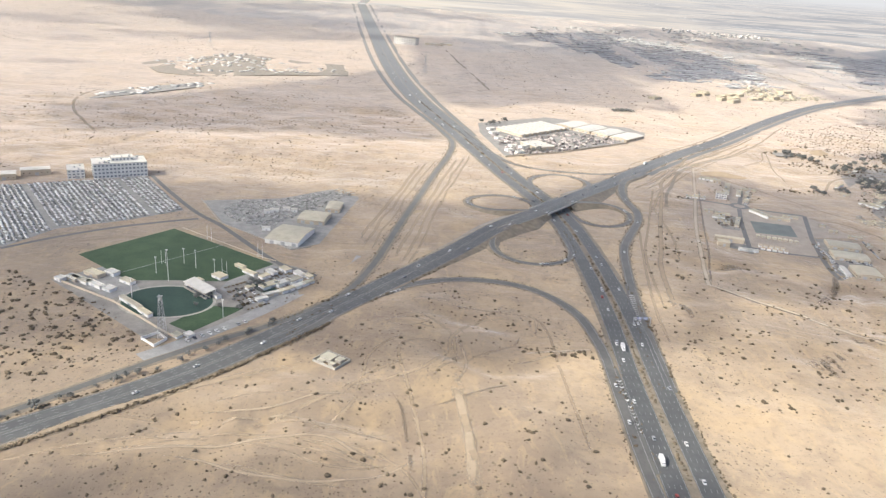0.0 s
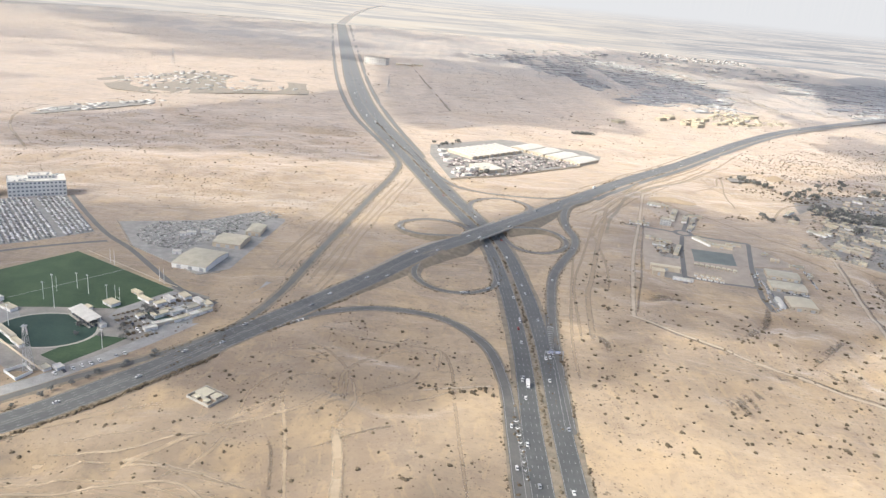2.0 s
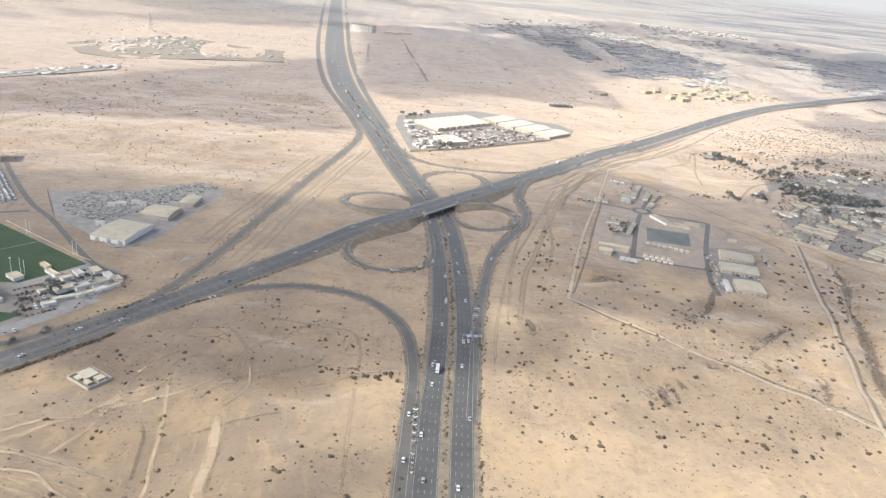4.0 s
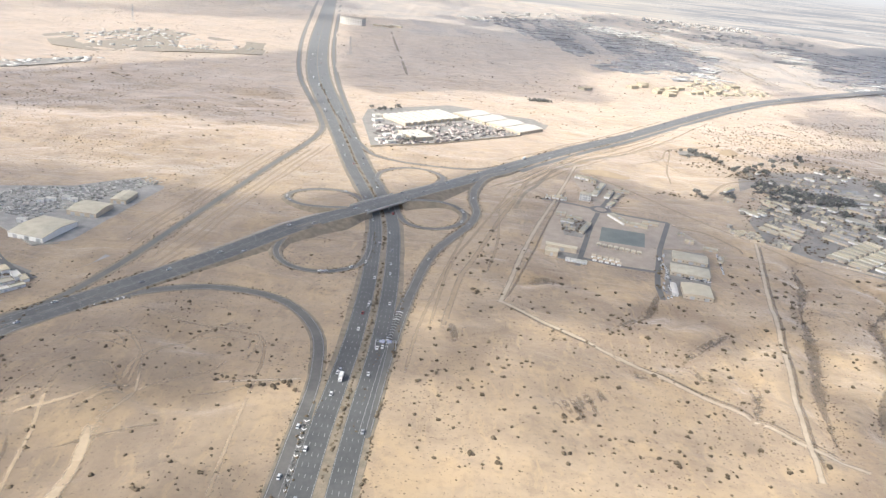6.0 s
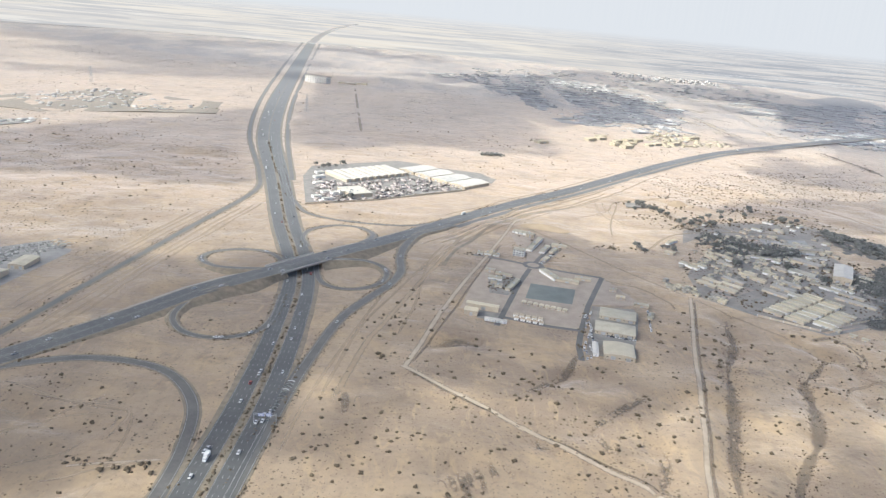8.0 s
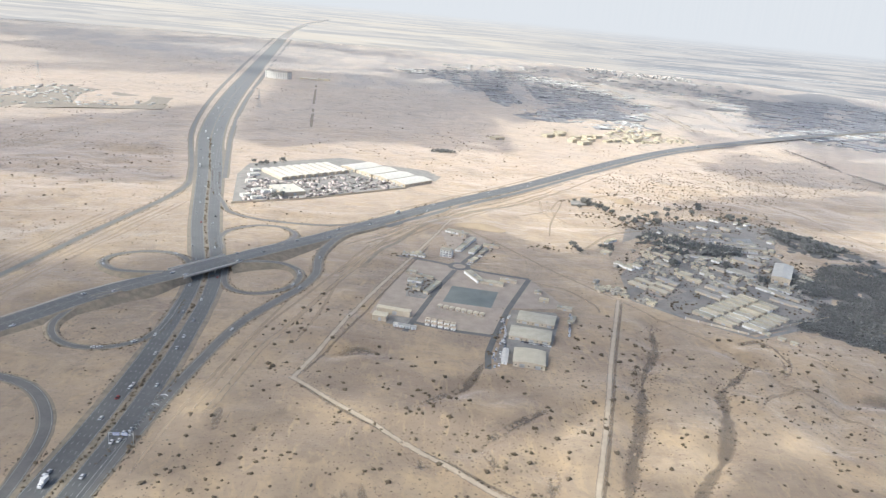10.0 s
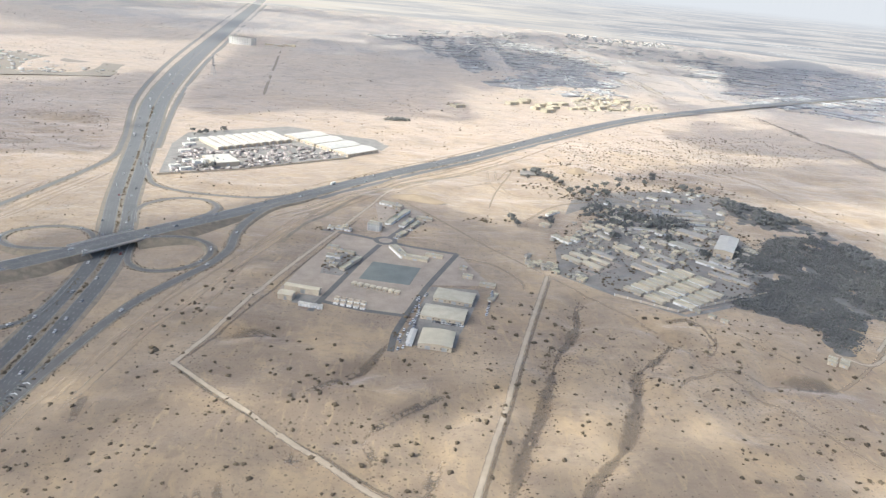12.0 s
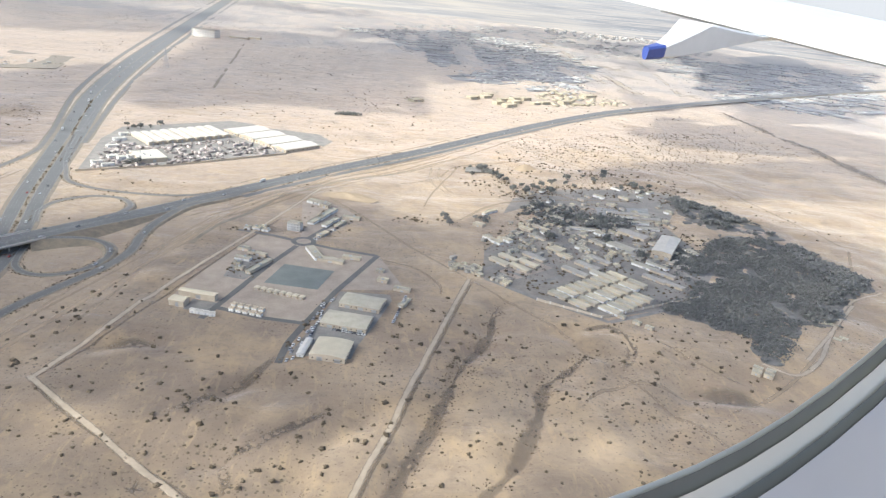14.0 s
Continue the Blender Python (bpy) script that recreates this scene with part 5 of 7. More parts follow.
for cx, cy, w, d, h in ((-3, 1, 9, 8, 3.6), (5, 3, 5, 5, 3.0), (4, -4, 4, 3, 2.4), (-5, -4.6, 5, 2.5, 2.0)):
    piece("block", box_mesh("block", w, d, h * 0.8, M_CONCRETE, -0.3, cx, cy), hut)
    piece("flat_roof", box_mesh("flat_roof", w + 0.5, d + 0.5, 0.25, M_GREY_ROOF, h * 0.8 - 0.3, cx, cy), hut)

# ---- office plot, car lot and works yard ----
quad_plot("car_lot", [(-480, 775), (-420, 806), (-335, 853), (-256, 742), (-298, 701), (-350, 664), (-371, 612), (-480, 612)], M_OILED, 0.10, "large asphalt lot filled with parked cars", "car lot")
quad_plot("works_yard", [(-247, 779), (-207, 712), (-128, 652), (-104, 672), (-78, 862), (-87, 886), (-167, 806)], M_OILED, 0.08, "grey gravel works yard", "yard")
building("office_building", -368, 854, 58, 30, 17, 29, "white four-storey office building with rows of windows", "office", M_WHITE, M_WHITE_ROOF, "flat", 4, 14, vents=14)
building("office_annex", -411, 836, 18, 26, 10, 27, "white three-storey annex with a flat roof", "office", M_WHITE, M_WHITE_ROOF, "flat", 3, 4, vents=3)
building("office_penthouse_block", -366, 858, 24, 14, 21, 29, "white rooftop storey block of the offices", "office", M_WHITE, M_WHITE_ROOF, "flat", 5, 6, vents=4)
building("storage_shed", -455, 832, 30, 13, 7, 28, "long low shed with a white roof", "shed", M_CREAM, M_WHITE_ROOF, "gable", 1, 5)
building("storage_shed", -478, 806, 26, 15, 7, 28, "long low shed with a white roof", "shed", M_CREAM, M_WHITE_ROOF, "gable", 1, 5)
building("storage_shed", -520, 800, 30, 16, 7, 28, "long low shed with a white roof", "shed", M_CREAM, M_WHITE_ROOF, "gable", 1, 5)
building("warehouse", -134, 684, 33, 44, 4.6, -11, "large warehouse with a pale grey sheet roof", "warehouse", M_WHITE, M_GREY_ROOF, "gable", ridge_x=True, doors=3)
building("warehouse", -120, 741, 28, 30, 4.6, -6, "warehouse with a pale grey sheet roof", "warehouse", M_CREAM, M_GREY_ROOF, "gable", ridge_x=True, doors=3)
building("warehouse", -105, 781, 15, 27, 4.2, -2, "small warehouse with a pale grey sheet roof", "warehouse", M_CREAM, M_GREY_ROOF, "gable", doors=2)
for x, y, w in ((-165, 757, 9), (-154, 765, 7), (-161, 700, 8), (-145, 762, 6), (-172, 752, 6)):
    building("site_cabin", x, y, w, 4, 3, 14, "small white site cabin", "cabin", M_WHITE, M_WHITE_ROOF, "flat", 1, 2, "site cabins")
fence("yard_wall", [(-250, 782), (-209, 712), (-127, 652), (-110, 662)], 0.9, M_CONCRETE, "long low concrete wall round the works yard")
g = np.random.default_rng(5)
rows = []
lot = [(-478, 774), (-420, 804), (-337, 850), (-259, 743), (-299, 703), (-351, 667), (-372, 614), (-478, 614)]
dlot = np.array([0.60, -0.80])
for i in range(-24, 44):
    for j in range(0, 90):
        p = np.array([-478, 774]) + np.array([0.80, 0.60]) * (i * 4.9 + (i % 2) * 0.4 + g.normal(0, 0.25)) + dlot * (j * 2.75)
        if inside(p[0], p[1], lot) and i % 19 != 7 and g.random() < 0.8:
            rows.append((*(p + g.normal(0, 0.25, 2)), g.uniform(0, 1)))
body = [(x, y, 0.45, 1.75, 4.3, 0.75, -37 + 90 + 0) for x, y, u in rows]
cab = [(x, y, 1.15, 1.5, 2.2, 0.5, 53) for x, y, u in rows]
v1, f1 = box_field([(x, y, z, w, d, h, 53) for x, y, z, w, d, h, _ in body])
v2, f2 = box_field(cab)
tagged(new("parked_cars", big_mesh("parked_cars", np.r_[v1, v2], np.r_[f1, f2 + len(v1)], M_CARLOT)), "hundreds of parked cars in long rows", "car", kind="stuff")
rows = []
for k in range(92):                               # stacked goods in the works yard
    y = 700 + k * 2.0
    for j in range(30):
        x = -212 + 0.32 * (y - 712) + j * 3.9 - 20
        if inside(x, y, [(-240, 779), (-200, 722), (-160, 705), (-150, 730), (-128, 765), (-112, 800), (-86, 850), (-92, 880), (-165, 800)]) and g.random() < 0.6:
            rows.append((x + g.uniform(-1, 1), y + g.uniform(-1, 1), 0.05, g.uniform(1, 3.4), g.uniform(0.7, 1.5), g.uniform(0.3, 1.3), 15 + g.uniform(-14, 14)))
M_GOODS = material("stored_goods", [(0.30, 0.295, 0.275), (0.46, 0.45, 0.42)], 3, 0.8, random_tint=0.5, island=True)
tagged(new("stacked_goods", big_mesh("stacked_goods", *box_field(rows), M_GOODS)), "rows of stacked building goods in the works yard", "goods", kind="stuff")

# ---- walled compound with halls ----
quad_plot("hall_apron", [(407, 684), (418, 728), (433, 796), (474, 796), (476, 784), (464, 738), (454, 706), (450, 684)], M_YARD, 0.10, "grey gravel apron round the three halls", "apron")
building("assembly_hall", 436, 691, 25, 26, 4.2, -9, "hall with a gently arched yellowish sheet roof", "hall", M_CREAM, M_BEIGE_ROOF, "arch", 1, 5, "assembly halls", ridge_x=False, doors=2)
building("assembly_hall", 443, 738, 35, 23, 3.6, -12, "hall with an arched grey-beige sheet roof", "hall", M_CREAM, M_GREY_ROOF, "arch", 1, 8, "assembly halls", ridge_x=True, doors=3)
building("assembly_hall", 453, 773, 33, 22, 3.6, -14, "hall with an arched grey-beige sheet roof", "hall", M_CREAM, M_GREY_ROOF, "arch", 1, 8, "assembly halls", ridge_x=True, doors=3)
building("annex_shed", 417, 694, 4.5, 24, 2.6, -9, "narrow shed with a white roof beside the hall", "shed", M_WHITE, M_WHITE_ROOF, "gable", 1, 1)
quad_plot("practice_court", [(369, 803), (414, 796), (424, 838), (379, 846)], M_POND, 0.12, "dark grey rectangular practice court", "court")
quad_plot("paved_yard", [(334, 810), (352, 806), (370, 852), (355, 872), (335, 852)], M_YARD, 0.10, "dark paved service yard", "yard")
quad_plot("compound_ground", [(342, 916), (384, 904), (400, 900), (462, 880), (486, 812), (478, 806), (432, 799), (412, 732), (340, 752), (304, 764), (318, 830)], M_CLAY, 0.07, "packed pale earth of the walled compound", "ground")
quad_plot("compound_ground", [(384, 912), (400, 908), (436, 986), (424, 1010), (396, 1040), (370, 1034)], M_CLAY, 0.07, "packed pale earth of the walled compound", "ground")
COMPOUND_ROADS = [[(383, 893), (366, 841), (343, 755), (336, 730)], [(396, 901), (416, 893), (460, 882), (429, 794), (412, 733), (377, 738), (343, 750)], [(381, 906), (358, 916), (329, 924), (302, 928)], [(392, 917), (408, 956), (420, 990)], [(412, 733), (404, 700), (402, 672)]]
for q in COMPOUND_ROADS:
    for a, b in zip(q, q[1:]):
        ribbon("road", curve_through([a, b], 5), 5.2, M_ASPHALT_OLD, 0.17 + 0.004 * COMPOUND_ROADS.index(q) + 0.002 * (q.index(a) % 2), label="narrow asphalt lane inside the compound", across=1)
quad_plot("roundabout", [(388 + 12 * math.cos(a), 906 + 12 * math.sin(a)) for a in np.linspace(0, 2 * math.pi, 28, endpoint=False)], M_ASPHALT_OLD, 0.21, "small asphalt roundabout", "roundabout")
quad_plot("roundabout_island", [(388 + 7 * math.cos(a), 906 + 7 * math.sin(a)) for a in np.linspace(0, 2 * math.pi, 24, endpoint=False)], M_CLAY, 0.35, "sandy centre island of the roundabout", "island")
for x, y, w, d, h, rot, st, nb in ((375, 938, 13, 9, 9.5, -15, 3, 4), (402, 992, 34, 7, 4.5, 68, 1, 6), (393, 968, 26, 7, 4.5, 68, 1, 6), (408, 964, 28, 6, 4.5, 68, 1, 5), (387, 1028, 22, 9, 5, -25, 2, 4), (397, 1018, 10, 10, 6.5, -20, 2, 3), (404, 927, 14, 6, 4, 60, 1, 3), (418, 962, 18, 5, 3.5, 65, 1, 4), (428, 984, 18, 6, 4, -12, 1, 4), (339, 931, 8, 6, 4, -14, 1, 2), (348, 928, 7, 6, 4, -14, 1, 2), (330, 930, 6, 5, 4, -14, 1, 2), (344, 937, 6, 5, 3.5, -14, 1, 2), (342, 850, 14, 6, 4, -14, 1, 4), (344, 828, 7, 6, 4, -14, 1, 2), (340, 838, 6, 5, 4, -14, 1, 2), (359, 834, 5, 34, 4, -23, 1, 1), (338, 874, 10, 7, 4, -14, 1, 3), (352, 864, 18, 4, 3.5, -20, 1, 4), (402, 874, 8, 30, 5, 24, 1, 1), (418, 860, 26, 7, 4.5, -14, 1, 6), (437, 870, 17, 5, 4, -14, 1, 4), (464, 844, 7, 5, 3.5, -14, 1, 2), (467, 823, 9, 6, 4, -14, 1, 2), (484, 806, 14, 6, 4, -14, 1, 3), (485, 776, 8, 5, 3.5, 60, 1, 2), (488, 784, 8, 4, 3, 60, 1, 2)):
    building("compound_building", x, y, w, d, h * (0.55 if st < 3 else 0.8), rot, "low cream rendered building in the compound" if st < 3 else "three-storey cream rendered block in the compound", "building", M_WHITE if int(x) % 3 == 0 else M_CREAM, M_BEIGE_ROOF if int(y) % 2 else M_GREY_ROOF, "flat", st, nb, "compound buildings", vents=1)
building("workshop", 314, 752, 12, 9, 5, -12, "cream workshop with a sheet roof", "workshop", M_CREAM, M_BEIGE_ROOF, "gable", 1, 3)
building("workshop", 325, 766, 30, 6, 5, -13, "long cream workshop with a sheet roof", "workshop", M_CREAM, M_BEIGE_ROOF, "gable", 1, 8)
quad_plot("paved_yard", [(319, 744), (337, 740), (342, 758), (322, 762)], M_YARD, 0.11, "dark paved service yard", "yard")
for k in range(8):
    building("staff_house", 366 + 5.4 * k, 789 - 1.8 * k, 3.8, 4.2, 2, -18, "small beige hut with a pale hipped roof", "hut", M_CREAM, M_BEIGE_ROOF, "gable", 1, 1, "row of beige huts")
for k in range(10):
    building("staff_house", 355 + 5.5 * (k % 5), 755 - 1.6 * (k % 5) - 8 * (k // 5), 3.8, 3.8, 2.1, -16, "small white cabin with a flat roof", "hut", M_WHITE, M_CREAM, "flat", 1, 1, "cabins")
for k in range(4):
    building("container_cabin", 328 + 5 * k, 739 - 1.2 * k, 4.5, 2.6, 2.6, -16 + 8 * k, "white steel container cabin in the compound", "container", M_WHITE, M_WHITE_ROOF, "flat", 1, 1, "container cabins")
M_DUNE = material("golden_dune_sand", [(0.36, 0.29, 0.205), (0.42, 0.335, 0.235)], 12, 0.95, bump=0.4, bump_scale=1.5)


def mound(x, y, a, b, h, rot, label):
    n, m, v, f = 28, 8, [], []
    for j in range(m + 1):
        r = 1 - j / m
        for i in range(n):
            t = 2 * math.pi * i / n
            wob = 1 + 0.14 * math.sin(3 * t + x) + 0.08 * math.sin(5 * t + y)
            z = h * (math.cos(math.pi * r) * 0.5 + 0.5) * (1 + 0.1 * math.sin(4 * t)) - 0.25 * (r > 0.95)
            v.append((a * r * wob * math.cos(t), b * r * wob * math.sin(t), z))
    f = [(j * n + i, j * n + (i + 1) % n, (j + 1) * n + (i + 1) % n, (j + 1) * n + i) for j in range(m) for i in range(n)]
    ob = new("sand_mound", mesh_of("sand_mound", v, f, M_DUNE, True))
    ob.matrix_basis = pose(x, y, float(land(x, y)[0]) - 0.2, 0, 0, rot)
    tagged(ob, label, "mound")


mound(418, 1062, 36, 15, 3.5, -12, "long bare mound of golden sand")
mound(-14, 793, 11, 6, 0.9, 50, "low pale heap of rubble and sand")
mound(-30, 647, 9, 6, 0.8, 50, "low pale heap of rubble and sand")
mound(656, 1262, 20, 16, 6, 20, "round heap of golden sand")

# ---- village ----
M_EARTH = material("grey_brown_lanes", [(0.205, 0.188, 0.165), (0.30, 0.268, 0.228)], 16, 0.95, sheen=0.4, bump=0.4, bump_scale=1.0)
quad_plot("village_ground", [(556, 846), (600, 806), (650, 778), (700, 800), (758, 838), (792, 900), (800, 960), (790, 1040), (760, 1085), (712, 1090), (650, 1060), (610, 1000), (565, 920)], M_EARTH, 0.05, "packed grey-brown earth lanes of the settlement", "ground")
E1, E2 = np.array([0.68, -0.735]), np.array([0.77, 0.64])
ROT_V = math.degrees(math.atan2(E1[1], E1[0]))
rv = random.Random(3)
for i in range(8):
    for j in range(3):
        p = np.array([617, 822]) + E2 * (12.2 * i) + E1 * (6 + 22 * j)
        if (i, j) in ((7, 2), (6, 2)) or (i == 0 and j == 2):
            continue
        building("workers_block", *p, 19, 7.4, 2.2 + rv.uniform(0, 0.4), ROT_V + rv.uniform(-2, 2), "long low cream barrack block with a flat roof", "barrack", M_CREAM if rv.random() < 0.8 else M_WHITE, (M_GREY_ROOF, M_BEIGE_ROOF, M_GREY_ROOF)[rv.randrange(3)], "flat", 1, 6, "barrack blocks")
for x, y, w, d, h, r, rf in ((577, 888, 22, 8, 4, 0, 1), (595, 876, 22, 8, 4, 0, 1), (587, 900, 22, 7, 4, 0, 1), (605, 889, 22, 7, 4, 0, 1), (614, 908, 26, 8, 4, 0, 2), (648, 876, 28, 8, 4, 0, 2), (664, 894, 26, 9, 4, 0, 2), (680, 912, 26, 8, 4, 0, 2), (673, 872, 24, 8, 4, 0, 0), (640, 930, 14, 13, 6, 10, 3), (646, 916, 15, 6, 4, 0, 3), (714, 955, 30, 14, 5, 0, 0), (740, 1000, 34, 14, 5, 0, 2), (755, 1078, 52, 9, 4, 48, 2), (762, 1062, 54, 8, 4, 48, 2), (752, 1046, 38, 5, 4, 48, 0), (764, 1026, 26, 5, 4, 48, 0), (724, 903, 28, 7, 4, 0, 0), (738, 908, 24, 5, 4, 0, 0), (737, 887, 26, 6, 4, 0, 2), (724, 872, 24, 7, 4, 0, 2), (738, 860, 22, 6, 4, 0, 2), (669, 943, 14, 7, 4, 0, 0), (700, 996, 10, 8, 4, 0, 0), (660, 1038, 14, 9, 5, 20, 0), (652, 1046, 9, 7, 4, 20, 0), (617, 992, 16, 6, 4, 0, 3), (635, 1000, 22, 5, 4, 0, 1), (640, 980, 20, 4, 4, 0, 0), (626, 968, 20, 4, 4, 0, 2), (580, 943, 12, 6, 4, 0, 0), (591, 951, 12, 6, 4, 0, 0), (572, 954, 12, 5, 4, 0, 0), (566, 994, 12, 8, 4, 10, 1), (690, 965, 18, 6, 4, 0, 2), (686, 1008, 34, 4, 3.5, 40, 0), (790, 955, 16, 8, 4, -27, 0), (722, 935, 20, 7, 4, 0, 2)):
    building("village_building", x, y, w, d, h * 0.62, ROT_V + r, "low village building with a " + ("pale grey", "cream", "grey", "yellowish")[rf] + " roof", "building", M_WHITE if rf == 0 else M_CREAM, (M_GREY_ROOF, M_BEIGE_ROOF, M_CONCRETE, M_BEIGE_ROOF)[rf], "gable" if w > 18 else "flat", 1, max(2, int(w / 4)), "village buildings")
M_HALL_ROOF = material("cream_white_sheet_roof", [(0.53, 0.505, 0.44), (0.62, 0.59, 0.52)], 6, 0.7, bump=0.1)
quad_plot("bare_field", [(572, 866), (588, 850), (628, 884), (612, 902)], M_CLAY, 0.09, "bare brown walled field in the settlement", "field")
building("white_hall", 762, 957, 20, 58, 8, -28, "large hall with a plain cream-white sheet roof", "hall", M_CREAM, M_HALL_ROOF, "gable", 1, 4, ridge_x=False, doors=2)
for k in range(300):                                # small sheds and huts between them
    if k < 70:
        x, y = 528 + rv.uniform(0, 52), 815 + rv.uniform(0, 75)
        if y < 846 - (x - 546) * 0.62 + 4 or (x - 530) * 0.9 + (y - 850) > 45:
            continue
    else:
        x, y = rv.uniform(545, 800), rv.uniform(900, 1110)
        if not inside(x, y, [(546, 905), (640, 880), (770, 900), (820, 1000), (800, 1090), (720, 1120), (640, 1085), (590, 1010)]):
            continue
    w, d = rv.uniform(3.5, 8.5), rv.uniform(3, 4.6)
    building("hut", x, y, w, d, rv.uniform(1.8, 2.5), ROT_V + rv.choice((0, 90)) + rv.uniform(-6, 6), "small hut with a flat sheet roof", "hut", rv.choice((M_CREAM, M_CREAM, M_CONCRETE)), rv.choice((M_CONCRETE, M_GREY_ROOF, M_BEIGE_ROOF, M_CONCRETE)), "flat", 1, 2, "village huts")
for x, y in ((668, 782), (678, 772), (686, 764), (752, 707), (760, 703), (748, 700), (756, 697), (851, 797), (857, 794), (846, 765), (853, 768)):
    building("farm_hut", x, y, 6.5, 4, 2.1, ROT_V + 4, "small pale farm hut standing apart", "hut", M_CREAM, M_GREY_ROOF, "flat", 1, 2, "farm huts")
quad_plot("village_ground", [(598, 1045), (618, 1110), (660, 1150), (704, 1176), (800, 1200), (846, 1192), (842, 1150), (800, 1060), (761, 1032), (717, 1095), (643, 1093)], M_EARTH, 0.075, "grey-brown trodden ground on the edge of the village", "ground")
quad_plot("garden_plot", [(719, 1100), (790, 1114), (782, 1081), (717, 1069)], M_LOT, 0.12, "pale grey-green garden plot on the edge of the village", "garden")
quad_plot("grey_yard", [(569, 1250), (612, 1256), (600, 1228), (566, 1224)], M_YARD, 0.3, "dark grey gravel yard in the sand", "yard")
for k in range(70):                                 # houses and sheds thinning out to the north
    x, y = rv.uniform(545, 860), rv.uniform(1000, 1215)
    if inside(x, y, [(541, 990), (612, 1125), (704, 1185), (862, 1205), (840, 1120), (761, 1050), (717, 1095), (643, 1093), (590, 1010)]):
        building("hut", x, y, rv.uniform(6, 15), rv.uniform(4, 6.5), rv.uniform(2.0, 2.8), ROT_V + rv.choice((0, 90)) + rv.uniform(-8, 8), "small hut with a flat sheet roof", "hut", rv.choice((M_CREAM, M_WHITE)), rv.choice((M_CONCRETE, M_GREY_ROOF, M_BEIGE_ROOF)), "flat", 1, 2, "village huts")
LANES = [[(560, 845), (615, 800), (655, 772)], [(655, 772), (700, 797), (762, 836)], [(600, 838), (650, 880), (708, 925), (770, 985)], [(560, 868), (612, 915), (668, 965), (730, 1030)], [(655, 868), (612, 915), (580, 955)], [(708, 925), (668, 965), (640, 1005)], [(736, 850), (716, 880), (690, 905)], [(582, 868), (640, 828), (668, 800)], [(540, 1000), (600, 1085), (700, 1125), (800, 1140)], [(640, 1190), (700, 1125), (760, 1090)]]
for k, q in enumerate(LANES):
    ribbon("road" if k < 8 else "dirt_track", curve_through(q, 5), 5.0, M_YARD if k < 8 else M_TRACK, 0.12 + 0.004 * k, label="narrow lane between the village houses", across=1)
fence("boundary_wall", [(600, 806), (650, 779), (757, 838)], 2.2, M_CREAM, "cream wall along the edge of the settlement")

# ---- depot beyond the interchange ----
quad_plot("depot_yard", [(104, 1082), (72, 1240), (72, 1318), (204, 1420), (240, 1412), (360, 1318), (322, 1240), (190, 1130)], M_YARD, 0.08, "pale dusty yard of the storage depot", "yard")
quad_plot("paved_yard", [(262, 1392), (372, 1372), (392, 1402), (364, 1300)], M_YARD, 0.09, "grey paved yard beside the sheds", "yard")
for k in range(4):
    u = (k + 0.5) / 4
    building("depot_shed", 231.5 + 109 * u, 1361 - 98 * u, 33, 60, 4.8, -42, "wide storage shed with a smooth white roof", "shed", M_CREAM, M_WHITE_ROOF, "gable", 1, 4, "white storage sheds", ridge_x=False, doors=2)
for k in range(9):
    u = (k + 0.5) / 9
    building("depot_unit", 136 + 90 * u - 16, 1217 + 87 * u + 28, 10.6, 62, 4.6, 40, "narrow storage unit with a ridged white roof", "shed", M_CREAM, M_WHITE_ROOF, "gable", 1, 0, "ridged white units", ridge_x=False, doors=1)
building("depot_office", 160, 1160, 34, 44, 5, 34, "low depot building with a wide cream roof", "depot building", M_CREAM, M_HALL_ROOF, "flat", 1, 8, vents=5)
for x, y, w, d, h in ((102, 1198, 14, 9, 6), (120, 1150, 12, 9, 5), (134, 1140, 9, 9, 9), (142, 1150, 8, 8, 9), (112, 1120, 12, 8, 5), (128, 1112, 14, 6, 5), (96, 1240, 16, 9, 5), (92, 1270, 12, 9, 5)):
    building("depot_building", x, y, w, d, h * 0.55, 38, "small white depot building", "depot building", M_WHITE, M_WHITE_ROOF, "flat", 1, 3, "depot buildings")
rows = []
for k in range(900):
    x, y = g.uniform(90, 330), g.uniform(1095, 1300)
    if inside(x, y, [(110, 1095), (185, 1132), (318, 1240), (300, 1262), (225, 1290), (150, 1215), (90, 1230)]) and not (136 < x < 190 and 1135 < y < 1190):
        rows.append((x, y, 0.05, g.uniform(2, 9), g.uniform(1.5, 3), g.uniform(1, 3), g.choice((38, -52)) + g.uniform(-8, 8)))
M_CRATES = material("depot_goods", [(0.26, 0.225, 0.21), (0.50, 0.45, 0.42)], 4, 0.8, random_tint=0.7, island=True)
tagged(new("stacked_goods", big_mesh("stacked_goods", *box_field(rows), M_CRATES)), "jumbled stacks of goods and containers in the depot yard", "goods", kind="stuff")
fence("boundary_wall", [(104, 1078), (190, 1128), (322, 1238)], 2.4, M_CREAM, "cream wall round the depot yard")

# ---- far settlements ----
far = []


def town(poly, count, wmin, wmax, hmin, hmax, rot, seed):
    gg = np.random.default_rng(seed)
    return [(x, y, -0.5, gg.uniform(wmin, wmax), gg.uniform(wmin, wmax), gg.uniform(hmin, hmax), rot + gg.choice((0, 90)) + gg.uniform(-4, 4)) for x, y in scatter(poly, count, gg)]


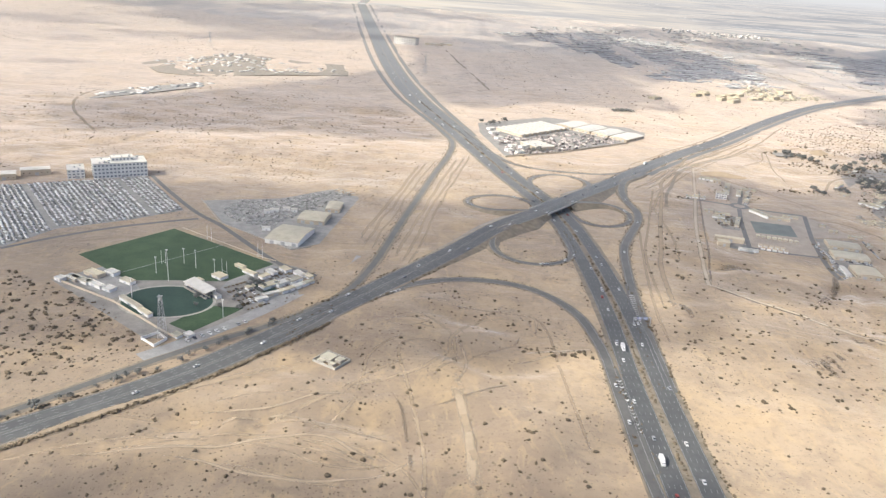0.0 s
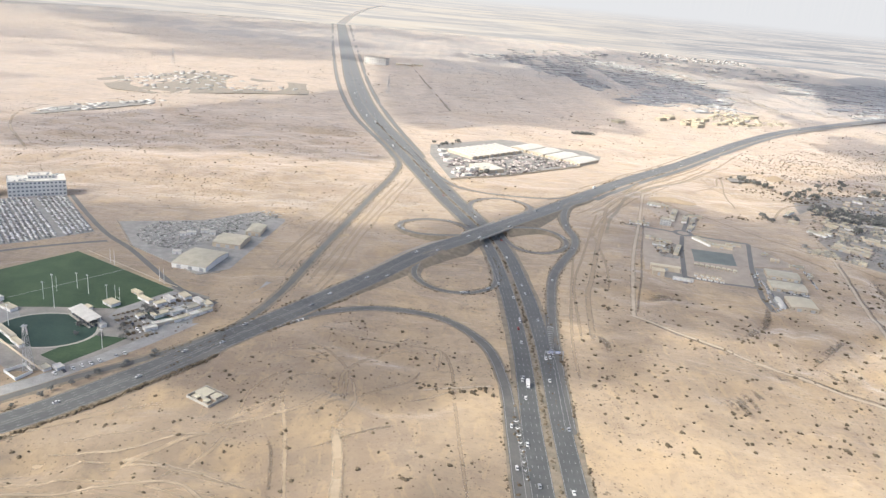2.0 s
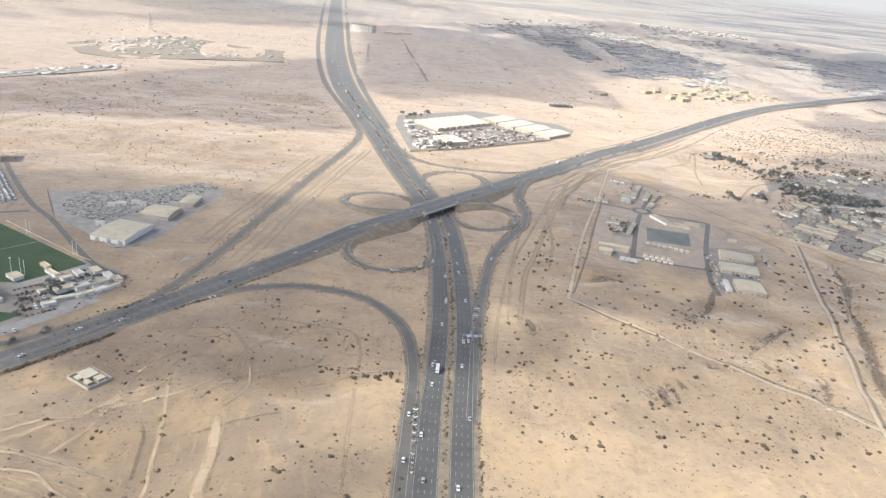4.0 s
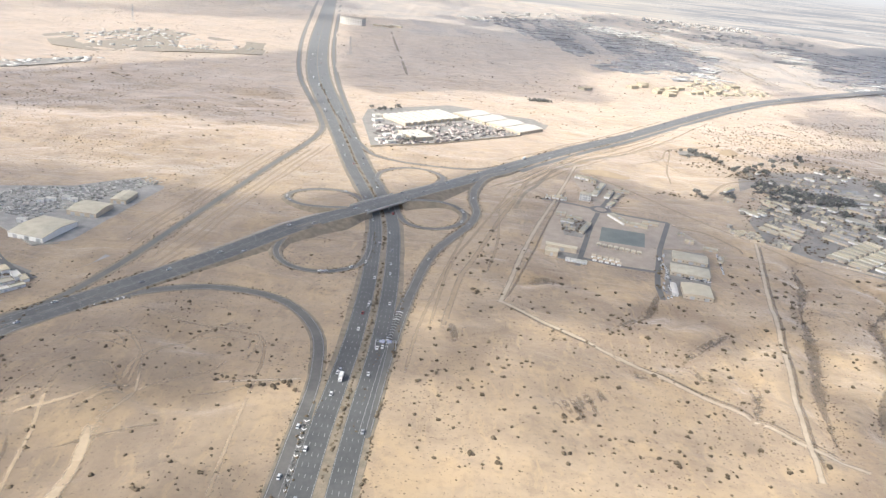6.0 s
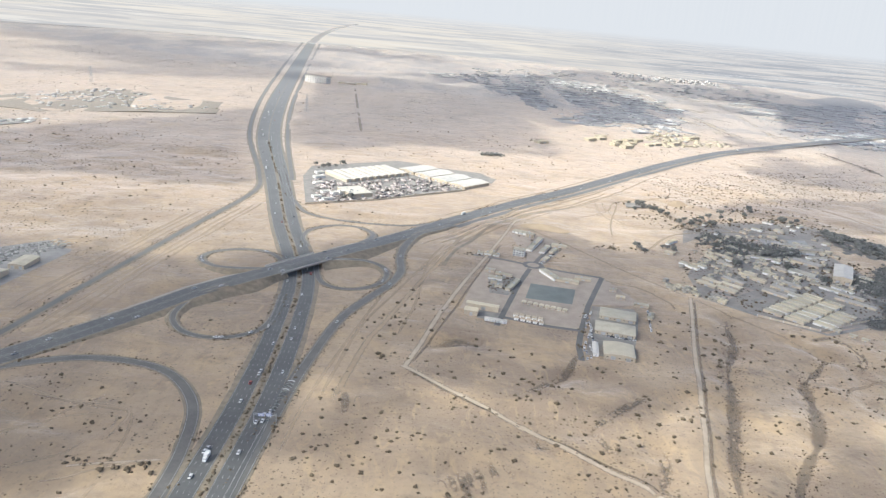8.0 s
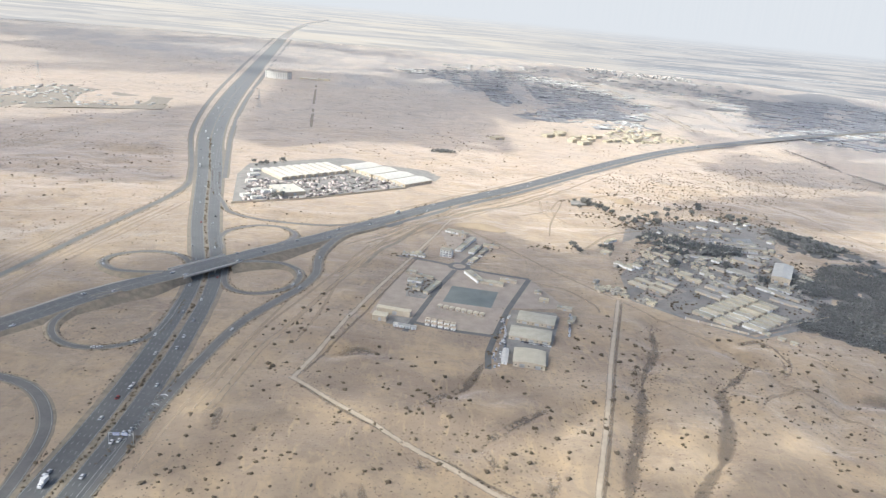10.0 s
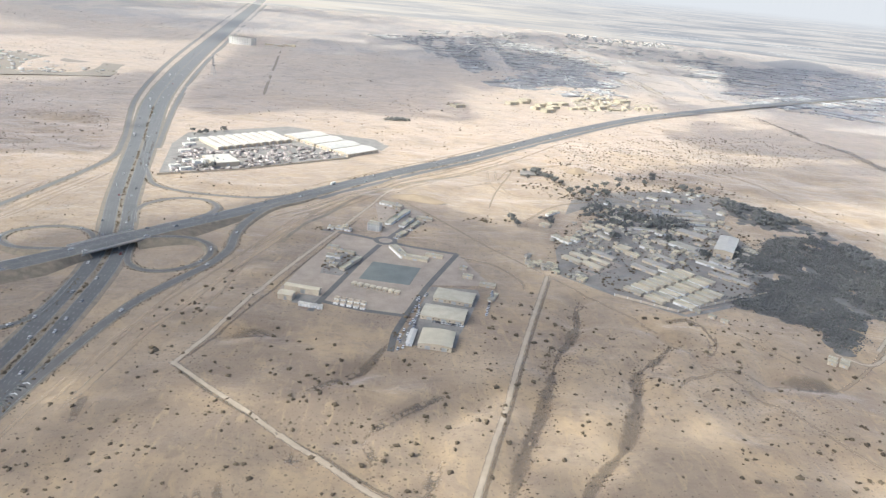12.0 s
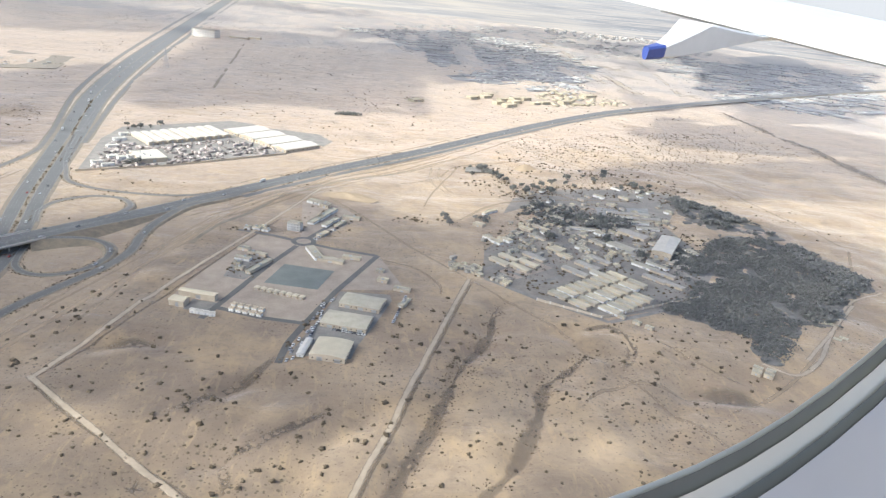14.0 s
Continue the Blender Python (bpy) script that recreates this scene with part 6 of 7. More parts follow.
M_PALE_HOUSE = material("pale_yellow_render", [(0.50, 0.445, 0.33), (0.58, 0.52, 0.395)], 8, 0.85)
VILLAS = [(-662, 1757), (-616, 1898), (-523, 2023), (-430, 1950), (-356, 1853), (-242, 1890), (-240, 1800), (-381, 1719), (-517, 1663)]
TOWN_E = [(208, 3294), (430, 3000), (520, 2600), (600, 2250), (651, 2116), (760, 2080), (884, 1960), (960, 2280), (1096, 2651), (984, 3376), (708, 3700)]
TOWN_R = [(1300, 2500), (1549, 3700), (1705, 3346), (2124, 3531), (2571, 3550), (2056, 2700), (1757, 2215), (1482, 2049), (1330, 2200)]
for label, spec in (("white villas of a distant settlement", town(VILLAS, 150, 6, 10, 2.0, 3.2, 35, 1)), ("dense pale houses of a distant town", town(TOWN_E, 850, 5, 12, 2.0, 3.2, 40, 2)),
                    ("scattered pale houses of a distant town", town(TOWN_R, 520, 5, 11, 2.0, 3.2, 30, 3)), ("pale town on the far plain", town([(400, 3050), (1050, 2850), (1900, 3700), (1700, 4300), (900, 4200), (300, 3700)], 330, 10, 26, 2.5, 4, 30, 4)),
                    ("pale tower blocks on the far plain", town([(1150, 4050), (1700, 4050), (1800, 4350), (1200, 4400)], 70, 8, 13, 5, 11, 20, 6)),
                    ("low works sheds beside the far highway", town([(847, 2100), (955, 2071), (1000, 1960), (941, 1906), (797, 1836), (780, 1960)], 110, 5, 13, 2.0, 3.2, 45, 7)),
                    ("white sheds in a line on the desert", town([(-618, 1316), (-561, 1426), (-459, 1550), (-439, 1521), (-517, 1393), (-594, 1285)], 34, 5, 14, 1.6, 2.4, 52, 8))):
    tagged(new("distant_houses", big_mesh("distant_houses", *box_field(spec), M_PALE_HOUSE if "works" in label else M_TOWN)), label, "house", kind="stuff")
# plot colour lightened to imitate haze over the distant gardens
M_FIELD = material("haze_paled_plot_ground", [(0.26, 0.258, 0.262), (0.345, 0.338, 0.333)], 60, 0.95, sheen=0.5, random_tint=0.16, island=True)
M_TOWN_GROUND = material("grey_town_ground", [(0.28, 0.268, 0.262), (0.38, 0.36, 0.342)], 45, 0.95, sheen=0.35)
for q, what in (([(-678, 1729), (-637, 1867), (-495, 2004), (-351, 1941), (-236, 1934), (-213, 1763), (-355, 1701), (-509, 1597), (-598, 1615)], "villas"), ([(491, 2505), (600, 2120), (709, 2109), (909, 2331), (1069, 2621), (937, 3015), (726, 3040), (530, 3456), (386, 3177)], "town"), ([(1477, 2740), (1583, 2546), (1948, 2625), (2529, 3576), (2353, 4100), (1695, 3397)], "town")):
    quad_plot("settled_ground", q, M_VERGE if what == "villas" else M_TOWN_GROUND, 0.3, "grey built-up ground under the distant " + what, "ground")
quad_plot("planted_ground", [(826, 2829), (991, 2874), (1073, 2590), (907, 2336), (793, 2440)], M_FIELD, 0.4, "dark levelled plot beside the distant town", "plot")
gp = np.random.default_rng(55)
gardens = []
for poly, n, rot, big in ((TOWN_E, 330, 40, 1.0), (TOWN_R, 200, 30, 1.2)):
    gardens += [(x, y, -0.5, big * gp.uniform(25, 120), big * gp.uniform(12, 45), 1.45 + 0.013 * (k % 30), rot + gp.choice((0, 90, 0)) + gp.uniform(-8, 8)) for k, (x, y) in enumerate(scatter(poly, n, gp))]
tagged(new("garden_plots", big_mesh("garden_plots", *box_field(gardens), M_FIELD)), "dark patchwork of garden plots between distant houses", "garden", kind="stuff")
quad_plot("planted_ground", [(-618, 1316), (-561, 1426), (-459, 1550), (-439, 1521), (-517, 1393), (-594, 1285)], M_YARD, 0.25, "grey paved strip on the desert", "plot")
for x, y, w, d, h in ((625, 1848, 26, 16, 9), (655, 1880, 24, 18, 8), (661, 1905, 22, 18, 9), (676, 1815, 22, 16, 8), (697, 1790, 30, 18, 9), (715, 1840, 26, 20, 8), (744, 1890, 24, 18, 10), (783, 1863, 24, 16, 8), (720, 1880, 20, 16, 9), (690, 1855, 22, 14, 8), (760, 1840, 20, 14, 8), (836, 1900, 26, 18, 8), (917, 2025, 40, 22, 8), (500, 1756, 26, 20, 7)):
    building("desert_house", x, y, w, d, h * 0.7, 38, "large cream house in the desert settlement", "house", M_PALE_HOUSE, M_PALE_HOUSE, "flat", 2, 5, "cream houses")
building("slab_block", -122, 2560, 76, 30, 22, -18, "long pale grey block with rows of windows beside the motorway", "block", M_WHITE, M_CONCRETE, "flat", 4, 9)
for x, y, w in ((-30, 2590, 60), (10, 2620, 40)):
    building("roadside_shed", x, y, w, 12 if w > 20 else 6, 5, -14, "low pale roadside building", "shed", M_CREAM, M_WHITE_ROOF, "flat", 1, 4)


def pylon(x, y, rot):
    ob = thing("power_pylon", pose(x, y, 0, 0, 0, rot), "grey steel lattice power pylon on the desert", "pylon", "power pylons")
    k = Soup()
    for a, b in ((-1, -1), (1, -1), (1, 1), (-1, 1)):
        k.bar((a * 4, b * 4, -0.5), (a * 0.8, b * 0.8, 30), 0.3, 4)
        k.bar((a * 0.8, b * 0.8, 30), (0, 0, 44), 0.25, 4)
    for i in range(7):
        z0, z1 = i * 4.3, (i + 1) * 4.3
        r0, r1 = 4 - 3.2 * z0 / 30, 4 - 3.2 * z1 / 30
        for p, q in (((-1, -1), (1, -1)), ((1, -1), (1, 1)), ((1, 1), (-1, 1)), ((-1, 1), (-1, -1))):
            k.bar((p[0] * r0, p[1] * r0, z0), (q[0] * r1, q[1] * r1, z1), 0.16, 3)
    piece("tower", k.mesh("tower", M_STEEL), ob)
    for z, w in ((30, 9), (35, 7.5), (40, 6)):
        k = Soup()
        k.bar((-w, 0, z), (w, 0, z), 0.25, 4)
        k.bar((-w, 0, z), (0, 0, z + 2.4), 0.18, 4)
        k.bar((w, 0, z), (0, 0, z + 2.4), 0.18, 4)
        piece("crossarm", k.mesh("crossarm", M_STEEL), ob)


for x, y in ((-627, 2084), (-40, 1900)):
    pylon(x, y, 60)

# ---- vegetation ----


def open_land(p, margin=0.25):
    return flat_mask(p[:, 0], p[:, 1]) > margin


def shrub_field(label, pts, lo, hi, seed, sub=1, even=2.2):
    gg = np.random.default_rng(seed)
    size = lo + (hi - lo) * gg.random(len(pts)) ** even
    z = land(pts[:, 0], pts[:, 1]) + size * 0.28
    extra = gg.random(len(pts)) < 0.6
    off = gg.uniform(-0.9, 0.9, (len(pts), 2)) * size[:, None]
    c = np.r_[np.c_[pts, z], np.c_[pts + off, z - size * 0.08][extra]]
    s = np.r_[size, size[extra] * 0.65]
    tagged(new("desert_shrubs", big_mesh("desert_shrubs", *clumps(c, s, sub, seed, 0.62), M_SHRUB)), label, "shrub", kind="stuff")


gg = np.random.default_rng(21)
near = gg.uniform((-520, 290), (1050, 1000), (36000, 2))
dens = 0.5 + 0.5 * value_noise(near[:, 0], near[:, 1], 70, 31) + 0.45 * value_noise(near[:, 0], near[:, 1], 22, 33)
keep = (gg.random(len(near)) < np.clip(dens - 0.42, 0, 1) * 0.26) & open_land(near)
shrub_field("low dark desert shrubs scattered over the sand", near[keep], 0.3, 1.35, 1, 1)
tiny = gg.uniform((-520, 290), (900, 900), (54000, 2))
dens = 0.5 + 0.5 * value_noise(tiny[:, 0], tiny[:, 1], 45, 37) + 0.5 * value_noise(tiny[:, 0], tiny[:, 1], 13, 39)
keep = (gg.random(len(tiny)) < np.clip(dens - 0.45, 0, 1) * 0.6) & open_land(tiny, 0.08)
shrub_field("tufts of dry grass on the sand", tiny[keep], 0.2, 0.6, 2, 1)
field = gg.uniform((185, 430), (780, 800), (3400, 2))
dens = 0.62 + 0.3 * value_noise(field[:, 0], field[:, 1], 60, 71) + 0.2 * value_noise(field[:, 0], field[:, 1], 20, 73)
keep = (gg.random(len(field)) < np.clip(dens - 0.35, 0, 1) * 0.7) & open_land(field, 0.1)
shrub_field("rounded dark desert bushes dotted over the sand", field[keep], 0.7, 1.7, 17, 2, 1.4)
corner = np.random.default_rng(46).uniform((190, 420), (400, 650), (190, 2))
shrub_field("rounded brown bushes on the flat beside the motorway", corner[open_land(corner, 0.1)], 0.6, 1.25, 47, 2, 1.3)
field = gg.uniform((-260, 300), (130, 600), (5600, 2))
dens = 0.6 + 0.3 * value_noise(field[:, 0], field[:, 1], 50, 75) + 0.25 * value_noise(field[:, 0], field[:, 1], 18, 77)
keep = (gg.random(len(field)) < np.clip(dens - 0.38, 0, 1) * 0.6) & open_land(field, 0.1)
shrub_field("low dark desert bushes among wheel tracks", field[keep], 0.4, 1.25, 18, 2)
left = scatter([(-420, 400), (-250, 400), (-185, 455), (-240, 512), (-300, 545), (-420, 600)], 900, gg)
shrub_field("dense dark shrubs on the flat beside the sports ground", left, 0.4, 1.7, 3, 2)
mid = gg.uniform((-700, 1000), (1300, 2100), (26000, 2))
dens = 0.5 + 0.5 * value_noise(mid[:, 0], mid[:, 1], 160, 41) + 0.4 * value_noise(mid[:, 0], mid[:, 1], 50, 43)
keep = (gg.random(len(mid)) < np.clip(dens - 0.35, 0, 1) * 0.28) & open_land(mid)
shrub_field("distant desert shrubs", mid[keep], 0.6, 1.7, 4, 1)
band = scatter([(700, 1260), (900, 1330), (1250, 1560), (1150, 1700), (860, 1600), (640, 1420)], 1300, gg)
shrub_field("speckle of shrubs on the sunlit flat", band, 0.7, 1.4, 5, 1)


far_s = gg.uniform((-1500, 1000), (1900, 3200), (60000, 2))
dens = 0.5 + 0.5 * value_noise(far_s[:, 0], far_s[:, 1], 240, 81) + 0.4 * value_noise(far_s[:, 0], far_s[:, 1], 70, 83)
keep = (gg.random(len(far_s)) < np.clip(dens - 0.25, 0, 1) * 0.5) & (np.abs(far_s[:, 0]) < 0.62 * far_s[:, 1] + 50)
keep[keep] = open_land(far_s[keep], 0.3)
shrub_field("speckle of low scrub over the far plain", far_s[keep], 0.5, 1.5, 24, 1)


lit_s = gg.uniform((-700, 780), (110, 1400), (26000, 2))
dens = 0.5 + 0.5 * value_noise(lit_s[:, 0], lit_s[:, 1], 60, 85) + 0.4 * value_noise(lit_s[:, 0], lit_s[:, 1], 17, 87)
keep = (gg.random(len(lit_s)) < np.clip(dens - 0.3, 0, 1) * 0.7) & open_land(lit_s, 0.2)
shrub_field("dry grass tufts over the plain beside the motorway", lit_s[keep], 0.25, 0.9, 25, 1)


def along(line, off_lo, off_hi, spacing, seed, y_lo, y_hi):
    g2 = np.random.default_rng(seed)
    ln = line[(line[:, 1] > y_lo) & (line[:, 1] < y_hi)]
    arc = np.r_[0, np.cumsum(np.linalg.norm(np.diff(ln, axis=0), axis=1))]
    at = np.arange(0, arc[-1], spacing) + g2.uniform(-0.4, 0.4, len(np.arange(0, arc[-1], spacing))) * spacing
    p = np.stack([np.interp(at, arc, ln[:, k]) for k in range(2)], 1)
    s = np.stack([np.interp(at, arc, sideways(ln)[:, k]) for k in range(2)], 1)
    return p + s * g2.uniform(off_lo, off_hi, (len(p), 1))


for k, q in enumerate((*RAMPS["loop"], *RAMPS["ramp"])):
    ln = curve_through(q, 4)
    for j, (lo, hi) in enumerate(((3.6, 6.0), (-6.0, -3.6)) if q in RAMPS["loop"] or q is RAMP_NE else ((5.2, 8.0), (-8.0, -5.2))):
        verge = along(ln, lo, hi, 2.0, 120 + 2 * k + j, 300, 1300)
        verge = verge[value_noise(verge[:, 0], verge[:, 1], 16, 59) > -0.15]
        shrub_field("dark scrub along the edge of the slip road", verge, 0.3, 0.95, 140 + 2 * k + j, 1)
for k, (lo, hi) in enumerate(((4, 9), (-9, -4))):
    verge = along(curve_through(SERVICE_W, 6), lo, hi, 2.4, 160 + k, 500, 1150)
    shrub_field("low scrub along the service road", verge, 0.3, 0.9, 162 + k, 1)
shrub_field("row of dark bushes beside the slip road", np.random.default_rng(5).uniform((72, 480), (132, 492), (34, 2)), 0.6, 1.7, 170, 2)
hedge = along(LINE_A, -1.3, 1.3, 2.3, 7, 250, 1500)
hedge = hedge[value_noise(hedge[:, 0], hedge[:, 1], 14, 51) > -0.3]
shrub_field("green shrubs planted along the central reserve", hedge, 0.5, 1.3, 7, 2)
for k, (lo, hi, sp) in enumerate(((19, 22, 1.8), (-24, -19, 4.0))):
    verge = along(LINE_A, lo, hi, sp, 8 + k, 250, 640 if lo > 0 else 800)
    verge = verge[value_noise(verge[:, 0], verge[:, 1], 18, 53) > (-0.5 if lo > 0 else 0.1)]
    shrub_field("dusty shrubs along the motorway verge", verge, 0.4, 1.2, 9 + k, 2)
for k, off in enumerate(((12.5, 15), (-15.5, -12.5))):
    verge = along(LINE_B, *off, 2.6, 12 + k, 180, 1300)
    verge = verge[value_noise(verge[:, 0], verge[:, 1], 20, 57) > 0.0]
    shrub_field("dusty shrubs along the highway verge", verge, 0.4, 1.2, 14 + k, 2)
shrub_field("dark hedge along the highway edge", along(LINE_B, 13.2, 15.6, 0.9, 30, 160, 520), 0.6, 1.5, 31, 2)
rows4 = np.array([(-162 + 5.6 * i + 2.5 * j, 558 - 7.3 * i + 2.6 * j) for i in range(6) for j in range(6)], float)
shrub_field("rows of small dark trees between parking bays", rows4, 0.9, 1.6, 32, 2)
shrub_field("hedges and small trees round the compound houses", np.concatenate([scatter(q, n, gg) for q, n in (([(334, 812), (362, 806), (372, 850), (350, 872), (334, 850)], 60), ([(364, 924), (430, 924), (436, 1010), (380, 1036)], 50), ([(396, 672), (404, 672), (420, 740), (430, 800), (424, 800), (408, 730)], 26), ([(462, 672), (470, 700), (492, 780), (500, 780), (476, 700)], 24), ([(300, 925), (330, 938), (336, 926), (305, 915)], 14), ([(520, 985), (545, 985), (545, 1010), (520, 1010)], 16))]), 0.5, 1.5, 36, 2)
shrub_field("dark hedges round the club gardens", scatter([(-150, 585), (-118, 560), (-104, 585), (-130, 612)], 70, gg), 0.6, 1.5, 33, 2)
shrub_field("scrub and small trees between the village houses", scatter([(546, 845), (650, 790), (757, 845), (820, 1000), (800, 1090), (720, 1120), (640, 1085), (560, 950)], 1100, gg), 0.5, 1.6, 34, 2)
gr_ = np.random.default_rng(44)
rim = np.concatenate([gr_.normal((x, y), (sx, sy), (m, 2)) for x, y, sx, sy, m in ((569, 1164, 9, 8, 16), (633, 1311, 12, 9, 22), (614, 1177, 10, 8, 16), (694, 1286, 14, 8, 24), (749, 1263, 16, 8, 22), (780, 1211, 16, 8, 26), (810, 1191, 18, 9, 34), (855, 1203, 12, 9, 24), (485, 997, 7, 6, 14), (498, 994, 7, 6, 14), (620, 1124, 16, 8, 30), (641, 1117, 14, 8, 26), (683, 1169, 16, 9, 26), (720, 1180, 16, 8, 24), (590, 1240, 16, 5, 26), (660, 1140, 14, 8, 22), (760, 1150, 20, 12, 34), (830, 1150, 18, 12, 34))])
shrub_field("clumps of dusty trees on the north side of the village", rim, 0.6, 1.7, 37, 2, 1.5)
shrub_field("scrub along the north rim of the village", scatter([(560, 1120), (700, 1130), (850, 1180), (880, 1260), (760, 1300), (600, 1280)], 260, gg), 0.5, 1.9, 35, 2)
for k, (q, w) in enumerate(RILLS[:3]):
    pts = along(curve_through(q, 3), 0, 0.01, 0.8, 260 + k, 0, 2100)
    pts = pts + np.random.default_rng(280 + k).normal(0, w * 0.55, pts.shape)
    shrub_field("dark scrub lining the eroded rill", pts, 0.2, 0.6, 270 + k, 1)
for k, (q, w) in enumerate(GULLIES):
    ln = curve_through(q, 3)
    pts = along(ln, 0, 0.01, 0.3, 60 + k, 0, 2100)
    pts = pts + np.random.default_rng(80 + k).normal(0, w * 0.4, pts.shape)
    pts = pts[value_noise(pts[:, 0], pts[:, 1], 9, 65) > -0.2]
    shrub_field("dark scrub lining the dry gully", pts, 0.2, 0.8, 70 + k, 1)

# trees: trunk, limbs, and a crown of many leaf clumps
TREES = []


def tree_kind(seed, h, spread, label):
    rt = random.Random(seed)
    ob = thing("tree", pose(0, 0, -2000), label, "tree", "trees of the settlement")
    k = Soup()
    k.bar((0, 0, -0.4), (0.2, 0.1, h * 0.4), 0.28, 7, 0.2)
    tips = []
    for i in range(5):
        a = i * 1.257 + rt.uniform(-0.4, 0.4)
        tip = (math.cos(a) * spread * rt.uniform(0.4, 0.7), math.sin(a) * spread * rt.uniform(0.4, 0.7), h * rt.uniform(0.6, 0.85))
        k.bar((0.2, 0.1, h * 0.36), tip, 0.15, 5, 0.06)
        tips.append(tip)
    piece("trunk", k.mesh("trunk", M_TRUNK), ob)
    c = [(t[0] + rt.gauss(0, 0.28) * spread, t[1] + rt.gauss(0, 0.28) * spread, t[2] + rt.gauss(0, 0.12) * h) for t in tips for _ in range(9)]
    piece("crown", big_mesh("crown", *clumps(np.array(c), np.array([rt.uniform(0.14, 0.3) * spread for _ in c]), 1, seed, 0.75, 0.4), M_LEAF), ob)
    return ob


for s, h, w in ((1, 5.5, 3.2), (2, 7.0, 4.2), (3, 4.5, 2.8), (4, 8.0, 4.6)):
    TREES.append(tree_kind(s, h, w, "dark green tree, greyed for haze, with an uneven spreading crown"))
rt = random.Random(8)
spots = [(x + rt.gauss(0, s), y + rt.gauss(0, s)) for x, y, n, s in ((632, 1140, 6, 9), (666, 1148, 8, 9), (697, 1190, 6, 12), (754, 1250, 6, 14), (793, 1195, 7, 14), (590, 1235, 9, 11), (606, 1212, 6, 5), (617, 1192, 5, 6), (700, 970, 4, 4), (728, 930, 4, 4), (640, 965, 3, 5), (575, 1010, 4, 8), (535, 1000, 4, 9)) for _ in range(n)]
spots += [tuple(p) for p in along(LINE_B, -19, -15.5, 11, 90, 340, 500)] + [(-178 + rt.uniform(0, 40), 560 - rt.uniform(0, 40)) for _ in range(10)]
spots += [(-146 + 2.9 * k + 1.4 * j, 566 - 2.3 * k + 8 * j) for k in range(6) for j in range(2)]
spots += [(86, 1302), (92, 1310), (78, 1322), (99, 1316), (110, 1326), (120, 1340), (150, 1120), (158, 1128), (150, 1132)]
for k, (x, y) in enumerate(spots):
    small = 0.6 if y < 600 else 1.0
    src = TREES[k % 4]
    ob = copy_thing(src, pose(x, y, float(land(x, y)[0]), 0, 0, rt.uniform(0, 360)) @ Matrix.Scale(small * rt.uniform(0.75, 1.2), 4))
for src in TREES:
    for o in (*src.children, src):
        bpy.data.objects.remove(o)
GROVE = [(774, 969), (801, 957), (830, 1000), (858, 1012), (902, 1016), (925, 940), (905, 880), (870, 838), (835, 800), (806, 765), (785, 728), (767, 722), (770, 760), (742, 786), (708, 800), (712, 812), (745, 830), (765, 868), (752, 886), (752, 926)]
WOODS = ((GROVE, 5900, "dense dark grove of dusty trees"), ([(622, 1058), (640, 1098), (672, 1100), (700, 1075), (690, 1030), (660, 1012), (635, 1022)], 150, "stand of dark trees among the houses"),
         ([(688, 1022), (705, 1052), (730, 1066), (750, 1050), (735, 1022), (706, 1006)], 130, "stand of dark trees among the houses"), ([(839, 1175), (876, 1140), (913, 1068), (936, 975), (957, 902), (918, 875), (905, 930), (907, 1010), (885, 1040), (823, 1055)], 1500, "open scrub wood on the edge of the grove"),
         ([(870, 842), (905, 880), (925, 935), (957, 902), (902, 846), (861, 793), (830, 790)], 230, "open scrub wood on the edge of the grove"), ([(360, 1535), (400, 1535), (400, 1565), (360, 1565)], 60, "ring of dark trees in the desert"))
gl = np.random.default_rng(99)
M_LITTER = material("dark_leaf_litter", [(0.150, 0.147, 0.138), (0.205, 0.198, 0.182)], 6, 0.95, sheen=0.1, bump=0.5, bump_scale=0.8)
litter = []
for poly, n in ((GROVE, 760), (WOODS[1][0], 40), (WOODS[2][0], 40), (WOODS[3][0], 260), (WOODS[4][0], 60)):
    q = scatter(poly, n, gl)
    q = q[value_noise(q[:, 0], q[:, 1], 26, 61) + 0.6 * value_noise(q[:, 0], q[:, 1], 11, 63) > -0.75]
    litter += [np.c_[q, land(q[:, 0], q[:, 1]) - 0.4]]
litter = np.concatenate(litter)
tagged(new("leaf_litter", big_mesh("leaf_litter", *clumps(litter, gl.uniform(5, 11, len(litter)), 2, 98, 0.09, 0.06), M_LITTER)), "dark litter and low growth under the trees", "undergrowth", kind="stuff")
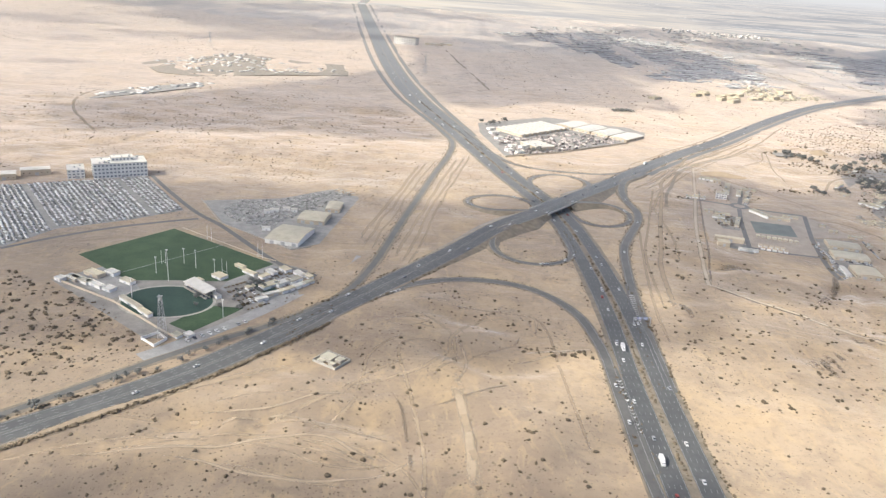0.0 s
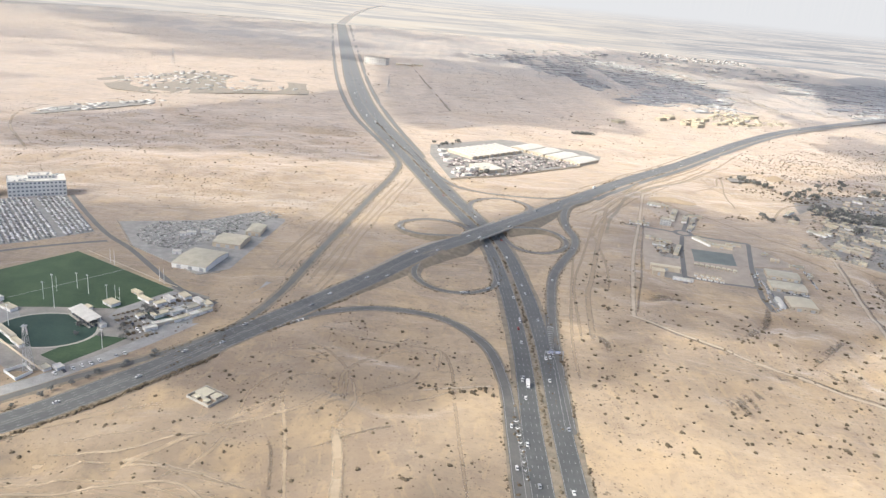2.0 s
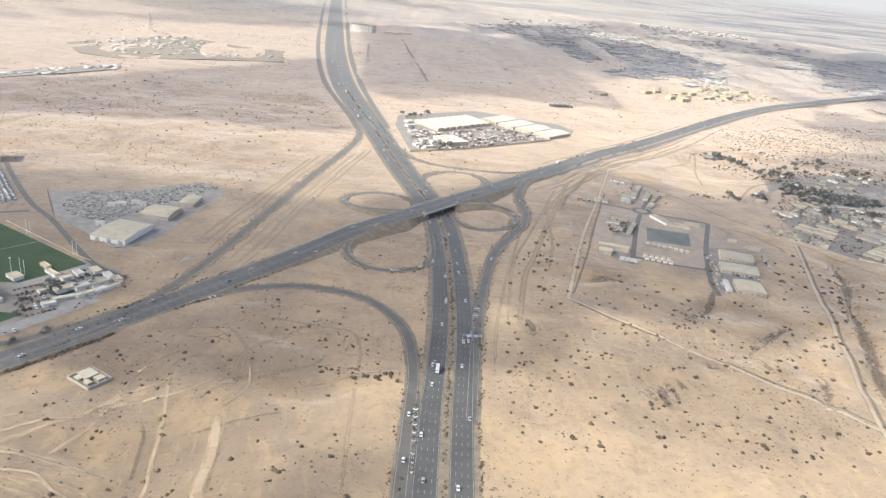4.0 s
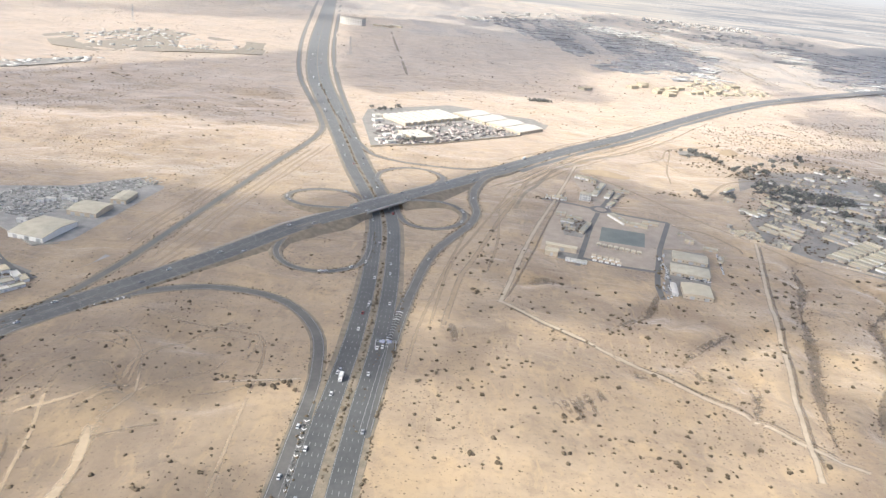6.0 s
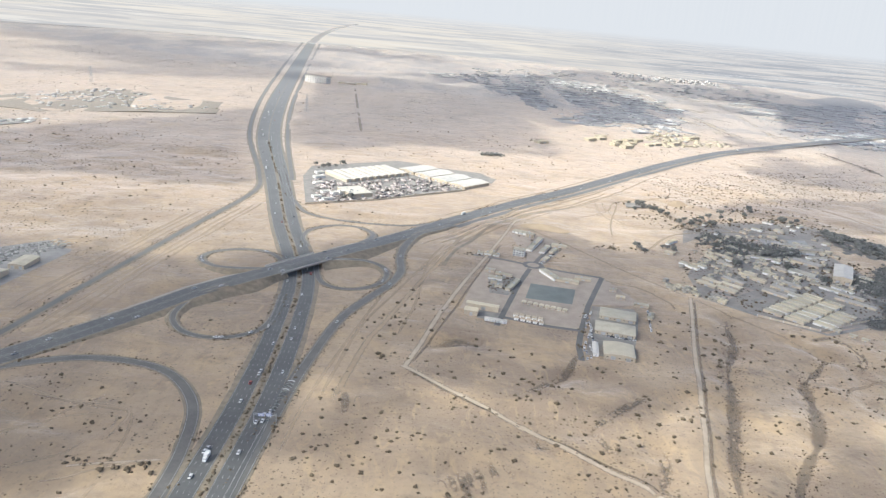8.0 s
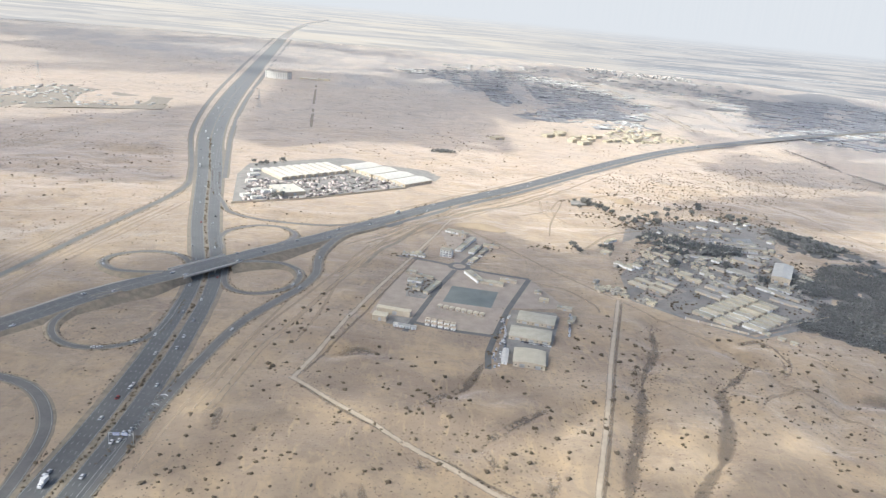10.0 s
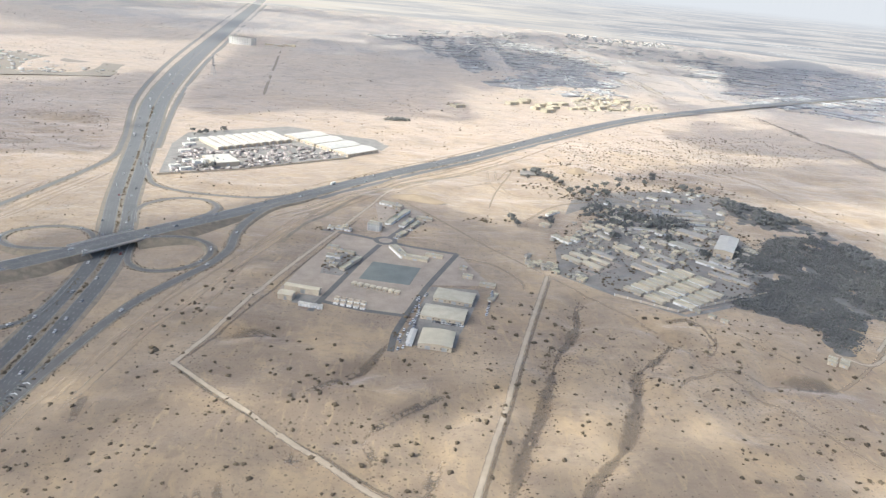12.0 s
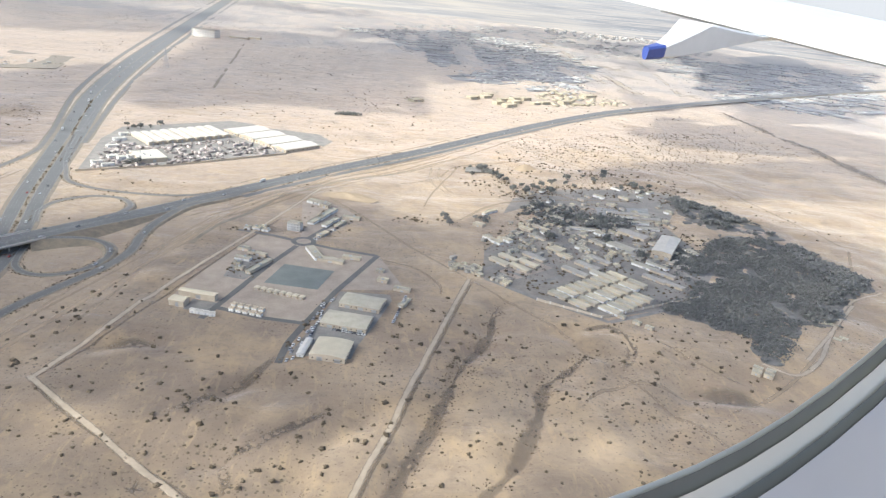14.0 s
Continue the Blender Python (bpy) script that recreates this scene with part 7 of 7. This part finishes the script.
for k, (poly, n, label) in enumerate(WOODS):
    g3 = np.random.default_rng(100 + k)
    p = scatter(poly, n, g3)
    p = p + g3.normal(0, 4.0 if k < 3 else 2.0, p.shape)
    keep = value_noise(p[:, 0], p[:, 1], 26, 61) + 0.6 * value_noise(p[:, 0], p[:, 1], 11, 63) > (-0.6 if k < 3 else -0.45 if k == 3 else -0.05)
    p = p[keep]
    h = g3.uniform(1.6, 3.8, len(p)) if k == 0 else g3.uniform(3.0, 6.0, len(p))
    c, s = [], []
    for j in range((4, 5, 5, 3, 5, 5)[k]):
        c.append(np.c_[p + g3.normal(0, 1.7, p.shape), land(p[:, 0], p[:, 1]) + h * g3.uniform(0.35, 0.8, len(p))])
        s.append(h * g3.uniform(0.16, 0.34, len(p)) * (1.35 if k == 3 else 1))
    trunks = [(x, y, -0.6, 0.4, 0.4, hh * 0.7, 0) for (x, y), hh in zip(p, h)]
    tv, tf = box_field(trunks)
    cv, cf = clumps(np.concatenate(c), np.concatenate(s), 1, 110 + k, 0.7, 0.4)
    tri = np.r_[tf[:, :3], tf[:, [0, 2, 3]]]
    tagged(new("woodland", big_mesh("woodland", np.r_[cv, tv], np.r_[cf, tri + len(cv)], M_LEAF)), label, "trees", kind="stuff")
for poly, label in ((TOWN_E, "dark trees between distant houses"), (TOWN_R, "dark trees between distant houses")):
    g3 = np.random.default_rng(len(label))
    p = scatter(poly, 110, g3)
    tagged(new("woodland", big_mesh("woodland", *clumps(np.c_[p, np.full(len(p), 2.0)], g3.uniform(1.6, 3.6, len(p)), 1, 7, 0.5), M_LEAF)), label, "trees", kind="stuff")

# ---- vehicles ----
PAINTS = [material("car_paint", [c, tuple(min(1, v * 1.1) for v in c)], 2, 0.3, 0.1) for c in ((0.62, 0.62, 0.61), (0.48, 0.49, 0.50), (0.30, 0.31, 0.33), (0.05, 0.05, 0.06), (0.30, 0.05, 0.04), (0.08, 0.12, 0.25))]
WORDS = ("white", "silver", "grey", "black", "dark red", "blue")


def loft(sections, mat, name):
    """A closed skin over cross-sections of equal point counts, capped at both ends."""
    m, v, f = len(sections[0]), [q for s in sections for q in s], []
    for k in range(len(sections) - 1):
        f += [(k * m + a, k * m + (a + 1) % m, (k + 1) * m + (a + 1) % m, (k + 1) * m + a) for a in range(m)]
    f += [tuple(reversed(range(m))), tuple((len(sections) - 1) * m + a for a in range(m))]
    b = bmesh.new()
    vs = [b.verts.new(q) for q in v]
    for q in f:
        b.faces.new([vs[i] for i in q])
    bmesh.ops.recalc_face_normals(b, faces=b.faces)
    me = bpy.data.meshes.new(name)
    b.to_mesh(me)
    b.free()
    me.materials.append(mat)
    return me


def section(y, w, z0, z1):
    return [(-w, y, z0), (w, y, z0), (w * 1.02, y, (z0 + z1) / 2), (w * 0.9, y, z1), (-w * 0.9, y, z1), (-w * 1.02, y, (z0 + z1) / 2)]


def wheel_mesh(r, w):
    k = Soup()
    k.bar((-w / 2, 0, 0), (w / 2, 0, 0), r, 10)
    return k.mesh("wheel", M_RUBBER)


WHEEL, BIG_WHEEL = wheel_mesh(0.34, 0.24), wheel_mesh(0.5, 0.35)


def car(kind):
    ob = thing("car", pose(0, 0, -2000), WORDS[kind] + " passenger car driving on the highway", "car", "cars on the highways")
    piece("body", loft([section(-2.25, 0.78, 0.42, 0.72), section(-2.1, 0.88, 0.3, 0.92), section(-0.9, 0.9, 0.28, 1.0), (section(1.2, 0.9, 0.28, 1.0)), section(2.1, 0.88, 0.32, 0.95), section(2.28, 0.8, 0.45, 0.75)], PAINTS[kind], "body"), ob)
    piece("glazing", loft([section(-1.05, 0.8, 0.98, 1.02), section(-0.4, 0.74, 0.98, 1.4), section(0.9, 0.74, 0.98, 1.42), section(1.7, 0.8, 0.96, 1.0)], M_GLASS, "glazing"), ob)
    piece("roof", loft([section(-0.45, 0.72, 1.40, 1.45), section(0.9, 0.72, 1.41, 1.47)], PAINTS[kind], "roof"), ob)
    for sx in (-0.82, 0.82):
        for sy in (-1.35, 1.38):
            piece("wheel", WHEEL, ob, pose(sx, sy, 0.34))
    return ob


def truck(kind, length):
    ob = thing("truck", pose(0, 0, -2000), WORDS[kind] + " box truck driving on the highway", "truck", "trucks on the highways")
    piece("cab", loft([section(length / 2 - 2.2, 1.15, 0.5, 2.7), section(length / 2 - 0.6, 1.15, 0.5, 2.7), section(length / 2, 1.1, 0.5, 1.6)], PAINTS[kind], "cab"), ob)
    piece("windscreen", box_mesh("windscreen", 2.0, 0.1, 0.8, M_GLASS, 1.7, 0, length / 2 - 0.38), ob)
    piece("cargo_box", box_mesh("cargo_box", 2.4, length - 2.6, 2.6, PAINTS[0], 1.0, 0, -1.25), ob)
    piece("chassis", box_mesh("chassis", 1.2, length - 0.6, 0.4, M_RUBBER, 0.55), ob)
    for sx in (-1.0, 1.0):
        for sy in (-length / 2 + 1.2, -length / 2 + 2.4, length / 2 - 1.4):
            piece("wheel", BIG_WHEEL, ob, pose(sx, sy, 0.5))
    return ob


FLEET = [car(k) for k in range(6)] + [truck(0, 8.0), truck(0, 14.0)]


def place_on(line, off, y, src, back=False, lift=0.24):
    ln = offset_line(line, off)
    i = int(np.argmin(np.abs(ln[:, 1] - y)))
    d = ln[min(i + 1, len(ln) - 1)] - ln[i - 1]
    u = (y - ln[i, 1]) / d[1] if abs(d[1]) > 1e-6 else 0
    p = ln[i] + d * u
    yaw = math.degrees(math.atan2(-d[0], d[1])) + (180 if back else 0)
    return copy_thing(src, pose(p[0], p[1], p[2] + lift, 0, 0, yaw))


rc = random.Random(14)
for side in (-1, 1):
    y = 300.0
    while y < 2300:
        src = FLEET[rc.choice((0, 0, 0, 0, 1, 1, 2, 3, 4, 0, 2, 0, 0, 1, 2, 6 if side < 0 else 1))]
        place_on(LINE_A, side * (4.6 + 3.2 * rc.randrange(4)), y, src, side < 0)
        y += rc.uniform(18, 66) * (1.0 if y < 900 else 1.5)
for off, y, k in ((-12, 361, 6), (-8.5, 498, 6), (-12, 505, 0), (8.5, 541, 0), (12, 543, 0), (11.5, 551, 1), (-5, 605, 0)):
    place_on(LINE_A, off, y, FLEET[k], off < 0)
for side in (-1, 1):
    y = 250.0
    while y < 1900:
        place_on(LINE_B, side * rc.choice((2.6, 5.6, 8.6)), y, FLEET[rc.choice((0, 0, 1, 0, 2, 3, 0, 1, 0, 2, 0, 6))], side < 0, 0.26)
        y += rc.uniform(28, 85) * (1.0 if y < 900 else 1.5)
for q in (LOOP_NW, LOOP_SW, LOOP_SE, RAMP_SW, RAMP_SE):
    ln = curve_through(q, 4)
    for i in range(3):
        p = ln[int(len(ln) * rc.uniform(0.25, 0.85))]
        j = int(np.argmin(np.linalg.norm(ln - p, axis=1)))
        d = ln[min(j + 1, len(ln) - 1)] - ln[j - 1]
        copy_thing(FLEET[rc.choice((0, 0, 1))], pose(p[0], p[1], p[2] + 0.23, 0, 0, math.degrees(math.atan2(-d[0], d[1]))))
lot_spots = [(404 + rc.uniform(0, 9) + k * 0.55, 676 + k * 3.1, -9) for k in range(34)] + [(478 + k * 0.6, 745 + 3.2 * k, -20) for k in range(16)] + [(432 + 3 * k, 726 - 0.7 * k, 78) for k in range(9)] + [(-152 + 3.0 * k + 6 * j, 556 - 3.6 * k + 6 * j, 40) for k in range(9) for j in range(2)] + [(-131 - 4 * k, 500 - 4.2 * k, 45) for k in range(9)] + [(398 + 3 * k, 914 + 6 * k, 65) for k in range(7)]
for x, y, r in lot_spots:
    if rc.random() < 0.8:
        ob = copy_thing(FLEET[rc.choice((0, 0, 1, 2, 3, 0))], pose(x, y, 0.14, 0, 0, r + rc.uniform(-4, 4)))
        ob["label"], ob["group"] = ob["label"].replace("driving on the highway", "parked on a paved yard"), "parked cars"
for src in FLEET:
    for o in (*src.children, src):
        bpy.data.objects.remove(o)

# sign gantry over the slip lane
gantry = thing("sign_gantry", pose(175, 541, 0, 0, 0, 4), "steel gantry with pale blue and white road signs", "gantry")
for s in (-7, 7):
    k = Soup()
    k.bar((s, 0, -0.4), (s, 0, 7.4), 0.25, 8)
    piece("post", k.mesh("post", M_STEEL), gantry)
k = Soup()
for z in (6.2, 7.4):
    k.bar((-7, 0, z), (7, 0, z), 0.14, 6)
for i in range(10):
    k.bar((-7 + 1.4 * i, 0, 6.2 + 1.2 * (i % 2)), (-5.6 + 1.4 * i, 0, 7.4 - 1.2 * (i % 2)), 0.08, 4)
piece("truss", k.mesh("truss", M_STEEL), gantry)
for x, w in ((-2.6, 3.6), (2.4, 3.2)):
    board = piece("sign_board", box_mesh("sign_board", w, 0.15, 2.1, M_SIGN, 5.6, x, -0.3), gantry)
    for i in range(3):
        piece("text_bar", box_mesh("text_bar", w * 0.7, 0.04, 0.2, M_WHITE, 5.85 + 0.6 * i, x, -0.41), board)

# ---- the airliner's wing and cabin window, where the flight ends ----
M_WING = material("grey_wing_paint", [(0.60, 0.62, 0.63), (0.68, 0.70, 0.70)], 3.0, 0.35, 0.0, bump=0.03)
M_FAIRING = material("pale_grey_fairing_paint", [(0.62, 0.63, 0.62), (0.70, 0.71, 0.70)], 2.0, 0.4)
M_TIP = material("blue_tip_paint", [(0.05, 0.08, 0.29), (0.065, 0.10, 0.34)], 1.0, 0.4)
M_GAP = material("dark_slot", [(0.03, 0.04, 0.05), (0.06, 0.07, 0.08)], 1.0, 0.6)
M_SEAL_SHADOW = material("dark_seal_and_gap_shadow", [(0.085, 0.094, 0.091), (0.13, 0.138, 0.135)], 0.1, 0.7)
M_TRIM = material("pale_cabin_trim", [(0.56, 0.56, 0.51), (0.64, 0.64, 0.59)], 0.3, 0.7)
M_PANEL = material("grey_blue_cabin_panel", [(0.42, 0.45, 0.49), (0.50, 0.53, 0.57)], 0.3, 0.7)
# axes of the aircraft: x ahead, y outboard to the left, z up
AIRCRAFT = Matrix(((0.88366, -0.46813, 0, 471.531), (0.46813, 0.88366, 0, 224.165), (0, 0, 1, 258.574), (0, 0, 0, 1)))


def trailing(o):
    """Trailing edge of the wing at o metres outboard."""
    u = (o - 8.0) / 6.0
    return 14.17 - 0.85 * u, -0.865 + 0.56 * u


wing = thing("aircraft_wing", AIRCRAFT, "pale grey airliner wing with blue-tipped flap track fairings", "wing")
SPAN = np.linspace(2.5, 15.5, 14)


def wing_strip(name, a, b, z_a, z_b, thick, mat, label=""):
    """A panel of the wing between chord stations a and b (metres ahead of the trailing edge)."""
    secs = []
    for o in SPAN:
        x, z = trailing(o)
        k = 1 - 0.012 * (o - 8)
        secs.append([(x + a * k, o, z + z_a), (x + b * k, o, z + z_b), (x + b * k, o, z + z_b - thick), (x + a * k, o, z + z_a - (thick if a > 0.1 else 0.03))])
    return piece(name, loft(secs, mat, name), wing, None, label)


wing_strip("flap", 0.0, 1.55, 0.0, 0.17, 0.2, M_WING, "pale grey inboard flap panel")
wing_strip("flap_slot", 1.55, 1.70, 0.10, 0.10, 0.2, M_GAP, "dark slot ahead of the flap")
wing_strip("spoiler", 1.70, 3.1, 0.21, 0.32, 0.25, M_WING)
wing_strip("wing_box", 3.1, 7.4, 0.31, 0.28, 0.7, M_WING)
wing_strip("leading_edge", 7.4, 8.1, 0.28, 0.02, 0.3, M_STEEL, "bare metal leading edge")


def fairing(stations):
    """A flap track fairing: a tapering pod with a flat top, a keel and a painted tip. Stations: ahead, near and far side, top and keel height."""
    secs = []
    for x, near, far_, top, low in stations:
        w, c = far_ - near, (near + far_) / 2
        secs.append([(x, near + 0.03, top), (x, far_ - 0.03, top + 0.01), (x, far_, top - 0.06), (x, far_ - 0.05 * w, low + 0.07), (x, c + 0.18 * w, low), (x, c - 0.18 * w, low), (x, near + 0.02, low + 0.05), (x, near, top - 0.04)])
    ob = piece("flap_track_fairing", loft(secs[1:], M_FAIRING, "flap_track_fairing"), wing)
    piece("tip", loft(secs[:2], M_TIP, "tip"), ob, None, "blue painted tip")


fairing([(10.50, 10.30, 10.46, -1.01, -1.235), (10.93, 10.29, 10.60, -0.95, -1.215), (11.30, 10.29, 10.76, -0.82, -1.19), (11.70, 10.29, 10.98, -0.66, -1.13), (12.05, 10.29, 11.18, -0.52, -1.09), (12.80, 10.30, 11.25, -0.60, -0.95), (13.66, 10.32, 11.20, -0.66, -0.82), (14.6, 10.45, 11.0, -0.66, -0.76)])
win = thing("cabin_window", AIRCRAFT, "rounded airliner cabin window with dark seal and pale trim", "window")
PANE = 0.055                            # metres from the eye to the pane


def window_ring(name, y0, y1, grow0, grow1, mat):
    """One ring of the rounded window frame between two depths and two outlines."""
    loops = []
    for y, grow in ((y0, grow0), (y0, grow1), (y1, grow1), (y1, grow0)):
        cx, cz, hw, hh, r, k = 0.056, 0.1016, 0.115 + grow, 0.165 + grow, 0.10 + grow, y / PANE
        pts = []
        for q, (sx, sz) in enumerate(((1, 1), (-1, 1), (-1, -1), (1, -1))):
            for i in range(17):
                t = math.pi / 2 * (q + i / 16)
                pts.append((k * (cx + sx * (hw - r) + r * math.cos(t)), y, k * (cz + sz * (hh - r) + r * math.sin(t))))
        loops.append(pts)
    n = len(loops[0])
    v = [p for lp in loops for p in lp]
    f = [(a * n + i, a * n + (i + 1) % n, ((a + 1) % 4) * n + (i + 1) % n, ((a + 1) % 4) * n + i) for a in range(4) for i in range(n)]
    return piece(name, mesh_of(name, v, f, mat, False), win)


window_ring("bezel", 0.0556, 0.0566, -0.0014, 0.0004, M_TRIM)
window_ring("seal", 0.0548, 0.0555, 0.0, 0.0038, M_SEAL_SHADOW)
window_ring("inner_trim", 0.0538, 0.0547, 0.0036, 0.0094, M_TRIM)
# the gap's shadow is painted on with the dark seal colour
window_ring("shadow_gap", 0.0532, 0.0540, 0.0092, 0.0132, M_SEAL_SHADOW)
window_ring("wall_panel", 0.0515, 0.0531, 0.0130, 0.15, M_PANEL)
